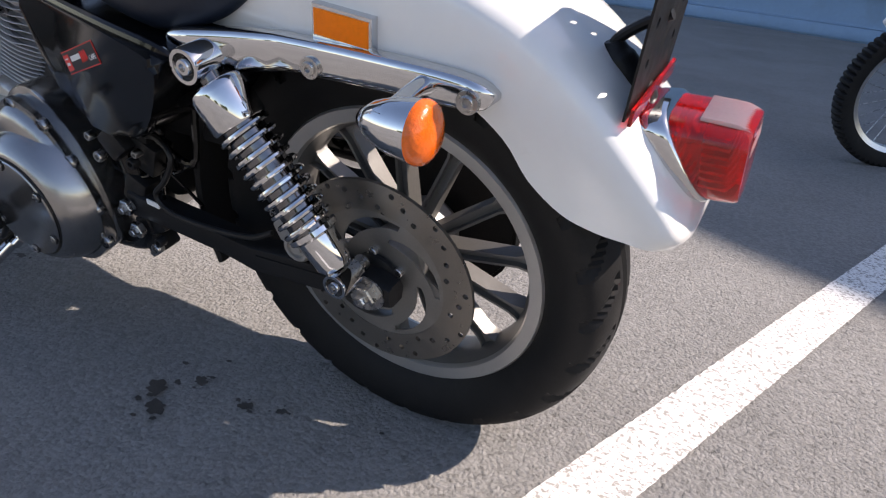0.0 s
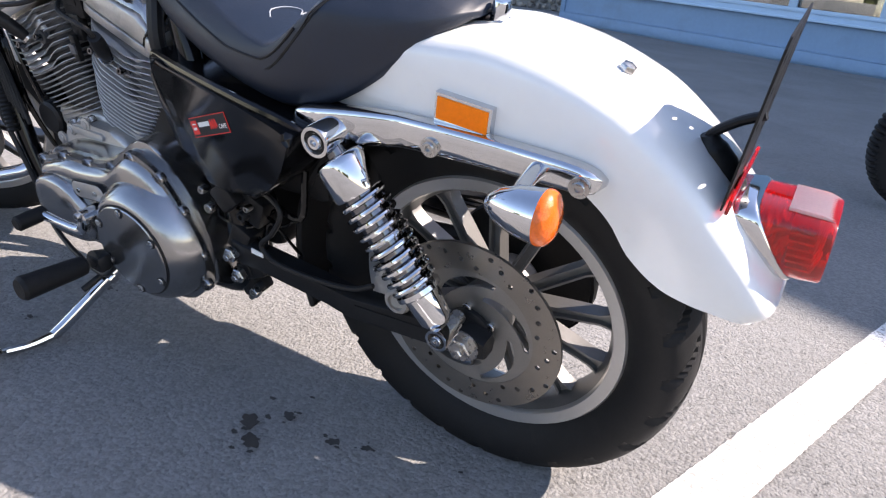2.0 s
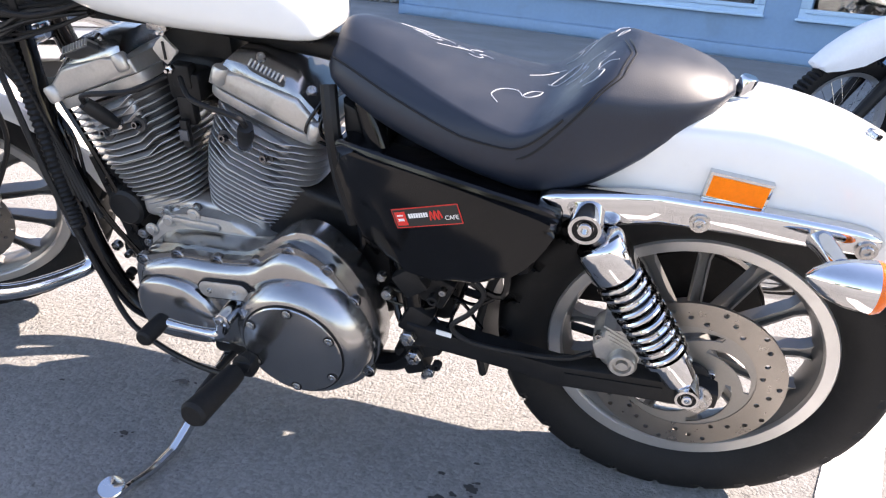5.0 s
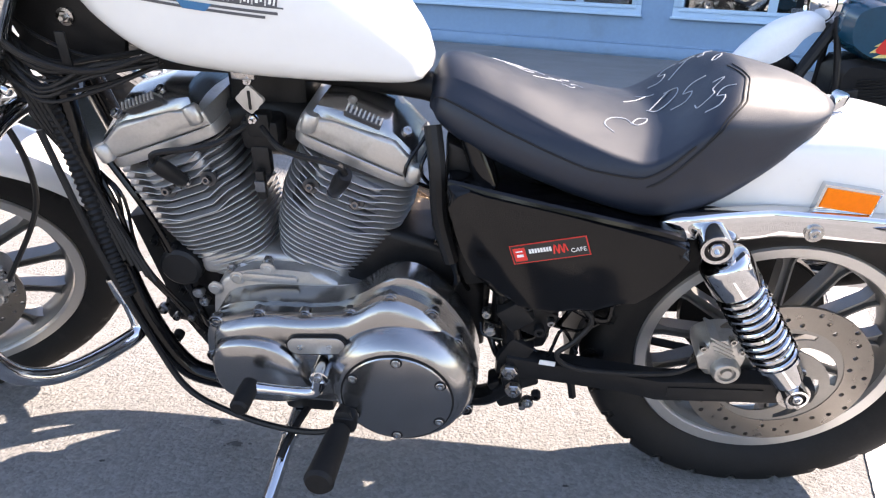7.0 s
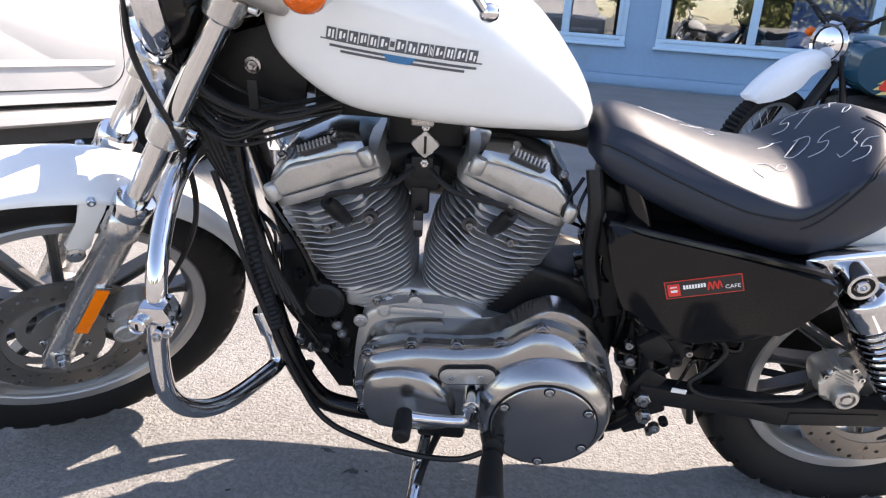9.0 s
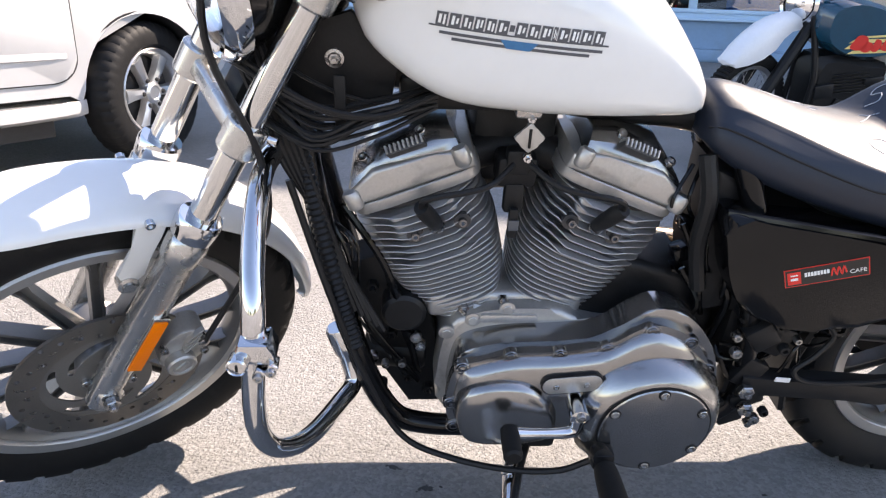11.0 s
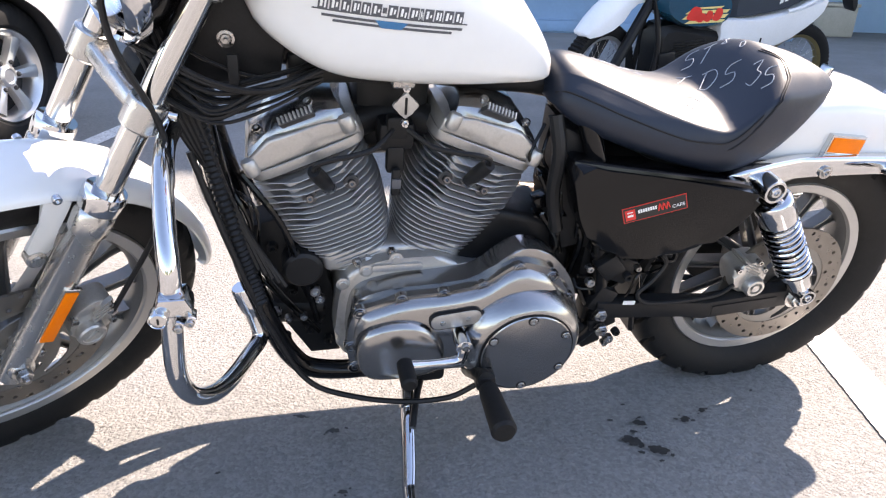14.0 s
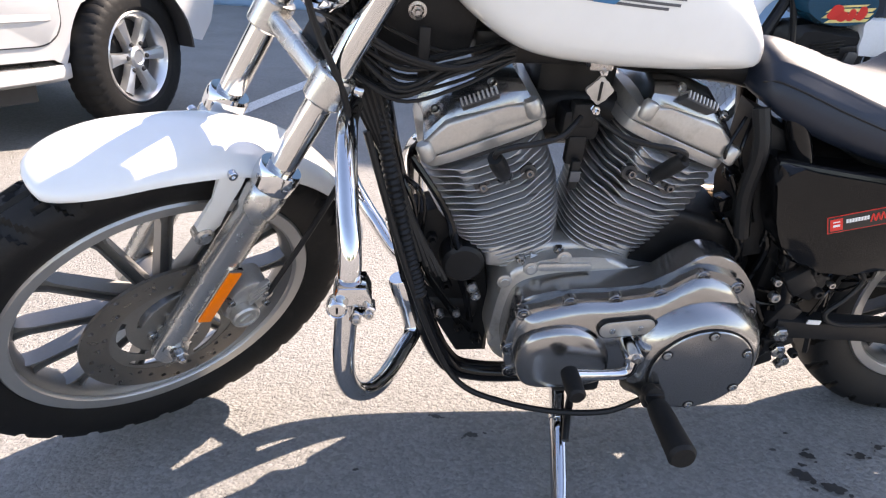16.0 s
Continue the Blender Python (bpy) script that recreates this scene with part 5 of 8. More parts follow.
# -- fuel tank --
def build_tank():
    xs = [-1.085, -1.07, -1.03, -0.96, -0.86, -0.76, -0.68, -0.625, -0.60, -0.592]
    top = [0.975, 1.01, 1.035, 1.045, 1.03, 0.985, 0.925, 0.86, 0.82, 0.80]
    low = [0.93, 0.880, 0.838, 0.798, 0.783, 0.777, 0.774, 0.772, 0.776, 0.785]
    wid = [0.05, 0.085, 0.112, 0.130, 0.134, 0.124, 0.102, 0.078, 0.055, 0.02]
    bm, secs = bmesh.new(), []
    for i in range(45):
        x = -1.085 + (1.085 - 0.592) * i / 44
        t, lo, w = spline(xs, top, x), spline(xs, low, x), spline(xs, wid, x)
        zc = lo + (t - lo) * 0.42
        ring = []
        for k in range(48):
            a = 2 * math.pi * k / 48
            c, s = math.cos(a), math.sin(a)
            e = 2.3 if s > 0 else 4.6
            h = (t - zc) if s > 0 else (zc - lo)
            ring.append((x, w * math.copysign(abs(c) ** (2 / e), c), zc + h * math.copysign(abs(s) ** (2 / e), s)))
        secs.append(ring)
    rings(bm, secs)
    tank = part("fuel_tank", bm, WHITE_PAINT, MOTO, "white painted teardrop fuel tank", sharp=60)

    def on_tank(x, z):
        t, lo, w = spline(xs, top, x), spline(xs, low, x), spline(xs, wid, x)
        zc = lo + (t - lo) * 0.42
        s = (z - zc) / ((t - zc) if z > zc else (zc - lo))
        e = 2.3 if s > 0 else 4.6
        return -w * max(0.0, 1 - abs(s) ** e) ** (1 / e)

    def badge(name, pts, mat, lift, label="", n=14):
        """A thin patch laid on the tank's flank; pts are a quad or outline of (x, z)."""
        (xa, za), (xb, zb), (xc, zc), (xd, zd) = pts
        bm, grid = bmesh.new(), []
        for i in range(n + 1):
            row = []
            for j in range(4):
                u, v = i / n, j / 3
                x = (xa * (1 - u) + xb * u) * (1 - v) + (xd * (1 - u) + xc * u) * v
                z = (za * (1 - u) + zb * u) * (1 - v) + (zd * (1 - u) + zc * u) * v
                row.append(bm.verts.new((x, on_tank(x, z) - lift, z)))
            grid.append(row)
        for i in range(n):
            for j in range(3):
                bm.faces.new((grid[i][j], grid[i + 1][j], grid[i + 1][j + 1], grid[i][j + 1]))
        return part(name, bm, mat, tank, label)

    # badge: dark strip, pale lettering bars, two pinstripes and a blue shield
    A, B = Vector((-0.985, 0.0, 0.915)), Vector((-0.768, 0.0, 0.893))
    d = (B - A)
    up = Vector((0.10, 0, 1.0)).normalized()
    q = lambda u, v: ((A + d * u).x + up.x * v, (A + d * u).z + up.z * v)
    badge("badge_strip", [q(0, -0.0095), q(1, -0.0095), q(1, -0.0075), q(0, -0.0075)], BADGE_GREY, 0.0008, "dark grey base line of the tank badge")
    # six bars, a dash, eight bars
    widths = [0.8, 0.8, 0.75, 0.7, 0.7, 0.8, 0.35, 0.8, 0.8, 0.8, 0.3, 0.8, 0.7, 0.85, 0.8]
    u = 0.03
    for k, w in enumerate(widths):
        step = 0.94 * w / sum(widths)
        lo_v, hi_v = (-0.0015, 0.0012) if k == 6 else (-0.0062, 0.0052)
        badge("badge_bar", [q(u + step * 0.04, lo_v - 0.002), q(u + step * 0.90, lo_v - 0.002), q(u + step * 0.96, hi_v + 0.0028), q(u + step * 0.10, hi_v + 0.0028)], BADGE_GREY, 0.0008, n=3)
        if k != 6:
            badge("badge_core", [q(u + step * 0.22, lo_v + 0.0012), q(u + step * 0.44, lo_v + 0.0012), q(u + step * 0.50, hi_v), q(u + step * 0.28, hi_v)], STICKER_WHITE, 0.0014, n=2)
            badge("badge_core", [q(u + step * 0.58, lo_v + 0.003 * (k % 2)), q(u + step * 0.74, lo_v + 0.003 * (k % 2)), q(u + step * 0.80, hi_v - 0.002 * (k % 3)), q(u + step * 0.64, hi_v - 0.002 * (k % 3))], STICKER_WHITE, 0.0014, n=2)
        u += step
    for v, a, b in ((-0.0155, 0.06, 0.97), (-0.0215, 0.13, 0.90)):
        badge("badge_stripe", [q(a, v - 0.0018), q(b, v - 0.0018), q(b, v + 0.0018), q(a, v + 0.0018)], BADGE_GREY, 0.0008)
    badge("badge_shield", [q(0.43, -0.0235), q(0.56, -0.0235), q(0.60, -0.0135), q(0.39, -0.0135)], BADGE_BLUE, 0.0018, "small blue badge")
    # filler cap on top
    bm = bmesh.new()
    lathe(bm, [(0.03, 0.0), (0.034, 0.012), (0.028, 0.026), (0.01, 0.03)], axis((-0.93, 0.02, 1.036), (0, 0, 1)), 28)
    part("filler_cap", bm, CHROME, tank)
    bm = bmesh.new()
    box(bm, (0.40, 0.07, 0.05), Matrix.Translation((-0.82, 0, 0.785)), 0.01)
    part("tunnel", bm, BLACK_SATIN, tank)


build_tank()


# -- seat --
def build_seat():
    xs = [-0.592, -0.58, -0.55, -0.48, -0.40, -0.33, -0.27, -0.20, -0.14, -0.08, -0.045, -0.03]
    dish = [0.765, 0.790, 0.794, 0.774, 0.748, 0.730, 0.722, 0.722, 0.722, 0.735, 0.750, 0.755]
    crown = [0.80, 0.80, 0.80, 0.80, 0.80, 0.803, 0.807, 0.807, 0.799, 0.785, 0.771, 0.762]
    low = [0.735, 0.725, 0.706, 0.678, 0.655, 0.637, 0.627, 0.642, 0.678, 0.728, 0.750, 0.756]
    wid = [0.055, 0.078, 0.096, 0.120, 0.140, 0.149, 0.149, 0.138, 0.120, 0.092, 0.060, 0.03]

    ridge = [0.50, 0.55, 0.60, 0.68, 0.80, 0.90, 0.95, 0.95, 0.95, 0.95, 0.95, 0.95]

    def top_z(x, u):
        """Dished panel, with a hump behind it whose foot curves forward at the sides."""
        d = spline(xs, dish, x)
        s = min(1.0, max(0.0, (x + 0.030 * u * u + 0.278) / 0.118))
        rise = s * s * (3 - 2 * s)
        lift = spline(xs, crown, x) - d
        return d + 0.006 - 0.022 * u * u * (1 - rise) + lift * rise - min(0.05, lift * 0.6) * abs(u) ** 3 * rise

    def flank(x):
        """Half width, as a share, at shares of the height from the seat's foot to its edge."""
        ru = spline(xs, ridge, x)
        return [(0.86, 0.0), (0.94, 0.10), (0.985, 0.28), (1.0 - (0.95 - ru) * 0.12, 0.52), ((1.0 + ru) / 2 + 0.022, 0.80), (ru + 0.02, 0.95)]

    us = [-0.95, -0.90, -0.82, -0.72, -0.6, -0.48, -0.36, -0.24, -0.12]
    us = us + [0.0] + [-u for u in us[::-1]]
    bm, secs = bmesh.new(), []
    n = 96
    for i in range(n + 1):
        x = -0.592 + (0.592 - 0.03) * i / n
        lo, w = spline(xs, low, x), spline(xs, wid, x)
        zr = top_z(x, 0.95)
        wall_pts = [(u, lo + f * (zr - lo)) for u, f in flank(x)]
        secs.append([(x, -u * w, z) for u, z in wall_pts] + [(x, u * w * spline(xs, ridge, x) / 0.95, top_z(x, u)) for u in us] + [(x, u * w, z) for u, z in wall_pts[::-1]])
    rings(bm, secs)
    seat = part("seat", bm, LEATHER, MOTO, "black leather solo seat with pale pen scribbles", sharp=70)

    def on_seat(x, v, lift):
        """A point on the left half: v runs from 0 at the rim's foot to 1 at the middle of the top."""
        lo, w = spline(xs, low, x), spline(xs, wid, x)
        if v < 0.5:
            zr = top_z(x, 0.95)
            return Vector((x, -w * float(np.interp(v * 2, [f for _, f in flank(x)], [u for u, _ in flank(x)])) - lift, lo + (zr - lo) * v * 2))
        u = 0.95 * (1 - v) * 2
        return Vector((x, -u * w * spline(xs, ridge, x) / 0.95, top_z(x, u) + lift))

    def on_top(x, u):
        x, u = min(-0.12, x), max(-0.95, min(0.95, u))
        return Vector((x, u * spline(xs, wid, x) * spline(xs, ridge, x) / 0.95, top_z(x, u) + 0.0001))

    def line(name, pts, r, mat, label=""):
        bm = bmesh.new()
        tube(bm, pts, r, 6, 3)
        return part(name, bm, mat, seat, label)

    line("seam", [on_seat(-0.585 + 0.0120 * k, float(np.interp(k, [0, 9, 18, 24, 29], [0.34, 0.33, 0.335, 0.40, 0.48])), 0.0004) for k in range(30)], 0.0019, BLACK_PLASTIC)
    for off in (0.0, 0.006):
        line("seam", [on_seat(float(np.interp(v, [0.30, 0.45, 0.60, 0.78, 1.0], [-0.30, -0.225, -0.180, -0.168, -0.180])) + off, v, 0.0004) for v in np.linspace(0.32, 0.99, 24)], 0.0011, BLACK_PLASTIC)
    # pen scribbles in three rows on the face of the hump, and a worn few on the dish
    def scribble(cx, cu, glyph, size=1.0, r=0.0010):
        for pts in glyph:
            line("scribble", [on_top(cx + size * (0.010 * a + 0.017 * b), cu + size * (0.15 * b - 0.05 * a)) for a, b in pts], r, CHALK, "pale pen scribble")

    hook = [[(0.9, 0.9), (-0.5, 0.8), (-0.8, 0.2), (0.5, 0.0), (0.6, -0.7), (-0.9, -0.9)]]
    tee = [[(-1.0, 0.8), (0.2, 0.9), (1.1, 1.0)], [(0.2, 0.9), (-0.1, 0.0), (-0.5, -1.0)]]
    dee = [[(-0.4, 0.9), (-0.6, -0.9)], [(-0.9, 0.8), (0.6, 0.8), (1.2, 0.1), (0.4, -0.8), (-0.9, -0.9)]]
    eight = [[(0.3, 1.0), (-0.6, 0.6), (0.5, 0.0), (-0.5, -0.8), (0.6, -0.9), (0.0, 0.0), (0.8, 0.7), (0.3, 1.0)]]
    oval = [[(0.2, 0.8), (-0.6, 0.3), (-0.4, -0.6), (0.4, -0.6), (0.6, 0.3), (0.2, 0.8)]]
    three = [[(-0.7, 0.8), (0.5, 0.9), (0.1, 0.1), (0.8, -0.4), (-0.2, -1.0), (-1.0, -0.6)]]
    cee = [[(1.0, 0.8), (-0.4, 1.0), (-1.4, 0.2), (-0.9, -0.8), (0.8, -1.0)]]
    for cx, cu, glyph, size in ((-0.242, 0.70, hook, 0.8), (-0.222, 0.58, tee, 0.7), (-0.190, 0.62, eight, 0.6), (-0.184, 0.30, oval, 0.5), (-0.286, 0.30, tee, 1.0), (-0.252, 0.12, dee, 1.0), (-0.226, -0.06, hook, 0.9), (-0.208, -0.36, three, 0.9), (-0.202, -0.58, hook, 0.8), (-0.325, -0.42, cee, 0.9), (-0.292, -0.26, oval, 0.8)):
        scribble(cx, cu, glyph, size)
    for cx, cu, glyph, size in ((-0.490, 0.60, tee, 0.9), (-0.470, 0.45, dee, 0.8), (-0.450, 0.38, hook, 0.9), (-0.425, 0.25, tee, 1.0), (-0.405, 0.45, three, 0.8), (-0.385, 0.30, hook, 0.7)):
        scribble(cx, cu, glyph, size, 0.0008)
    bm = bmesh.new()
    lathe(bm, [(0.012, -0.015), (0.012, 0.014), (0.010, 0.017)], axis((-0.016, 0, 0.758), (0.2, 0, 1)), 16)
    box(bm, (0.04, 0.03, 0.004), Matrix.Translation((-0.028, 0, 0.748)), 0.001)
    part("seat_screw", bm, CHROME, seat, "chrome seat screw")


build_seat()


# -- rear fender, struts, lamps --
def build_rear():
    cx = [-0.26, -0.16, -0.024, 0.031, 0.096, 0.154, 0.212, 0.274, 0.311, 0.345, 0.368, 0.383, 0.3885]
    cz = [0.690, 0.736, 0.747, 0.746, 0.733, 0.713, 0.684, 0.634, 0.594, 0.555, 0.525, 0.500, 0.480]
    lx = [-0.27, -0.20, -0.10, -0.02, 0.07, 0.135, 0.184, 0.215, 0.255, 0.295, 0.330, 0.360, 0.380]
    lz = [0.600, 0.628, 0.622, 0.615, 0.610, 0.600, 0.566, 0.524, 0.493, 0.481, 0.478, 0.474, 0.466]
    up = curve([(x, 0, z) for x, z in zip(cx, cz)], 4)
    lo = curve([(x, 0, z) for x, z in zip(lx, lz)], 4)
    bm, secs, n = bmesh.new(), [], len(up)
    outer = [(0.0, 1.0), (0.12, 1.008), (0.35, 1.012), (0.6, 1.0), (0.78, 0.965), (0.91, 0.90), (0.98, 0.80), (1.0, 0.62), (1.0, 0.42), (0.99, 0.2), (0.985, 0.0)]
    for i in range(n):
        a, b = up[i], lo[i]
        k = i / (n - 1)
        w = 0.100 if k < 0.86 else 0.100 * math.sqrt(1 - 0.72 * ((k - 0.86) / 0.14) ** 2)
        out = []
        dn = Vector((b.x - a.x, 0, b.z - a.z))
        full = [(-u, v) for u, v in outer[::-1]] + outer[1:]
        for u, v in full:
            p = a + dn * (1 - v)
            out.append((p.x, u * w, p.z))
        inn = []
        for u, v in full[::-1]:
            p = a + dn * (1 - v * 0.985) + Vector((-0.002, 0, -0.004)) * (1 if v > 0.5 else 0.2)
            inn.append((p.x, u * w * 0.965, p.z))
        secs.append(out + inn)
    rings(bm, secs)
    fender = part("rear_fender", bm, WHITE_PAINT, MOTO, "white painted rear fender, faintly dusty", sharp=50)
    bm = bmesh.new()
    lathe(bm, [(0.0105, -0.003), (0.0105, 0.0055), (0.0090, 0.0075), (0.0040, 0.0085)], axis((0.155, 0, 0.7135), (0.42, 0, 1)), 6)
    part("fender_bolt", bm, STEEL, fender)
    # strut covers
    for sgn in (-1, 1):
        bm = bmesh.new()
        secs = []
        stations = [(-0.262, 0.618, 0.003), (-0.255, 0.619, 0.010), (-0.240, 0.621, 0.0155), (-0.212, 0.621, 0.0185), (-0.170, 0.618, 0.0235), (-0.130, 0.620, 0.0225), (-0.08, 0.6225, 0.0202), (0.0, 0.6225, 0.0192), (0.10, 0.620, 0.0178), (0.150, 0.6175, 0.0162), (0.170, 0.616, 0.012), (0.181, 0.6155, 0.003)]
        for k in range(45):
            x = -0.262 + 0.443 * k / 44
            out = 0.026 * min(1.0, max(0.0, (-0.10 - x) / 0.12))
            zc, h = spline([s[0] for s in stations], [s[1] for s in stations], x), max(0.002, spline([s[0] for s in stations], [s[2] for s in stations], x))
            thick = 0.022 * min(1.0, h / 0.014)
            face = [(1.1 * h * math.sin(radians(a)), thick * max(0.0, math.cos(radians(a))) ** 0.30) for a in range(-90, 91, 12)]
            secs.append([(x, sgn * (0.103 + out + d), zc + z) for z, d in face] + [(x, sgn * (0.098 + out), zc + h * 0.9), (x, sgn * (0.098 + out), zc - h * 0.9)])
        rings(bm, secs)
        strut = part("fender_strut", bm, CHROME, MOTO, "chrome fender strut cover", sharp=60)
        for x, z in ((-0.045, 0.616), (0.156, 0.6135)):
            bm = bmesh.new()
            lathe(bm, [(0.013, -0.004), (0.013, 0.003), (0.0095, 0.003)], axis((x, sgn * 0.126, z), (0, sgn, 0)), 20)
            bolt(bm, (x, sgn * 0.126, z), (0, sgn, 0), 0.0085, 0.006)
            part("strut_bolt", bm, STEEL, strut)
        # bullet turn signal on its stem
        sm = axis((0.146, sgn * 0.205, 0.612), (0.995, 0, -0.02))
        bm = bmesh.new()
        lathe(bm, [(0.003, -0.071), (0.011, -0.065), (0.021, -0.050), (0.0285, -0.028), (0.0315, -0.005), (0.032, 0.0), (0.029, 0.0)], sm, 32)
        sig = part("turn_signal", bm, CHROME, MOTO, "chrome bullet turn signal")
        bm = bmesh.new()
        lathe(bm, [(0.0315, -0.002), (0.0325, 0.004), (0.030, 0.010), (0.022, 0.0155), (0.010, 0.018), (0.002, 0.0185)], sm, 32)
        part("lens", bm, AMBER, sig, "amber lens")
        bm = bmesh.new()
        lathe(bm, [(0.030, 0.0), (0.012, -0.02)], sm, 24)
        part("reflector", bm, CHROME, sig)
        bm = bmesh.new()
        tube(bm, [(0.098, sgn * 0.112, 0.616), (0.104, sgn * 0.150, 0.622), (0.110, sgn * 0.190, 0.624)], [0.0165, 0.0135, 0.0125], 14, 4, squash=0.8)
        part("stem", bm, CHROME, sig)
    # amber side reflector
    m = Matrix.Translation((-0.008, -0.106, 0.656)) @ pose(0, 0, 0, 0, 6) @ side(0)
    bm = bmesh.new()
    prism(bm, [(-0.040, -0.021), (0.040, -0.021), (0.040, 0.025), (-0.040, 0.025)], m @ Matrix.Translation((0, 0, -0.008)), 0.013, 0.002)
    ref = part("side_reflector", bm, CHROME, MOTO, "chrome-framed reflector on the fender")
    bm = bmesh.new()
    prism(bm, [(-0.0358, -0.009), (0.0358, -0.009), (0.0358, 0.0205), (-0.0358, 0.0205)], m @ Matrix.Translation((0, 0, 0.0048)), 0.0025, 0.001)
    part("amber_face", bm, AMBER_REFLECTOR, ref, "amber reflector")
    # plate bracket: perforated black plate on a bent arm
    a, b = Vector((0.303, 0, 0.605)), Vector((0.326, 0, 0.797))
    d = (b - a).normalized()
    pm = Matrix(((0, d.x, d.z, a.x), (1, 0, 0, 0.0), (0, d.z, -d.x, a.z), (0, 0, 0, 1)))
    L = (b - a).length
    holes = [ring_loop(0.0055, 12, sx, sy) for sx in (-0.05, 0.05) for sy in (0.05, 0.09, 0.13, 0.165)]
    bm = bmesh.new()
    plate(bm, [(-0.082, 0.0), (0.082, 0.0), (0.082, L - 0.01), (0.072, L), (-0.072, L), (-0.082, L - 0.01)], holes, pm, 0.0025)
    pl = part("plate_bracket", bm, BLACK_SATIN, MOTO, "perforated black licence plate bracket, no plate fitted")
    bm = bmesh.new()
    tube(bm, [(0.318, 0.0, 0.690), (0.290, 0.0, 0.676), (0.264, 0.0, 0.654), (0.268, 0.0, 0.635), (0.284, 0.0, 0.622), (0.298, 0.0, 0.606)], 0.0062, 10, 5)
    tube(bm, [(0.262, 0, 0.655), (0.268, 0, 0.638), (0.283, 0, 0.618), (0.302, 0, 0.596), (0.312, 0, 0.578)], [0.010, 0.019, 0.021, 0.017, 0.007], 14, 5)
    part("bracket_arm", bm, BLACK_SATIN, pl)
    bm = bmesh.new()
    prism(bm, [(-0.080, -0.004), (0.080, -0.004), (0.080, 0.014), (-0.080, 0.014)], pm @ Matrix.Translation((0, 0.0, 0.0055)), 0.004, 0.001)
    part("plate_reflector", bm, RED_LENS, pl, "red reflector strip")
    # tail lamp: chrome base and a faceted red lens with a clear top window
    def lamp_ring(x, slope, w, h, low):
        o = []
        for k in range(32):
            a = 2 * math.pi * k / 32
            c, sn = math.cos(a), math.sin(a)
            e = 4.5 if sn > 0 else 3.2
            v = (h if sn > 0 else low) * math.copysign(abs(sn) ** (2 / e), sn)
            o.append((w * (1 - 0.22 * max(0.0, -v / low)) * math.copysign(abs(c) ** (2 / e), c), v))
        return [(0.375 + x + slope * v, u, 0.554 + v) for u, v in o]

    lm = Matrix(((0, -0.2, 1, 0.375), (1, 0, 0, 0), (0, 1, 0, 0.556), (0, 0, 0, 1)))
    bm = bmesh.new()
    rings(bm, [lamp_ring(-0.070, -0.68, 0.046, 0.036, 0.040), lamp_ring(-0.046, -0.64, 0.054, 0.046, 0.048), lamp_ring(-0.014, -0.60, 0.056, 0.050, 0.050), lamp_ring(-0.010, -0.60, 0.053, 0.048, 0.047)])
    base = part("tail_lamp", bm, CHROME, MOTO, "red tail lamp on a chrome base", sharp=75)
    bm = bmesh.new()
    rings(bm, [lamp_ring(-0.0095, -0.60, 0.0515, 0.0465, 0.046), lamp_ring(0.008, -0.40, 0.052, 0.0465, 0.046), lamp_ring(0.041, -0.04, 0.0505, 0.0445, 0.044), lamp_ring(0.0455, -0.02, 0.048, 0.042, 0.042), lamp_ring(0.0465, -0.02, 0.040, 0.034, 0.036)])
    part("lens", bm, RED_LENS, base, "translucent red lens", sharp=45)
    bm = bmesh.new()
    for k in range(7):
        v0 = 0.036 - 0.0085 * k
        box(bm, (0.080, 0.003, 0.026), lm @ Matrix.Translation((0, v0 - 0.006, 0.016 + 0.1 * v0)))
    part("inner_reflector", bm, RED_INNER, base)
    bm = bmesh.new()
    secs = []
    for x, v, tx, tv in ((0.368, 0.0475, 0.0, 1.0), (0.404, 0.0462, 0.1, 1.0), (0.4145, 0.0425, 0.7, 0.7), (0.4190, 0.034, 1.0, 0.2), (0.4205, 0.016, 1.0, 0.0)):
        top, low = [], []
        for k in range(61):
            u, w = -0.031 + 0.062 * k / 60, 0.0016 * math.cos(2 * math.pi * k / 5)
            top.append((x + w * tx, u, 0.554 + v + w * tv))
            low.append((x - 0.004 * tx, u, 0.554 + v - 0.004 * max(tv, 0.2)))
        secs.append(top + low[::-1])
    rings(bm, secs)
    part("clear_window", bm, CLEAR_RIB, base, "ribbed clear window")


build_rear()


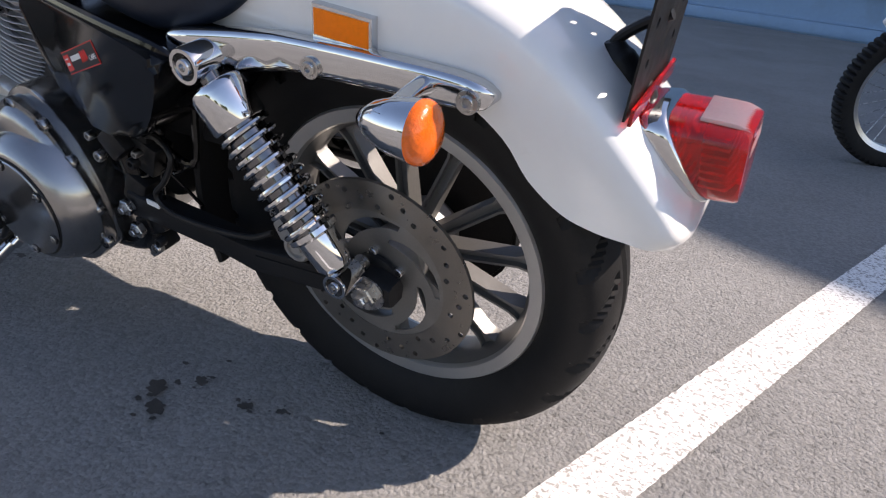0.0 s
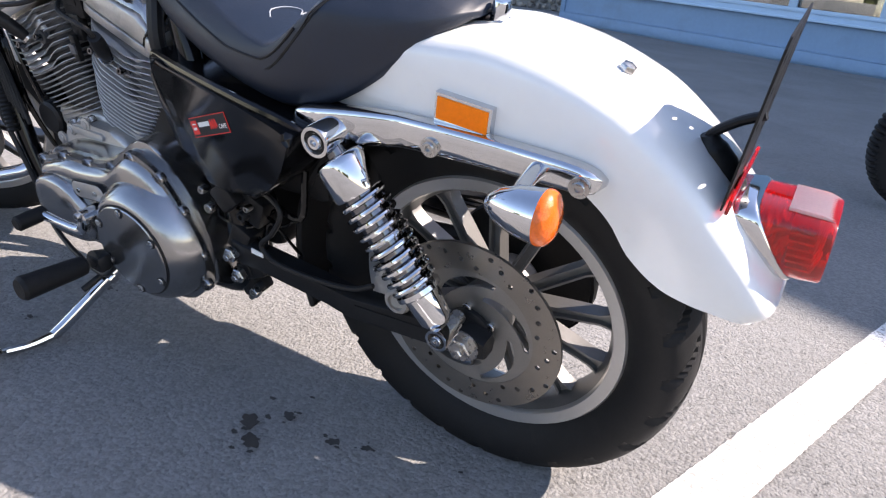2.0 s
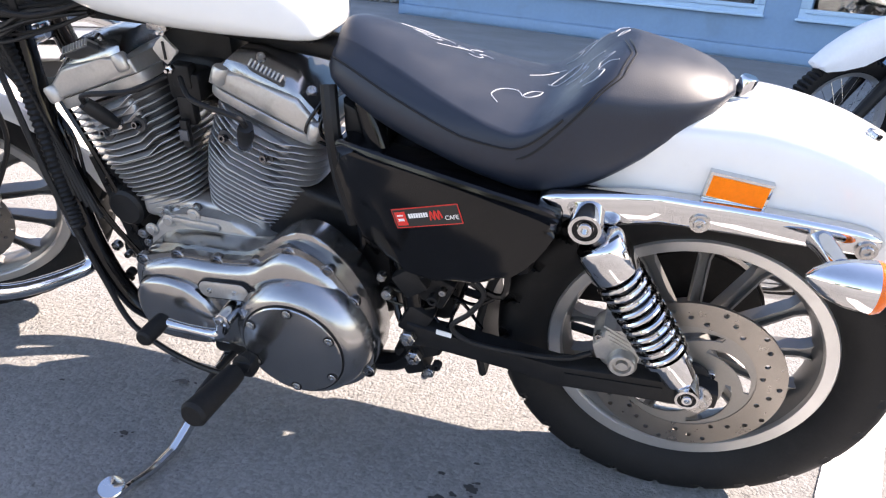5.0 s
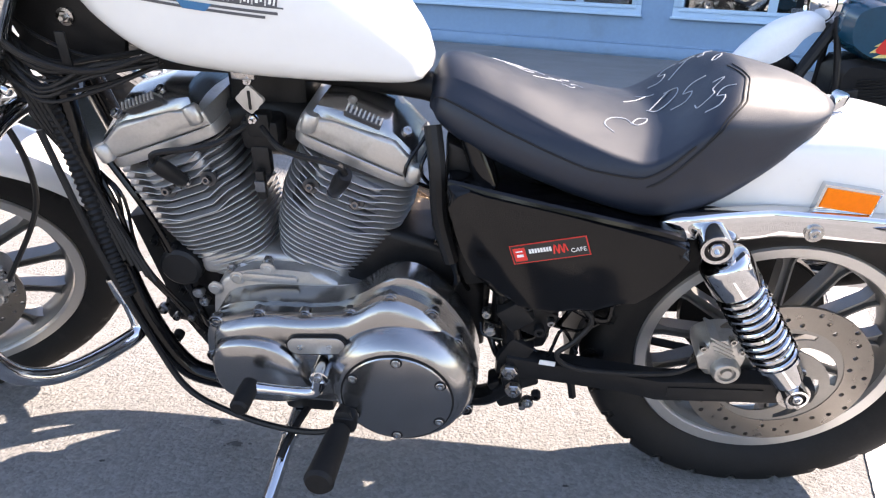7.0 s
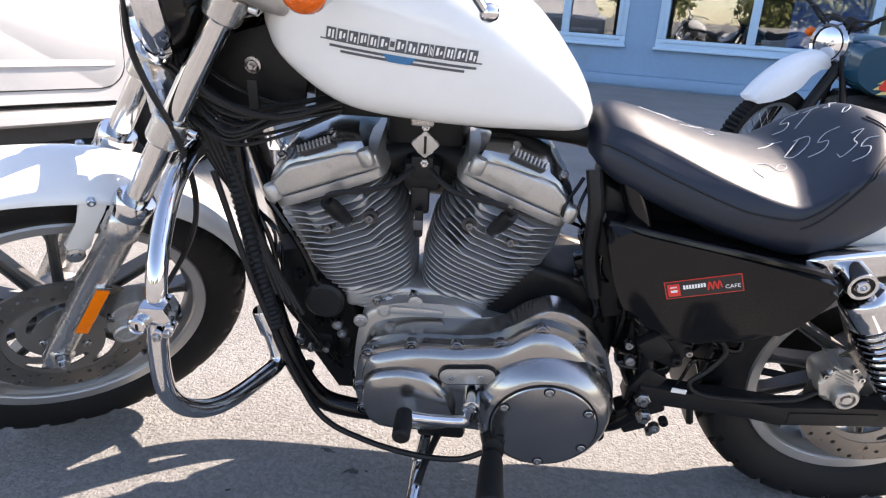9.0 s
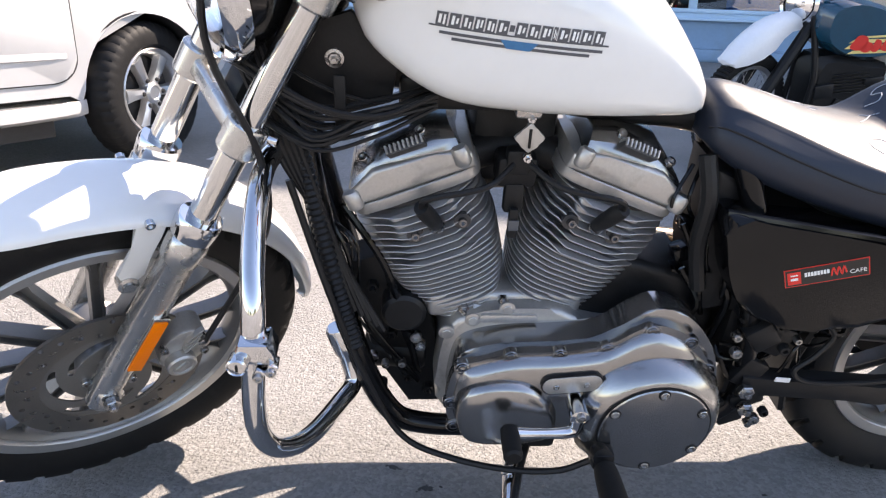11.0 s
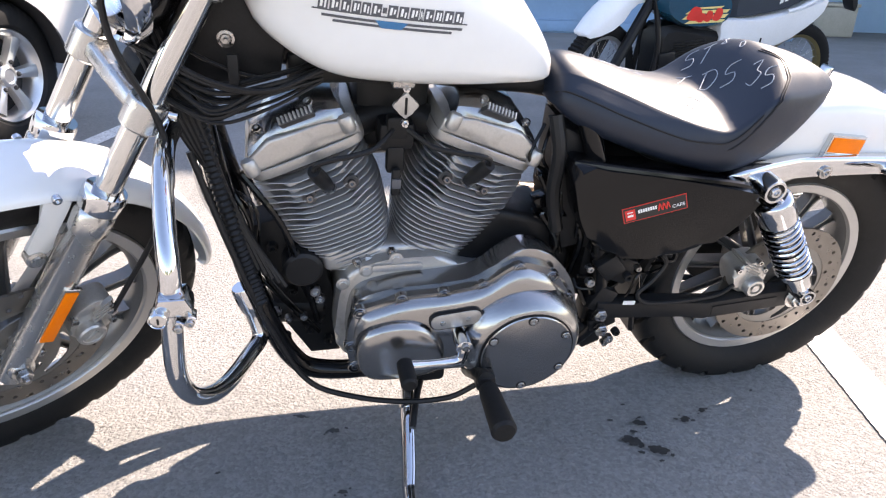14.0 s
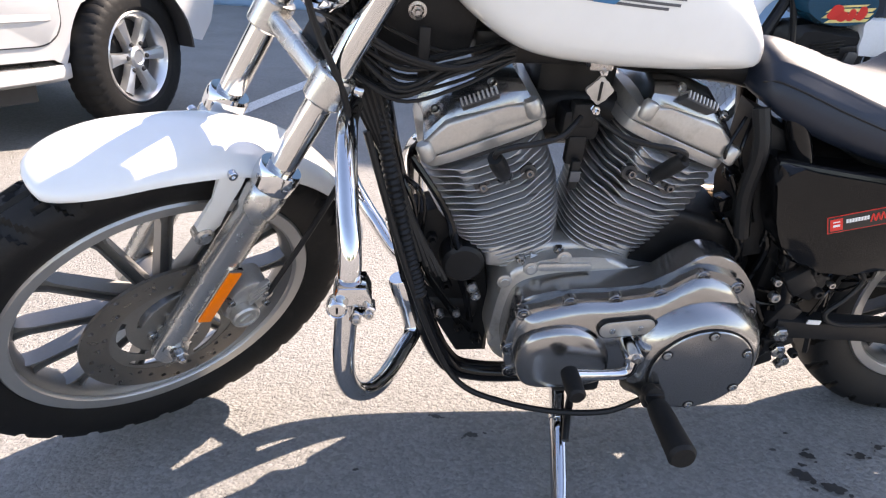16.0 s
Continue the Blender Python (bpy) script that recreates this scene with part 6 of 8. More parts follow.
# -- swingarm, shocks, rear brake --
def build_swing():
    for sgn in (-1, 1):
        y = sgn * 0.118
        bm = bmesh.new()
        secs = []
        for x, z, h in ((-0.45, 0.325, 0.026), (-0.40, 0.322, 0.022), (-0.25, 0.308, 0.022), (-0.20, 0.300, 0.025), (-0.06, 0.312, 0.026), (0.02, 0.316, 0.024), (0.045, 0.316, 0.016)):
            secs.append([(x, y - 0.016, z - h * 0.8), (x, y - 0.019, z), (x, y - 0.016, z + h * 0.8), (x, y - 0.008, z + h), (x, y + 0.012, z + h), (x, y + 0.018, z), (x, y + 0.012, z - h), (x, y - 0.008, z - h)])
        rings(bm, secs)
        arm = part("swingarm", bm, BLACK_SATIN, MOTO, "black steel swingarm")
        bm = bmesh.new()
        hex_nut(bm, (0.012, y + sgn * 0.018, 0.318), (0, sgn, 0), 0.019, 0.016)
        lathe(bm, [(0.026, 0.0), (0.026, 0.003)], axis((0.012, y + sgn * 0.018, 0.318), (0, sgn, 0)), 24)
        part("axle_nut", bm, STEEL, arm, "zinc axle nut")
        if sgn < 0:
            bm = bmesh.new()
            box(bm, (0.15, 0.002, 0.022), Matrix.Translation((-0.11, y - 0.0185, 0.307)) @ pose(0, 0, 0, 0, -4))
            part("warning_label", bm, BLACK_PLASTIC, arm)
        # shock absorber
        top, low = Vector((-0.188, sgn * 0.158, 0.611)), Vector((-0.006, sgn * 0.158, 0.352))
        d = (low - top).normalized()
        ln = (low - top).length
        shock = thing("shock_absorber", "chrome shock absorber with an open coil spring", "")
        shock.parent = MOTO
        m = axis(top, d)
        bm = bmesh.new()
        lathe(bm, [(0.006, 0.0285), (0.0230, 0.0290), (0.0310, 0.0310), (0.0345, 0.0350), (0.0358, 0.0410), (0.0362, 0.0500), (0.0362, 0.084), (0.0345, 0.087), (0.022, 0.088)], m, 40)
        part("upper_cover", bm, CHROME, shock)
        bm = bmesh.new()
        lathe(bm, [(0.0135, 0.008), (0.0135, 0.034)], m, 20)
        lathe(bm, [(0.0262, 0.08), (0.0262, 0.24)], m, 32)
        part("damper", bm, DARK_CHROME, shock)
        bm = bmesh.new()
        lathe(bm, [(0.034, 0.240), (0.034, 0.247), (0.0265, 0.251), (0.0245, ln - 0.026), (0.019, ln - 0.017)], m, 28)
        part("lower_body", bm, CHROME, shock)
        bm = bmesh.new()
        turns, steps = 10.0, 24
        tube(bm, [m @ Vector((0.0322 * math.cos(a), 0.0322 * math.sin(a), 0.090 + 0.150 * a / (2 * math.pi * turns))) for a in (2 * math.pi * i / steps for i in range(int(turns * steps) + 1))], 0.0041, 8, 0)
        part("coil_spring", bm, CHROME, shock, "chrome coil spring")
        for p, r in ((top, 0.0228), (low, 0.0180)):
            bm = bmesh.new()
            lathe(bm, [(r * 0.7, -0.022), (r, -0.02), (r, 0.02), (r * 0.95, 0.024), (r * 0.74, 0.024), (r * 0.68, 0.018), (0.4 * r, 0.016)], axis(p, (0, sgn, 0)), 28)
            eye = part("eye", bm, CHROME, shock)
            bm = bmesh.new()
            lathe(bm, [(r * 0.62, 0.0175), (r * 0.68, 0.0195), (r * 0.50, 0.0195), (r * 0.48, 0.017)], axis(p, (0, sgn, 0)), 28, cap=False)
            part("bush", bm, BLACK_PLASTIC, eye, "black rubber bush")
            bm = bmesh.new()
            bolt(bm, p + Vector((0, sgn * 0.016, 0)), (0, sgn, 0), r * 0.46, 0.010)
            part("mount_bolt", bm, CHROME, shock)
        bm = bmesh.new()
        tube(bm, [top + Vector((0.0, -sgn * 0.06, 0.006)), top], 0.011, 12, 0)
        part("mount_stud", bm, STEEL, shock)
        bm = bmesh.new()
        tube(bm, [low + Vector((0.0, -sgn * 0.04, -0.0)), low], 0.012, 12, 0)
        part("mount_stud", bm, STEEL, shock)
    # rear caliper, sitting on the swingarm in front of the axle
    c = Vector((-0.118, -0.100, 0.368))
    bm = bmesh.new()
    prism(bm, smooth_outline([(-0.026, -0.012), (-0.008, -0.036), (0.03, -0.034), (0.040, -0.005), (0.040, 0.024), (0.022, 0.042), (-0.010, 0.038), (-0.033, 0.020)], 4), Matrix.Translation(c + Vector((0, 0.03, 0))) @ side(0), 0.055, 0.012, 3)
    cal = part("rear_caliper", bm, CAST_SILVER, MOTO, "dirty cast silver brake caliper")
    bm = bmesh.new()
    lathe(bm, [(0.0225, -0.01), (0.0225, 0.014), (0.019, 0.019), (0.014, 0.019), (0.013, 0.013), (0.009, 0.013), (0.008, 0.019)], axis(c + Vector((0.016, -0.022, -0.014)), LEFT), 28)
    part("piston_cap", bm, CAST_SILVER, cal)
    for k in range(4):
        bm = bmesh.new()
        box(bm, (0.042, 0.052, 0.004), Matrix.Translation(c + Vector((0.010 - 0.004 * k, -0.001, 0.012 + 0.0085 * k))) @ pose(0, 0, 0, 0, 25), 0.002)
        part("rib", bm, CAST_SILVER, cal)
    for dx, dz in ((-0.026, 0.024), (0.034, 0.022), (0.016, 0.042)):
        bm = bmesh.new()
        bolt(bm, c + Vector((dx, -0.02, dz)), LEFT, 0.006, 0.009)
        part("caliper_bolt", bm, STEEL, cal)
    bm = bmesh.new()
    tube(bm, [(-0.44, -0.10, 0.43), (-0.36, -0.12, 0.455), (-0.325, -0.13, 0.435), (-0.345, -0.135, 0.395), (-0.372, -0.138, 0.365), (-0.345, -0.14, 0.342), (-0.27, -0.142, 0.340), (-0.19, -0.138, 0.345), (-0.15, -0.13, 0.36)], 0.0045, 8, 6)
    part("brake_hose", bm, BLACK_PLASTIC, MOTO, "black armoured brake hose")
    bm = bmesh.new()
    box(bm, (0.026, 0.002, 0.009), Matrix.Translation((-0.385, -0.138, 0.345)) @ pose(0, 0, 0, 0, 6))
    part("paper_tag", bm, STICKER_WHITE, MOTO, "small white label")
    # black bracket plate round the axle
    bm = bmesh.new()
    lathe(bm, [(0.030, 0.0), (0.038, 0.002), (0.038, 0.009), (0.031, 0.013), (0.020, 0.014)], axis((0, -0.0935, 0.316), LEFT), 32)
    part("axle_spacer", bm, BLACK_SATIN, MOTO)
    # belt pulley side and drive belt on the right
    bm = bmesh.new()
    lathe(bm, [(0.125, 0.0), (0.128, 0.012), (0.122, 0.024), (0.05, 0.026)], axis(REAR_AXLE + Vector((0, 0.078, 0)), (0, 1, 0)), 48)
    part("belt_pulley", bm, BLACK_SATIN, MOTO)
    bm = bmesh.new()
    out = arc(0, 0.316, 0.131, -80, 85, 14) + arc(-0.52, 0.325, 0.05, 95, 265, 8)
    inner = arc(0, 0.316, 0.126, -80, 85, 14) + arc(-0.52, 0.325, 0.045, 95, 265, 8)
    k = len(out)
    rings(bm, [[(x, 0.080, z) for x, z in out], [(x, 0.100, z) for x, z in out], [(x, 0.100, z) for x, z in inner], [(x, 0.080, z) for x, z in inner]], loop=True)
    part("drive_belt", bm, RUBBER, MOTO)


build_swing()


# -- frame, covers, engine --
def build_frame():
    fr = thing("frame", "black tubular steel frame", "")
    fr.parent = MOTO
    for sgn in (-1, 1):
        bm = bmesh.new()
        tube(bm, [(-1.155, sgn * 0.03, 0.80), (-1.150, sgn * 0.045, 0.70), (-1.118, sgn * 0.075, 0.52), (-1.080, sgn * 0.095, 0.36), (-1.035, sgn * 0.10, 0.250), (-0.98, sgn * 0.10, 0.212), (-0.85, sgn * 0.10, 0.205), (-0.55, sgn * 0.10, 0.215), (-0.46, sgn * 0.11, 0.25), (-0.44, sgn * 0.11, 0.34), (-0.49, sgn * 0.10, 0.60), (-0.54, sgn * 0.07, 0.74)], 0.019, 12, 6)
        part("downtube", bm, BLACK_GLOSS, fr)
        bm = bmesh.new()
        tube(bm, [(-0.54, sgn * 0.06, 0.745), (-0.40, sgn * 0.09, 0.655), (-0.24, sgn * 0.105, 0.625), (0.02, sgn * 0.100, 0.615)], 0.014, 10, 5)
        part("subframe_rail", bm, BLACK_SATIN, fr)
    bm = bmesh.new()
    tube(bm, [(-1.16, 0, 0.83), (-1.0, 0, 0.80), (-0.75, 0, 0.765), (-0.58, 0, 0.745), (-0.48, 0, 0.70)], 0.022, 12, 5)
    part("backbone", bm, BLACK_SATIN, fr)
    bm = bmesh.new()
    lathe(bm, [(0.03, -0.09), (0.034, -0.08), (0.030, -0.06), (0.030, 0.07), (0.034, 0.09), (0.03, 0.10)], axis(HEAD + 0.60 * K, K), 24)
    part("steering_head", bm, BLACK_GLOSS, fr)
    bm = bmesh.new()
    prism(bm, [(-1.20, 0.86), (-1.08, 0.90), (-1.02, 0.84), (-1.03, 0.78), (-1.10, 0.76), (-1.17, 0.77)], side(-0.045), 0.01, 0.003)
    g = part("neck_gusset", bm, BLACK_SATIN, fr)
    bm = bmesh.new()
    lathe(bm, [(0.0125, -0.002), (0.0125, 0.003), (0.0085, 0.004), (0.0080, -0.001)], axis((-1.103, -0.056, 0.840), LEFT), 20, False)
    hex_nut(bm, (-1.103, -0.055, 0.840), LEFT, 0.0085, 0.006)
    part("lock_washer", bm, STEEL, g)
    bm = bmesh.new()
    box(bm, (0.015, 0.005, 0.080), Matrix.Translation((-1.095, -0.092, 0.790)), 0.002)
    part("cable_strap", bm, BLACK_PLASTIC, g)
    # ribbed loom beside the left downtube, cable bundle under the tank
    bm = bmesh.new()
    pts = curve([(-1.156, -0.075, 0.74), (-1.136, -0.080, 0.62), (-1.110, -0.098, 0.50), (-1.084, -0.115, 0.40)], 24)
    tube(bm, pts, [0.0135 if i % 2 else 0.0105 for i in range(len(pts))], 10, 0)
    part("ribbed_loom", bm, BLACK_PLASTIC, fr, "ribbed black cable loom")
    rnd = random.Random(4)
    for k in range(14):
        dz, dy = rnd.uniform(-0.030, 0.045), rnd.uniform(-0.025, 0.02)
        bm = bmesh.new()
        tube(bm, [(-1.20 + rnd.uniform(-0.03, 0.03), -0.07 + dy, 0.80 + dz * 1.5), (-1.13, -0.10 + dy, 0.765 + dz + rnd.uniform(-0.018, 0.018)), (-1.05, -0.09 + dy, 0.775 + dz * 0.5 + rnd.uniform(-0.015, 0.012)), (-0.97, -0.06 + dy, 0.790 + dz * 0.4)], rnd.choice((0.002, 0.0028, 0.004)), 7, 6)
        part("cable", bm, BLACK_PLASTIC, fr)
    for k in range(5):
        bm = bmesh.new()
        o = k * 0.011
        tube(bm, [(-1.24 + o, -0.07 - 0.006 * k, 0.90), (-1.182 + o * 0.7, -0.085, 0.72), (-1.138 + o * 0.8, -0.08, 0.62 - 0.02 * k), (-1.086 + o, -0.10, 0.46 - 0.01 * k)], 0.0048, 7, 6)
        part("cable", bm, BLACK_PLASTIC, fr)
    # control cable that hangs down the front and under the primary
    bm = bmesh.new()
    tube(bm, [(-1.17, -0.09, 0.68), (-1.115, -0.115, 0.48), (-1.055, -0.125, 0.30), (-1.005, -0.145, 0.222), (-0.93, -0.165, 0.196), (-0.84, -0.184, 0.188), (-0.76, -0.202, 0.204), (-0.715, -0.210, 0.235), (-0.688, -0.215, 0.264)], 0.0055, 8, 8)
    part("cable", bm, BLACK_PLASTIC, fr, "black clutch cable")
    # oil tank behind the left side cover, battery tray and lower clutter
    bm = bmesh.new()
    box(bm, (0.24, 0.17, 0.20), Matrix.Translation((-0.38, 0, 0.54)), 0.02)
    part("battery_box", bm, BLACK_PLASTIC, fr)
    bm = bmesh.new()
    box(bm, (0.10, 0.17, 0.16), Matrix.Translation((-0.43, 0.0, 0.40)), 0.02)
    part("gearbox_rear", bm, BLACK_SATIN, fr)
    bm = bmesh.new()
    secs = []
    for k in range(15):
        a = radians(96 + 100 * k / 14)
        secs.append([(r * math.cos(a), y, 0.316 + r * math.sin(a)) for r, y in ((0.338, -0.092), (0.345, -0.088), (0.345, 0.088), (0.338, 0.092), (0.332, 0.088), (0.332, -0.088))])
    rings(bm, secs)
    part("inner_fender", bm, BLACK_PLASTIC, fr)
    bm = bmesh.new()
    prism(bm, [(-0.565, 0.70), (-0.52, 0.68), (-0.49, 0.60), (-0.49, 0.45), (-0.54, 0.44), (-0.565, 0.55)], side(0.02), 0.10, 0.01)
    part("seat_post_panel", bm, BLACK_PLASTIC, fr)
    bm = bmesh.new()
    prism(bm, [(-1.105, 0.50), (-1.06, 0.30), (-1.00, 0.19), (-0.94, 0.19), (-0.945, 0.30), (-0.965, 0.42), (-1.03, 0.52)], side(0.03), 0.06, 0.008)
    mount = part("front_mount", bm, BLACK_SATIN, fr, "black front engine mount")
    for x, z in ((-1.06, 0.46), (-1.03, 0.36), (-1.0, 0.26), (-0.965, 0.23)):
        bm = bmesh.new()
        hex_nut(bm, (x, -0.03, z), LEFT, 0.010, 0.014)
        part("mount_nut", bm, BLACK_SATIN, mount)
    cover = [(-0.558, 0.655), (-0.50, 0.648), (-0.40, 0.640), (-0.30, 0.628), (-0.232, 0.617), (-0.225, 0.600), (-0.262, 0.535), (-0.330, 0.480), (-0.42, 0.472), (-0.482, 0.480), (-0.525, 0.535), (-0.548, 0.60)]
    bm = bmesh.new()
    prism(bm, smooth_outline(cover, 3), side(-0.085), 0.078, 0.018, 4)
    for v in bm.verts:
        if v.co.y < -0.1:
            v.co.y -= 0.18 * (v.co.x + 0.41)
    sc = part("side_cover", bm, BLACK_GLOSS, MOTO, "glossy black side cover with a red-edged sticker")
    bm = bmesh.new()
    tube(bm, [(-0.556, -0.120, 0.652), (-0.45, -0.145, 0.645), (-0.33, -0.165, 0.634), (-0.236, -0.168, 0.617), (-0.226, -0.150, 0.585)], 0.007, 8, 5)
    part("cover_rim", bm, BLACK_GLOSS, sc)
    # sticker: black field, red border, red square, bars and a word
    sm = Matrix.Translation((-0.408, -0.1636, 0.5805)) @ pose(0, 0, 0, 0, 0, -10.2) @ pose(0, 0, 0, 0, -20.5) @ side(0)
    for w, h, mat, lift in ((0.056, 0.0155, STICKER_RED, 0.0005), (0.0545, 0.014, STICKER_BLACK, 0.0010)):
        bm = bmesh.new()
        prism(bm, [(-w, -h), (w, -h), (w, h), (-w, h)], sm @ Matrix.Translation((0, 0, 0)), lift)
        part("sticker", bm, mat, sc)
    bm = bmesh.new()
    prism(bm, [(-0.052, -0.011), (-0.034, -0.011), (-0.034, 0.0105), (-0.052, 0.0105)], sm, 0.0015)
    part("sticker_square", bm, STICKER_RED, sc)
    bm = bmesh.new()
    for k in range(8):
        prism(bm, [(-0.029 + 0.0042 * k, -0.0005), (-0.0258 + 0.0042 * k, -0.0005), (-0.0258 + 0.0042 * k, 0.0065), (-0.029 + 0.0042 * k, 0.0065)], sm, 0.0015)
    for k in range(2):
        prism(bm, [(-0.048, 0.004 - 0.008 * k), (-0.038, 0.004 - 0.008 * k), (-0.038, 0.006 - 0.006 * k), (-0.048, 0.006 - 0.006 * k)], sm, 0.0019)
    part("sticker_bars", bm, STICKER_WHITE, sc)
    bm = bmesh.new()
    for k in range(3):
        tube(bm, [sm @ Vector((0.006 + 0.007 * k, -0.006, 0.001)), sm @ Vector((0.009 + 0.007 * k, 0.008, 0.001)), sm @ Vector((0.012 + 0.007 * k, -0.004, 0.001))], 0.0013, 5, 4)
    part("sticker_swash", bm, STICKER_RED, sc)
    part("sticker_word", text_mesh("CAFE", 0.0095, sm @ Matrix.Translation((0.041, -0.0045, 0.001)), 0.0004), STICKER_WHITE, sc)


build_frame()


def build_engine():
    eng = thing("engine", "air-cooled V-twin engine with silver fins and polished covers", "")
    eng.parent = MOTO
    # crankcase
    bm = bmesh.new()
    case = smooth_outline([(-0.955, 0.32), (-0.945, 0.40), (-0.925, 0.435), (-0.88, 0.455), (-0.82, 0.46), (-0.76, 0.455), (-0.72, 0.43), (-0.66, 0.42), (-0.61, 0.42), (-0.56, 0.40), (-0.53, 0.36), (-0.51, 0.29), (-0.55, 0.20), (-0.65, 0.185), (-0.85, 0.20), (-0.93, 0.23), (-0.955, 0.27)], 3)
    prism(bm, case, side(0.09), 0.185, 0.012, 3)
    part("crankcase", bm, CAST_SILVER, eng, "cast silver crankcase")
    bm = bmesh.new()
    inner = smooth_outline([(-0.937, 0.35), (-0.926, 0.398), (-0.90, 0.418), (-0.85, 0.429), (-0.77, 0.433), (-0.705, 0.443), (-0.663, 0.476), (-0.63, 0.494), (-0.59, 0.488), (-0.55, 0.455), (-0.515, 0.40), (-0.495, 0.32), (-0.507, 0.245), (-0.56, 0.200), (-0.62, 0.195), (-0.70, 0.230), (-0.85, 0.235), (-0.92, 0.255), (-0.938, 0.30)], 3)
    prism(bm, inner, side(-0.094), 0.046, 0.004, 2)
    part("inner_primary", bm, POLISHED, eng)
    # raised slot and bolts on the case, under the cylinders
    bm = bmesh.new()
    prism(bm, arc(-0.806, 0.4425, 0.0075, -90, 90, 8) + arc(-0.884, 0.4435, 0.0075, 90, 270, 8), side(-0.094), 0.007, 0.002)
    part("case_slot", bm, CAST_SILVER, eng)
    for x, z in ((-0.901, 0.438), (-0.848, 0.460), (-0.942, 0.412)):
        bm = bmesh.new()
        lathe(bm, [(0.0125, 0.0), (0.0125, 0.004), (0.010, 0.005)], axis((x, -0.093, z), LEFT), 20)
        bolt(bm, (x, -0.096, z), LEFT, 0.0080, 0.0045, False)
        part("case_bolt", bm, CAST_SILVER, eng)
    # polished primary cover: rim, front bulge, clutch bulge
    rim = [(-0.940, 0.358), (-0.932, 0.387), (-0.917, 0.402), (-0.847, 0.424), (-0.773, 0.428), (-0.703, 0.440), (-0.664, 0.466), (-0.640, 0.478), (-0.611, 0.475), (-0.570, 0.452), (-0.530, 0.395), (-0.502, 0.315), (-0.507, 0.250), (-0.545, 0.204), (-0.600, 0.186), (-0.657, 0.192), (-0.698, 0.226), (-0.735, 0.238), (-0.851, 0.238), (-0.923, 0.259), (-0.942, 0.306)]
    out = smooth_outline(rim, 4)
    bm = bmesh.new()
    prism(bm, out, side(-0.140), 0.020, 0.004, 2)
    prim = part("primary_cover", bm, POLISHED, eng, "polished aluminium primary cover")
    # raised body: inset copy lofted outward
    cx, cz = -0.72, 0.325
    bm, secs = bmesh.new(), []
    for f, y in ((0.955, -0.158), (0.94, -0.166), (0.90, -0.174), (0.84, -0.178)):
        secs.append([(cx + (x - cx) * f, y, cz + (z - cz) * (f - (1 - f) * 0.6)) for x, z in out])
    rings(bm, secs)
    part("raised_panel", bm, POLISHED, prim)
    bm, secs = bmesh.new(), []
    lobe = smooth_outline([(-0.930, 0.32), (-0.915, 0.370), (-0.87, 0.388), (-0.82, 0.382), (-0.785, 0.352), (-0.765, 0.31), (-0.775, 0.265), (-0.84, 0.252), (-0.91, 0.262)], 6)
    for f, y in ((1.0, -0.168), (0.97, -0.182), (0.93, -0.190), (0.85, -0.195), (0.6, -0.198), (0.25, -0.199)):
        secs.append([(-0.855 + (x + 0.855) * f, y, 0.318 + (z - 0.318) * f) for x, z in lobe])
    rings(bm, secs)
    part("front_bulge", bm, POLISHED, prim, sharp=50)
    bm = bmesh.new()
    dm = Matrix.Translation((-0.620, 0, 0.313)) @ side(0)
    lathe(bm, [(0.122, 0.160), (0.1175, 0.178), (0.109, 0.196), (0.098, 0.208), (0.091, 0.212), (0.08, 0.2125)], dm, 64)
    part("clutch_bulge", bm, POLISHED, prim, sharp=50)
    bm = bmesh.new()
    lathe(bm, [(0.0875, 0.2125), (0.0875, 0.2155), (0.0855, 0.2172), (0.055, 0.2195), (0.01, 0.2205)], dm, 64)
    part("derby_cover", bm, POLISHED, prim, "round polished clutch inspection cover")
    bm = bmesh.new()
    lathe(bm, [(0.0865, 0.2120), (0.0865, 0.2134), (0.0905, 0.2134), (0.0905, 0.2120)], dm, 64, cap=False)
    part("cover_seal", bm, BLACK_SATIN, prim)
    for k in range(6):
        a = radians(30 + 60 * k)
        at = (-0.620 + 0.079 * math.cos(a), -0.2175, 0.313 + 0.079 * math.sin(a))
        bm = bmesh.new()
        bolt(bm, at, LEFT, 0.0072, 0.0035)
        part("cover_screw", bm, STEEL, prim)
        # dark ring colours in the shade round each screw
        bm = bmesh.new()
        lathe(bm, [(0.0070, 0.0), (0.0070, 0.0014), (0.0092, 0.0014), (0.0096, 0.0)], axis(at, LEFT), 20)
        part("recess_shade_ring", bm, BLACK_SATIN, prim)
    def lozenge(grow):
        d, h = 0.030, 0.016 + grow
        o = arc(-0.752 + d, 0.383 + d * 0.1, h, -84, 96, 8) + arc(-0.752 - d, 0.383 - d * 0.1, h, 96, 276, 8)
        return o
    # dark ring under the plate paints the shade of its groove
    bm = bmesh.new()
    prism(bm, lozenge(0.0025), side(-0.176), 0.0085)
    part("groove_shade", bm, BLACK_SATIN, prim)
    bm = bmesh.new()
    prism(bm, lozenge(0.0), side(-0.176), 0.0105, 0.0015)
    insp = part("inspection_plate", bm, CAST_SILVER, prim)
    for x in (-0.777, -0.730):
        bm = bmesh.new()
        bolt(bm, (x, -0.186, 0.382 + (x + 0.75) * 0.09), LEFT, 0.005, 0.003)
        part("plate_screw", bm, STEEL, insp)
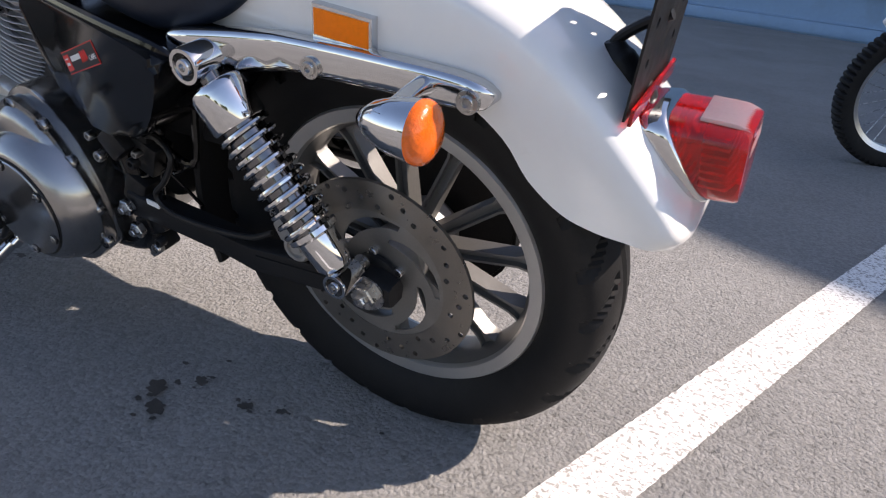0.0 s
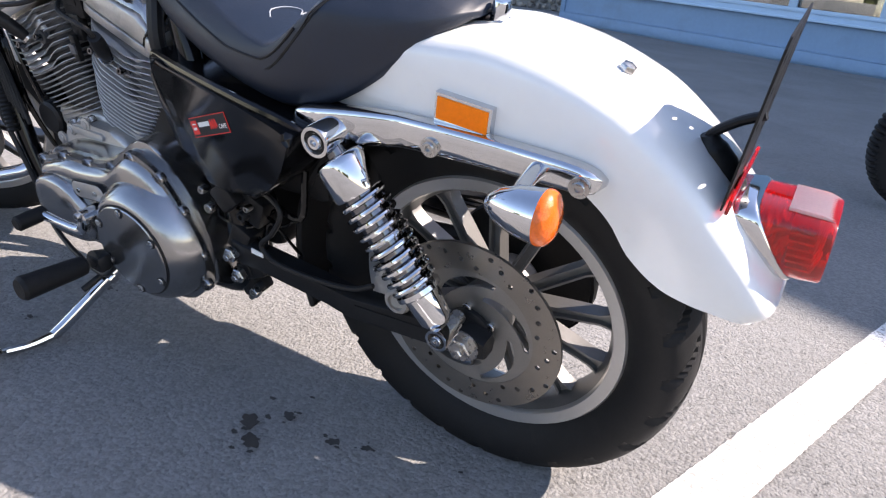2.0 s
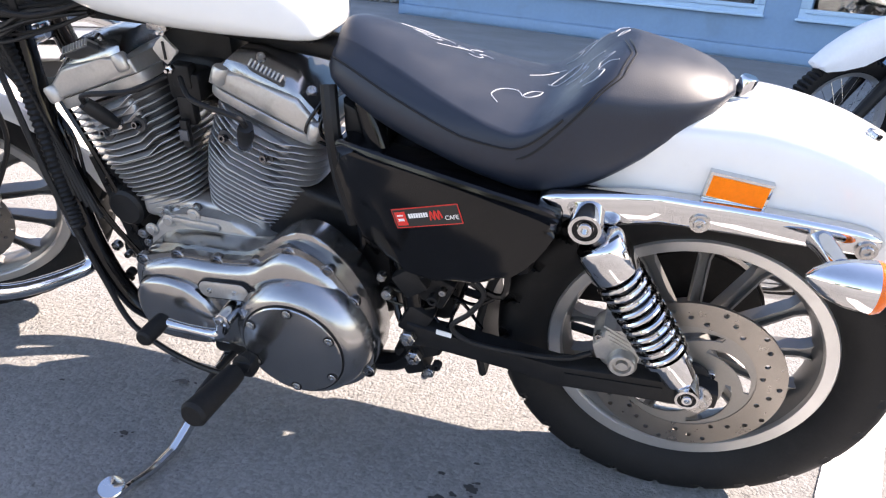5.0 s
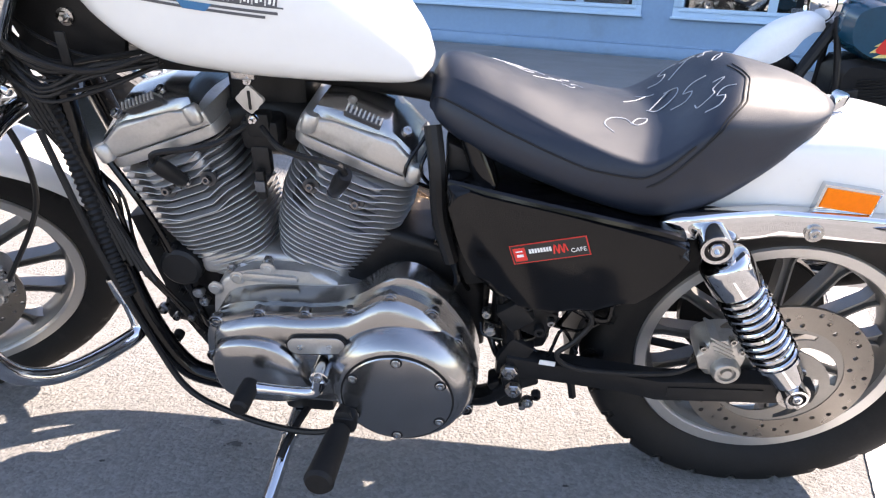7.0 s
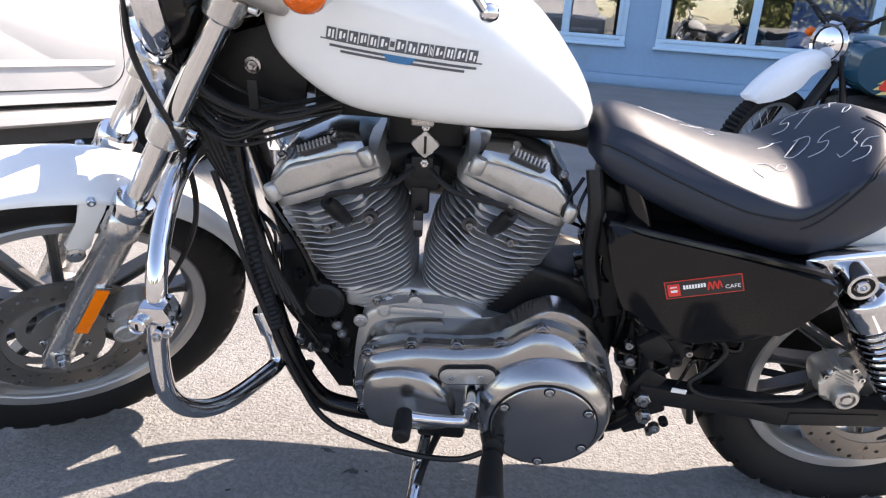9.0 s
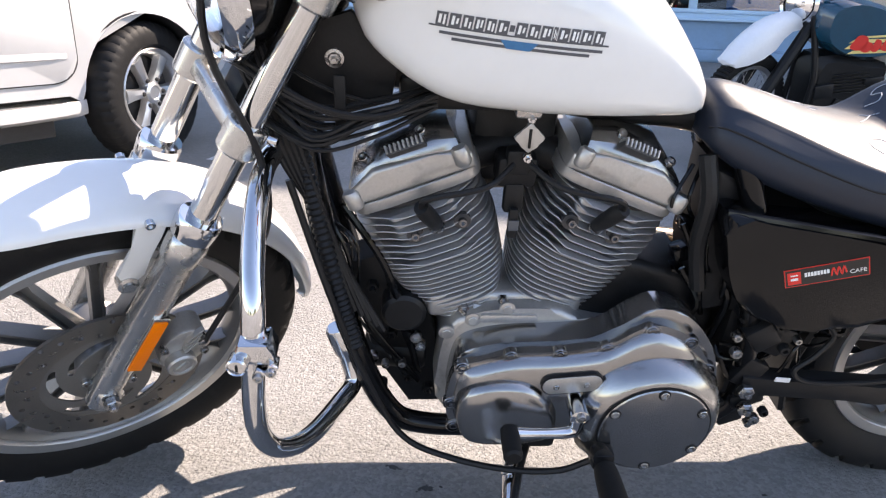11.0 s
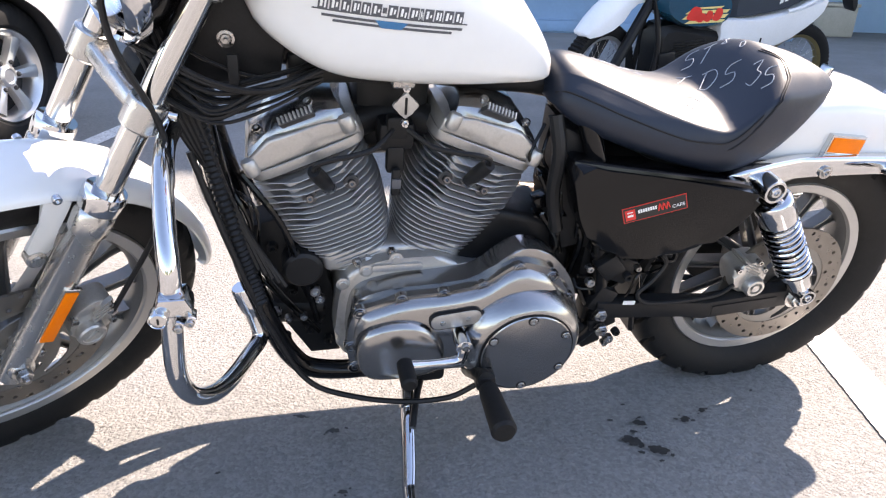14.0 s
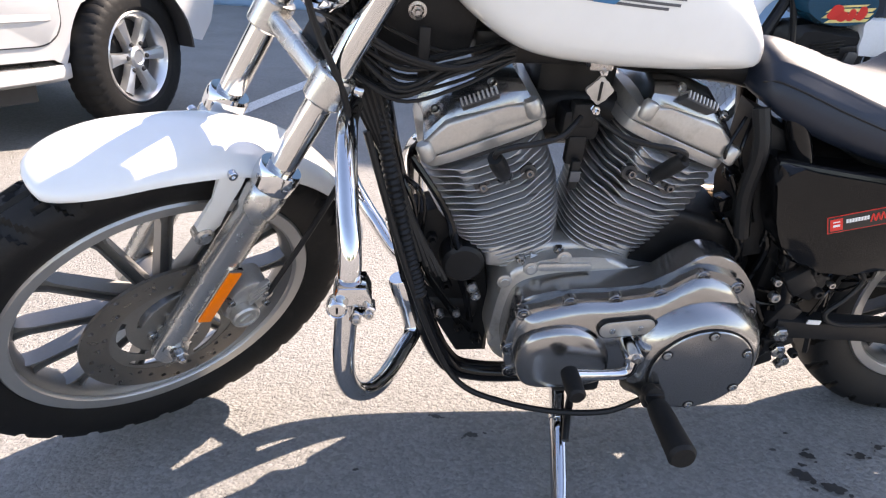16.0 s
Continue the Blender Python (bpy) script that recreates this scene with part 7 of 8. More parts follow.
    for x, z in ((-0.920, 0.395), (-0.847, 0.417), (-0.772, 0.421), (-0.700, 0.431), (-0.637, 0.467), (-0.572, 0.444), (-0.533, 0.390), (-0.508, 0.310), (-0.512, 0.245), (-0.935, 0.320), (-0.928, 0.268)):
        bm = bmesh.new()
        lathe(bm, [(0.0128, 0.0), (0.0125, 0.011), (0.0115, 0.0125), (0.0105, 0.0125), (0.0100, 0.006)], axis((x, -0.150, z), LEFT), 18)
        lug = part("screw_lug", bm, POLISHED, prim)
        # black ring paints the recess shade between lug and screw
        bm = bmesh.new()
        lathe(bm, [(0.0070, 0.0), (0.0070, 0.0085), (0.0104, 0.0085), (0.0104, 0.0)], axis((x, -0.150, z), LEFT), 18)
        part("recess_shade_ring", bm, BLACK_SATIN, lug)
        bm = bmesh.new()
        lathe(bm, [(0.0075, 0.0), (0.0075, 0.0115), (0.0066, 0.0125), (0.0040, 0.0125), (0.0040, 0.008)], axis((x, -0.150, z), LEFT), 16)
        part("cover_screw", bm, DARK_CHROME, prim)
    # shift lever
    bm = bmesh.new()
    lathe(bm, [(0.015, -0.03), (0.015, 0.024), (0.011, 0.026)], axis((-0.742, -0.195, 0.345), LEFT), 20)
    tube(bm, [(-0.742, -0.214, 0.342), (-0.752, -0.219, 0.318), (-0.80, -0.226, 0.322), (-0.850, -0.232, 0.330)], [0.012, 0.010, 0.008, 0.010], 12, 5)
    lever = part("shift_lever", bm, CHROME, eng, "chrome gear shift lever")
    bm = bmesh.new()
    bolt(bm, (-0.742, -0.221, 0.352), LEFT, 0.007, 0.007)
    part("clamp_screw", bm, STEEL, lever)
    bm = bmesh.new()
    lathe(bm, [(0.010, -0.004), (0.0140, 0.0), (0.0150, 0.025), (0.0145, 0.052), (0.011, 0.056)], axis((-0.850, -0.226, 0.330), (-0.02, -1, 0.02)), 18)
    part("toe_peg", bm, RUBBER, lever, "black rubber toe peg")
    # foot peg
    bm = bmesh.new()
    tube(bm, [(-0.700, -0.15, 0.225), (-0.702, -0.20, 0.262), (-0.702, -0.245, 0.285)], [0.020, 0.018, 0.016], 12, 4)
    box(bm, (0.036, 0.03, 0.034), Matrix.Translation((-0.700, -0.232, 0.274)), 0.008)
    fp = part("foot_peg", bm, BLACK_SATIN, eng, "folding foot peg")
    bm = bmesh.new()
    lathe(bm, [(0.012, 0.0), (0.017, 0.004), (0.019, 0.02), (0.0215, 0.095), (0.0225, 0.113), (0.018, 0.119)], axis((-0.703, -0.258, 0.281), (-0.05, -1.0, 0.14)), 20)
    part("peg_rubber", bm, RUBBER, fp, "black rubber peg sleeve")
    # side stand
    bm = bmesh.new()
    tube(bm, [(-0.806, -0.03, 0.210), (-0.817, -0.12, 0.165), (-0.826, -0.18, 0.137), (-0.837, -0.262, 0.096), (-0.843, -0.298, 0.080)], [0.016, 0.0155, 0.0155, 0.0150, 0.0140], 12, 5, squash=0.8)
    tube(bm, [(-0.843, -0.294, 0.081), (-0.849, -0.345, 0.086), (-0.856, -0.392, 0.101), (-0.853, -0.425, 0.118)], [0.0135, 0.0120, 0.0110, 0.0105], 10, 4, squash=0.7)
    st = part("side_stand", bm, CHROME, MOTO, "chrome side stand, down on the asphalt")
    bm = bmesh.new()
    lathe(bm, [(0.004, -0.010), (0.0170, -0.009), (0.0205, -0.003), (0.0210, 0.001), (0.0195, 0.003), (0.004, 0.004)], axis((-0.860, -0.424, 0.133), (0.10, -0.10, 0.99)), 24)
    part("stand_foot", bm, CHROME, st)
    bm = bmesh.new()
    lathe(bm, [(0.012, -0.008), (0.0165, -0.007), (0.0165, 0.007), (0.012, 0.008)], axis((-0.8225, -0.158, 0.1475), (-0.009, -0.06, -0.028)), 20)
    part("collar", bm, CHROME, st)
    bm = bmesh.new()
    box(bm, (0.09, 0.06, 0.05), Matrix.Translation((-0.79, -0.105, 0.205)), 0.01)
    part("stand_bracket", bm, BLACK_SATIN, eng)
    bm = bmesh.new()
    tube(bm, [(-0.79, -0.12, 0.19), (-0.81, -0.17, 0.172), (-0.825, -0.22, 0.152)], 0.007, 8, 3)
    part("stand_spring", bm, BLACK_SATIN, st)

    # cylinders
    def cylinder(base, lean, name):
        d = Vector((math.sin(radians(lean)), 0, math.cos(radians(lean))))
        ux = Vector((math.cos(radians(lean)), 0, -math.sin(radians(lean))))
        m = Matrix(((ux.x, 0, d.x, base[0]), (0, 1, 0, 0), (ux.z, 0, d.z, base[1]), (0, 0, 0, 1)))
        out = 1 if lean > 0 else -1     # toward the open side of the V
        cyl = thing(name, "finned air-cooled cylinder", "")
        cyl.parent = eng

        def plan(a0, a1, b, s, e=3.2, n=44, dip=0.0):
            ring = []
            for k in range(n):
                t = 2 * math.pi * k / n
                c, sn = math.cos(t), math.sin(t)
                u = math.copysign(abs(c) ** (2 / e), c)
                v = math.copysign(abs(sn) ** (2 / e), sn)
                x = u * (a1 if u > 0 else a0)
                y = v * b
                ring.append(m @ Vector((x, y, s + dip * (1.0 - min(1.0, max(0.0, (abs(x - 0.008 * out) - 0.034) / 0.030)) if y < -0.02 else 0.0))))
            return ring

        # barrel coloured darker than its fins, to paint the shade in the gaps
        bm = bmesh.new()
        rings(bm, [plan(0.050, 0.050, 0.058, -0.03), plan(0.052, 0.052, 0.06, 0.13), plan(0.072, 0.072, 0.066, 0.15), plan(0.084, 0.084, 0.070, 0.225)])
        part("barrel", bm, SHADE_METAL, cyl)
        nb, nh = 13, 8
        for i in range(nb + nh):
            head = i >= nb
            if not head:
                t = i / (nb - 1)
                s = 0.004 + 0.0098 * i
                b = 0.074 + 0.008 * t
                dip = -0.004 * t
            else:
                j = i - nb
                t = j / (nh - 1)
                s = 0.1325 + 0.0128 * j
                b = 0.084 + 0.002 * t
                dip = -0.012
            wide = float(np.interp(s, [0, 0.02, 0.075, 0.13, 0.18, 0.225], [0.066, 0.077, 0.100, 0.114, 0.118, 0.111]))
            narrow = float(np.interp(s, [0, 0.065, 0.13, 0.2, 0.23], [0.053, 0.077, 0.088, 0.085, 0.084]))
            a0, a1 = (narrow, wide) if out > 0 else (wide, narrow)
            th = 0.0012
            bm = bmesh.new()
            rings(bm, [plan(a0 - 0.001, a1 - 0.001, b - 0.001, s - th, dip=dip), plan(a0, a1, b, s - th * 0.4, dip=dip), plan(a0, a1, b, s + th * 0.4, dip=dip), plan(a0 - 0.001, a1 - 0.001, b - 0.001, s + th, dip=dip)])
            part("fin", bm, FIN_METAL, cyl, sharp=60)
        # smooth boss on the head's flank with head bolts and the plug cap
        bm = bmesh.new()
        box(bm, (0.105, 0.034, 0.046), m @ Matrix.Translation((0.008 * out, -0.0595, 0.196)), 0.010, 3)
        part("head_boss", bm, FIN_METAL, cyl)
        for bx, bz in ((0.1475, 0.587), (0.0795, 0.612)):
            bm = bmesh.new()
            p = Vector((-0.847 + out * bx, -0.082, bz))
            # the washer's dark colour paints the shade of a bolt well
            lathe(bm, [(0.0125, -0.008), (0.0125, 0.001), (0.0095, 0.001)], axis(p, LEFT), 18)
            cup = part("bolt_well", bm, SHADE_METAL, cyl)
            bm = bmesh.new()
            bolt(bm, p, Vector((0, -1, 0.25)), 0.0065, 0.013)
            part("head_bolt", bm, DARK_CHROME, cup)
        bm = bmesh.new()
        p = Vector((-0.847 + out * 0.116, -0.088, 0.607))
        q = Vector((-0.847 + out * 0.142, -0.118, 0.655))
        tube(bm, [p, p.lerp(q, 0.35), p.lerp(q, 0.7), q], [0.0095, 0.0125, 0.0130, 0.0110], 12, 3)
        cap = part("plug_cap", bm, BLACK_PLASTIC, cyl, "black spark plug cap")
        bm = bmesh.new()
        lathe(bm, [(0.0125, -0.003), (0.0125, 0.002), (0.0085, 0.003)], axis(p, p - q), 14)
        part("plug_hex", bm, STEEL, cap)
        bm = bmesh.new()
        run = [Vector((-0.847 + sx * out, y, z)) for sx, y, z in ((0.138, -0.124, 0.668), (0.118, -0.126, 0.676), (0.080, -0.120, 0.680), (0.045, -0.108, 0.686))]
        tube(bm, [q, *run, Vector((-0.847 + 0.012 * out, -0.075, 0.700))], 0.0045, 8, 6)
        part("plug_lead", bm, BLACK_PLASTIC, cap)
        # rocker box: lower casting, upper casting with a cut outer corner, bright lid and its comb of ribs
        bm = bmesh.new()
        a0, a1 = (0.092, 0.104) if out > 0 else (0.104, 0.092)
        rings(bm, [plan(a0, a1, 0.079, 0.231, 6), plan(a0, a1, 0.081, 0.234, 6), plan(a0, a1, 0.081, 0.2475, 6), plan(a0 - 0.001, a1 - 0.001, 0.080, 0.2485, 6)])
        part("rocker_box", bm, CAST_SILVER, cyl, "cast silver rocker box")
        flank = m @ Matrix(((out, 0, 0, 0), (0, 0, -1, 0), (0, 1, 0, 0), (0, 0, 0, 1)))
        bm = bmesh.new()
        prism(bm, [(-0.090, 0.2490), (0.101, 0.2490), (0.102, 0.262), (0.093, 0.275), (0.050, 0.2945), (0.036, 0.2955), (-0.040, 0.287), (-0.074, 0.281), (-0.090, 0.272)], flank @ Matrix.Translation((0, 0, -0.079)), 0.1595, 0.007, 3)
        part("rocker_cover", bm, CAST_SILVER, cyl, "brushed cast rocker cover", sharp=40)
        bm = bmesh.new()
        lid = [(-0.084, 0.272), (0.096, 0.272), (0.090, 0.284), (0.055, 0.300), (0.030, 0.309), (-0.044, 0.305), (-0.076, 0.296)]
        rings(bm, [[flank @ Vector((u * f, 0.265 + (v - 0.265) * g, -y)) for u, v in lid] for y, f, g in ((-0.0745, 1.0, 0.55), (-0.066, 0.97, 0.95), (-0.045, 0.93, 1.30), (-0.02, 0.9, 1.40), (0.02, 0.9, 1.40), (0.066, 0.97, 0.95), (0.0745, 1.0, 0.55))])
        part("rocker_lid", bm, POLISHED, cyl, "polished rocker lid", sharp=30)
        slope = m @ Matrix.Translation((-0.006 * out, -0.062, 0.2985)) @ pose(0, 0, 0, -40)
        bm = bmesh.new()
        # bed coloured dark as the shade between the ribs
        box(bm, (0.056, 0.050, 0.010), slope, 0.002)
        part("rib_bed", bm, SHADE_METAL, cyl)
        for k in range(9):
            bm = bmesh.new()
            box(bm, (0.0030, 0.056, 0.012), slope @ Matrix.Translation((-0.0256 + 0.0064 * k, 0, 0.003)), 0.0008, 1)
            part("rib", bm, CAST_SILVER, cyl)
        for u, v in ((-0.074, 0.272), (0.092, 0.262)):
            bm = bmesh.new()
            lathe(bm, [(0.010, -0.014), (0.0125, -0.010), (0.0125, 0.010), (0.010, 0.014)], flank @ Matrix.Translation((u, v, 0.0785)) @ pose(0, 0, 0, 90), 14)
            part("side_lug", bm, CAST_SILVER, cyl)
        for u in (0.060, -0.030):
            bm = bmesh.new()
            bolt(bm, flank @ Vector((u, 0.3135 if u < 0 else 0.304, 0.048)), m.to_3x3() @ Vector((0, -0.6, 0.8)), 0.0075, 0.006)
            part("lid_bolt", bm, STEEL, cyl)

    cylinder((-0.900, 0.435), -22, "front_cylinder")
    cylinder((-0.795, 0.435), 22, "rear_cylinder")
    # base between the cylinders, lifter block and bolts
    bm = bmesh.new()
    box(bm, (0.25, 0.14, 0.05), Matrix.Translation((-0.848, 0, 0.445)), 0.012, 3)
    part("cylinder_base", bm, CAST_SILVER, eng)
    for x, z in ((-0.915, 0.445), (-0.853, 0.462), (-0.79, 0.445)):
        bm = bmesh.new()
        hex_nut(bm, (x, -0.072, z), LEFT, 0.009, 0.010)
        part("base_nut", bm, STEEL, eng)
    bm = bmesh.new()
    tube(bm, [(-0.90, -0.072, 0.446), (-0.86, -0.075, 0.440), (-0.81, -0.072, 0.440)], 0.010, 10, 4)
    part("case_rib", bm, CAST_SILVER, eng)
    # intake and bracket in the V, with a small square tag
    bm = bmesh.new()
    tube(bm, [(-0.93, 0.0, 0.675), (-0.848, 0.02, 0.69), (-0.765, 0.0, 0.675)], 0.028, 14, 4)
    box(bm, (0.06, 0.05, 0.05), Matrix.Translation((-0.848, -0.03, 0.675)), 0.01)
    part("intake_manifold", bm, BLACK_SATIN, eng)
    bm = bmesh.new()
    box(bm, (0.030, 0.02, 0.05), Matrix.Translation((-0.85, -0.048, 0.635)), 0.006)
    box(bm, (0.014, 0.012, 0.05), Matrix.Translation((-0.85, -0.066, 0.60)), 0.003)
    box(bm, (0.036, 0.025, 0.040), Matrix.Translation((-0.848, -0.046, 0.693)), 0.006)
    part("coil_bracket", bm, BLACK_PLASTIC, eng)
    bm = bmesh.new()
    box(bm, (0.016, 0.004, 0.018), Matrix.Translation((-0.85, -0.074, 0.600)), 0.001)
    part("square_tag", bm, BADGE_GREY, eng)
    # diamond-shaped switch plate hanging below the tank
    bm = bmesh.new()
    dm = Matrix.Translation((-0.843, -0.082, 0.746)) @ side(0)
    prism(bm, smooth_outline([(-0.021, 0), (-0.009, 0.012), (0.0, 0.022), (0.009, 0.012), (0.021, 0), (0.009, -0.012), (0.0, -0.022), (-0.009, -0.012)], 3), dm, 0.006, 0.002)
    dia = part("diamond_plate", bm, CAST_SILVER, eng, "diamond-shaped silver switch plate")
    bm = bmesh.new()
    box(bm, (0.004, 0.004, 0.028), Matrix.Translation((-0.843, -0.088, 0.746)), 0.001)
    part("slot_bar", bm, BLACK_SATIN, dia)
    for dz in (-0.030, 0.028):
        bm = bmesh.new()
        hex_nut(bm, (-0.843, -0.080, 0.746 + dz), LEFT, 0.007, 0.008)
        part("nut", bm, CHROME, dia)
    bm = bmesh.new()
    box(bm, (0.035, 0.03, 0.025), Matrix.Translation((-0.848, -0.075, 0.787)), 0.004)
    part("plate_bracket", bm, STEEL, dia)
    # exhaust on the right
    for z0, pts in ((0, [(-1.02, 0.05, 0.60), (-1.08, 0.10, 0.55), (-1.06, 0.17, 0.38), (-0.95, 0.19, 0.30), (-0.60, 0.19, 0.30), (-0.42, 0.19, 0.325), (-0.30, 0.19, 0.335)]), (1, [(-0.66, 0.05, 0.56), (-0.62, 0.12, 0.49), (-0.585, 0.16, 0.445), (-0.48, 0.19, 0.41), (-0.30, 0.19, 0.405)])):
        bm = bmesh.new()
        tube(bm, pts, 0.024, 16, 6)
        part("exhaust_pipe", bm, COPPER if z0 else CHROME, MOTO, "heat-tinted chrome exhaust pipe")
        bm = bmesh.new()
        z = 0.335 if not z0 else 0.405
        tube(bm, [(-0.32, 0.19, z), (-0.28, 0.19, z), (0.10, 0.19, z + 0.01), (0.30, 0.19, z + 0.03)], [0.026, 0.042, 0.044, 0.040], 20, 4)
        part("muffler", bm, CHROME, MOTO, "chrome muffler")
    bm = bmesh.new()
    box(bm, (0.17, 0.09, 0.16), Matrix.Translation((-0.86, 0.14, 0.64)), 0.03, 3)
    part("air_cleaner", bm, BLACK_SATIN, eng)
    bm = bmesh.new()
    box(bm, (0.42, 0.06, 0.16), Matrix.Translation((-0.72, 0.12, 0.31)), 0.04, 3)
    part("cam_cover", bm, POLISHED, eng)
    bm = bmesh.new()
    prism(bm, [(-0.76, 0.40), (-0.75, 0.50), (-0.66, 0.53), (-0.55, 0.50), (-0.49, 0.42), (-0.49, 0.30), (-0.6, 0.25)], side(0.07), 0.13, 0.015, 3)
    part("gearbox", bm, BLACK_SATIN, eng, "black gearbox casting")
    bm = bmesh.new()
    box(bm, (0.13, 0.10, 0.14), Matrix.Translation((-0.848, 0.05, 0.70)), 0.02)
    part("carburettor", bm, BLACK_SATIN, eng)
    # starter, oil filter and dark clutter in front of and behind the case
    bm = bmesh.new()
    lathe(bm, [(0.030, -0.05), (0.036, -0.04), (0.036, 0.05), (0.03, 0.055)], axis((-1.01, -0.02, 0.43), LEFT), 24)
    part("horn_body", bm, BLACK_PLASTIC, eng)
    bm = bmesh.new()
    lathe(bm, [(0.034, -0.05), (0.038, -0.045), (0.038, 0.05), (0.03, 0.058)], axis((-1.02, 0.0, 0.30), (-1, 0, 0.1)), 24)
    part("oil_filter", bm, BLACK_SATIN, eng)
    rnd = random.Random(2)
    for k in range(9):
        bm = bmesh.new()
        x, z = rnd.uniform(-0.47, -0.40), rnd.uniform(0.22, 0.46)
        box(bm, (rnd.uniform(0.03, 0.06), 0.04, rnd.uniform(0.03, 0.06)), Matrix.Translation((x, -0.11 + rnd.uniform(-0.02, 0.02), z)) @ pose(0, 0, 0, 0, rnd.uniform(-40, 40)), 0.006)
        part("bracket", bm, BLACK_SATIN, eng)
    for x, z in ((-0.445, 0.325), (-0.435, 0.285)):
        bm = bmesh.new()
        hex_nut(bm, (x, -0.138, z), LEFT, 0.014, 0.012)
        part("pivot_bolt", bm, STEEL, eng)
    # wiring, hoses and small fasteners in the dark spaces round the engine
    rnd = random.Random(17)
    for k in range(7):
        x, z = rnd.uniform(-0.50, -0.36), rnd.uniform(0.34, 0.47)
        bm = bmesh.new()
        tube(bm, [(x, -0.10, z), (x + rnd.uniform(0.01, 0.05), -0.108 - rnd.uniform(0, 0.01), z + rnd.uniform(-0.04, 0.03)), (x + rnd.uniform(0.04, 0.09), -0.115, z + rnd.uniform(-0.05, 0.05)), (x + rnd.uniform(0.05, 0.12), -0.09, z + rnd.uniform(-0.06, 0.06))], rnd.choice((0.003, 0.004, 0.0055)), 7, 5)
        part("wire", bm, BLACK_GLOSS, eng)
    for k in range(12):
        x, z = rnd.uniform(-0.60, -0.50), rnd.uniform(0.50, 0.70)
        bm = bmesh.new()
        tube(bm, [(x, -0.06, z), (x + rnd.uniform(-0.03, 0.03), -0.085, z - rnd.uniform(0.03, 0.06)), (x + rnd.uniform(-0.02, 0.04), -0.07, z - rnd.uniform(0.08, 0.14))], rnd.choice((0.003, 0.0045, 0.006)), 7, 5)
        part("wire", bm, BLACK_GLOSS, eng)
    for k in range(16):
        front = k % 2
        x, z = (rnd.uniform(-1.09, -0.98), rnd.uniform(0.24, 0.50)) if front else (rnd.uniform(-0.49, -0.38), rnd.uniform(0.24, 0.46))
        bm = bmesh.new()
        bolt(bm, (x, -0.062 if front else -0.135, z), LEFT, rnd.uniform(0.006, 0.010), 0.009)
        part("bolt", bm, STEEL if k % 3 else BLACK_SATIN, eng)
    for k in range(8):
        x, z = rnd.uniform(-0.60, -0.54), rnd.uniform(0.46, 0.60)
        bm = bmesh.new()
        box(bm, (rnd.uniform(0.02, 0.05), 0.03, rnd.uniform(0.015, 0.035)), pose(x, -0.04, z, 0, rnd.uniform(-30, 30)), 0.004)
        part("connector", bm, BLACK_SATIN if k % 3 == 0 else BLACK_GLOSS, eng)
    for k in range(5):
        bm = bmesh.new()
        o, j = rnd.uniform(0, 0.06), rnd.uniform(-0.03, 0.03)
        tube(bm, [(-1.13 + o * 0.5, -0.05, 0.62 + j), (-1.10 + o, -0.068, 0.53 - j), (-1.07 + o + j, -0.066, 0.43), (-1.02 + o * 0.6 - j, -0.06, 0.30 + j)], rnd.choice((0.003, 0.0042, 0.006)), 7, 5)
        part("wire", bm, BLACK_GLOSS, eng)
    bm = bmesh.new()
    tube(bm, [(-0.585, -0.075, 0.72), (-0.575, -0.095, 0.66), (-0.57, -0.09, 0.58), (-0.55, -0.09, 0.50)], 0.013, 10, 4)
    part("breather_hose", bm, BLACK_PLASTIC, eng)


build_engine()


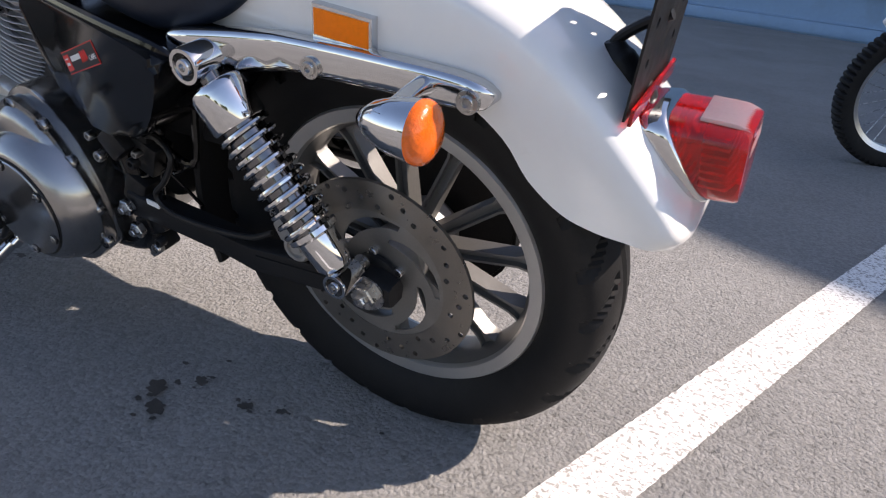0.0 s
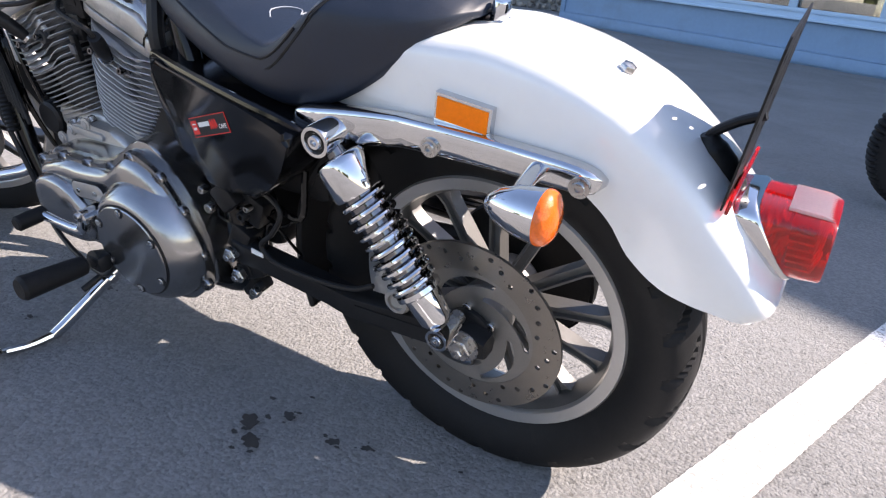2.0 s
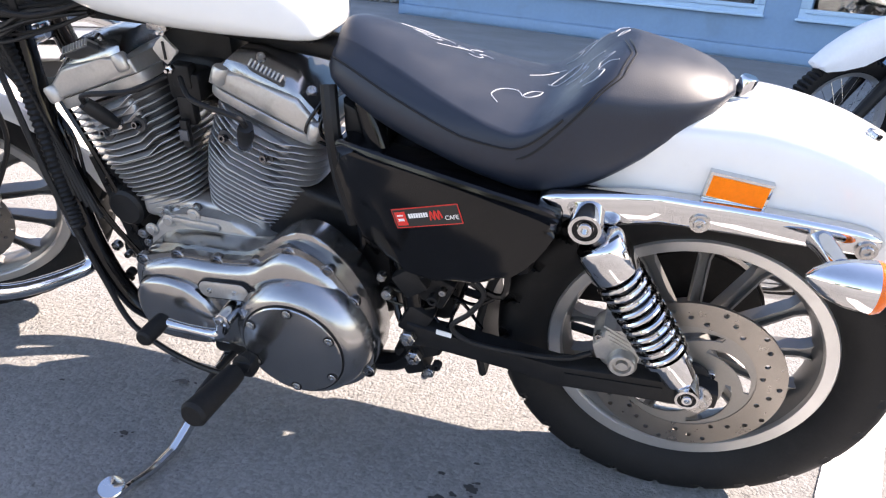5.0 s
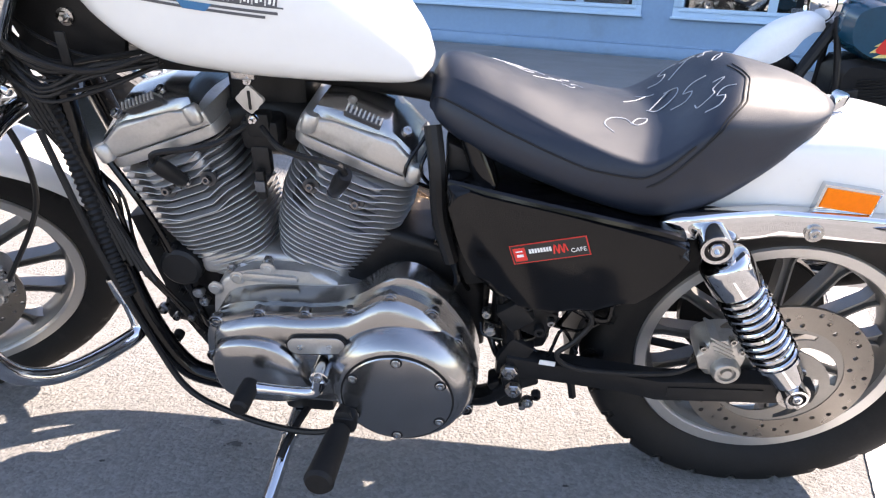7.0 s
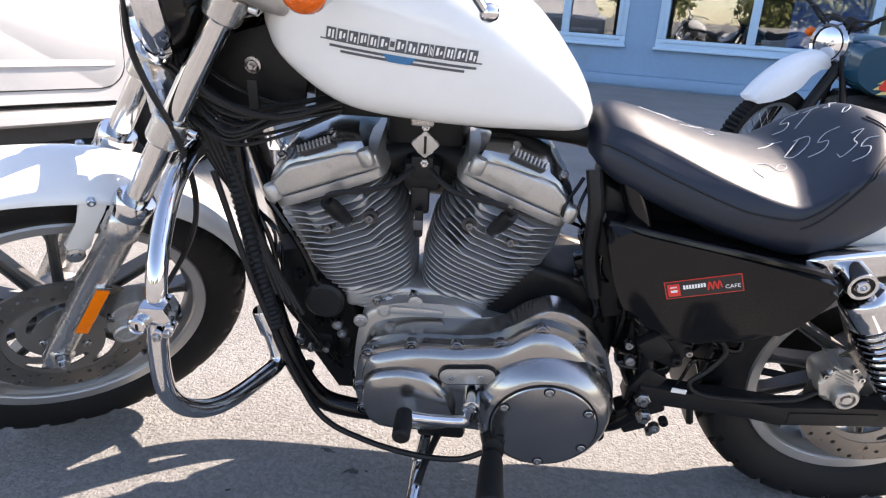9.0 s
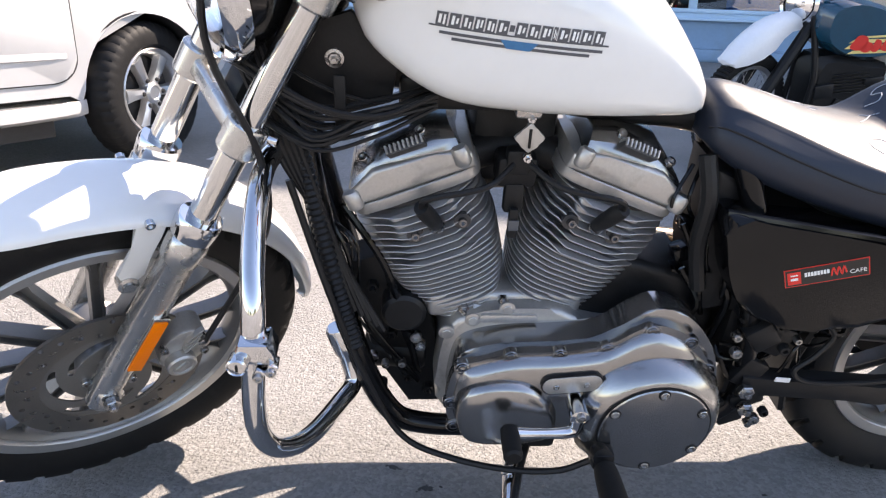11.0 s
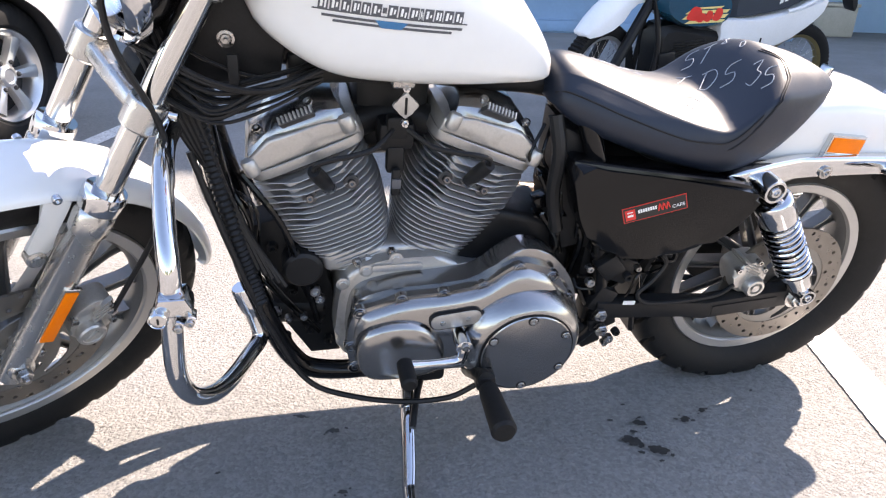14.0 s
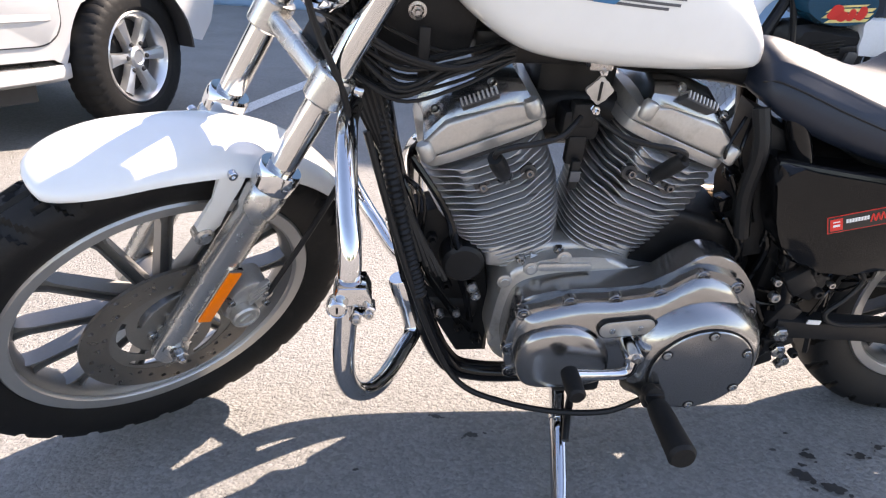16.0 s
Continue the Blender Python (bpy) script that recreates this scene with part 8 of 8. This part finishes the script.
# -- engine guard --
def build_guard():
    guard = thing("engine_guard", "chrome tubular engine guard with a clamp", "")
    guard.parent = MOTO
    for sgn in (-1, 1):
        bm = bmesh.new()
        y = sgn
        tube(bm, [(-1.165, y * 0.045, 0.722), (-1.192, y * 0.095, 0.714), (-1.197, y * 0.165, 0.697), (-1.196, y * 0.235, 0.653), (-1.193, y * 0.288, 0.590), (-1.203, y * 0.302, 0.45), (-1.195, y * 0.292, 0.385), (-1.172, y * 0.265, 0.345), (-1.145, y * 0.22, 0.322), (-1.112, y * 0.145, 0.308), (-1.092, y * 0.105, 0.314), (-1.100, y * 0.092, 0.353), (-1.115, y * 0.090, 0.410)], 0.0148, 20, 8)
        g = part("guard_loop", bm, CHROME, guard)
        bm = bmesh.new()
        lathe(bm, [(0.0150, -0.012), (0.0185, -0.010), (0.0185, 0.034), (0.0165, 0.038), (0.008, 0.038)], axis((-1.107, y * 0.091, 0.382), (-0.015, -y * 0.002, 0.057)), 24)
        part("guard_sleeve", bm, CHROME, g)
        bm = bmesh.new()
        c = Vector((-1.190, y * 0.300, 0.560))
        prism(bm, [(-0.017, 0.020), (0.017, 0.020), (0.024, 0.003), (0.024, -0.009), (-0.024, -0.009), (-0.024, 0.003)], Matrix.Translation(c + Vector((0, 0.018, 0))) @ side(0), 0.037, 0.003)
        cl = part("clamp", bm, CHROME, g)
        bm = bmesh.new()
        lathe(bm, [(0.0115, -0.012), (0.0130, -0.008), (0.0130, 0.008), (0.0112, 0.010), (0.0100, 0.008), (0.008, 0.0085)], axis(c + Vector((-0.019, y * 0.020, -0.005)), (0, y, 0)), 24)
        lock = part("lock_barrel", bm, CHROME, cl)
        bm = bmesh.new()
        box(bm, (0.0028, 0.002, 0.009), Matrix.Translation(c + Vector((-0.019, y * 0.0288, -0.005))))
        part("key_slot", bm, BLACK_SATIN, lock)
        for dx, dz in ((0.020, -0.014), (0.004, -0.022)):
            bm = bmesh.new()
            box(bm, (0.013, 0.022, 0.018), Matrix.Translation(c + Vector((dx, y * 0.014, dz))) @ pose(0, 0, 0, 0, 25), 0.003)
            lug = part("lug", bm, CHROME, cl)
            bm = bmesh.new()
            bolt(bm, c + Vector((dx, y * 0.0255, dz)), (0, y, 0), 0.0058, 0.005)
            part("lug_bolt", bm, STEEL, lug)
    bm = bmesh.new()
    box(bm, (0.03, 0.10, 0.045), Matrix.Translation((-1.162, 0, 0.722)), 0.006)
    part("guard_mount", bm, CHROME, guard)


build_guard()
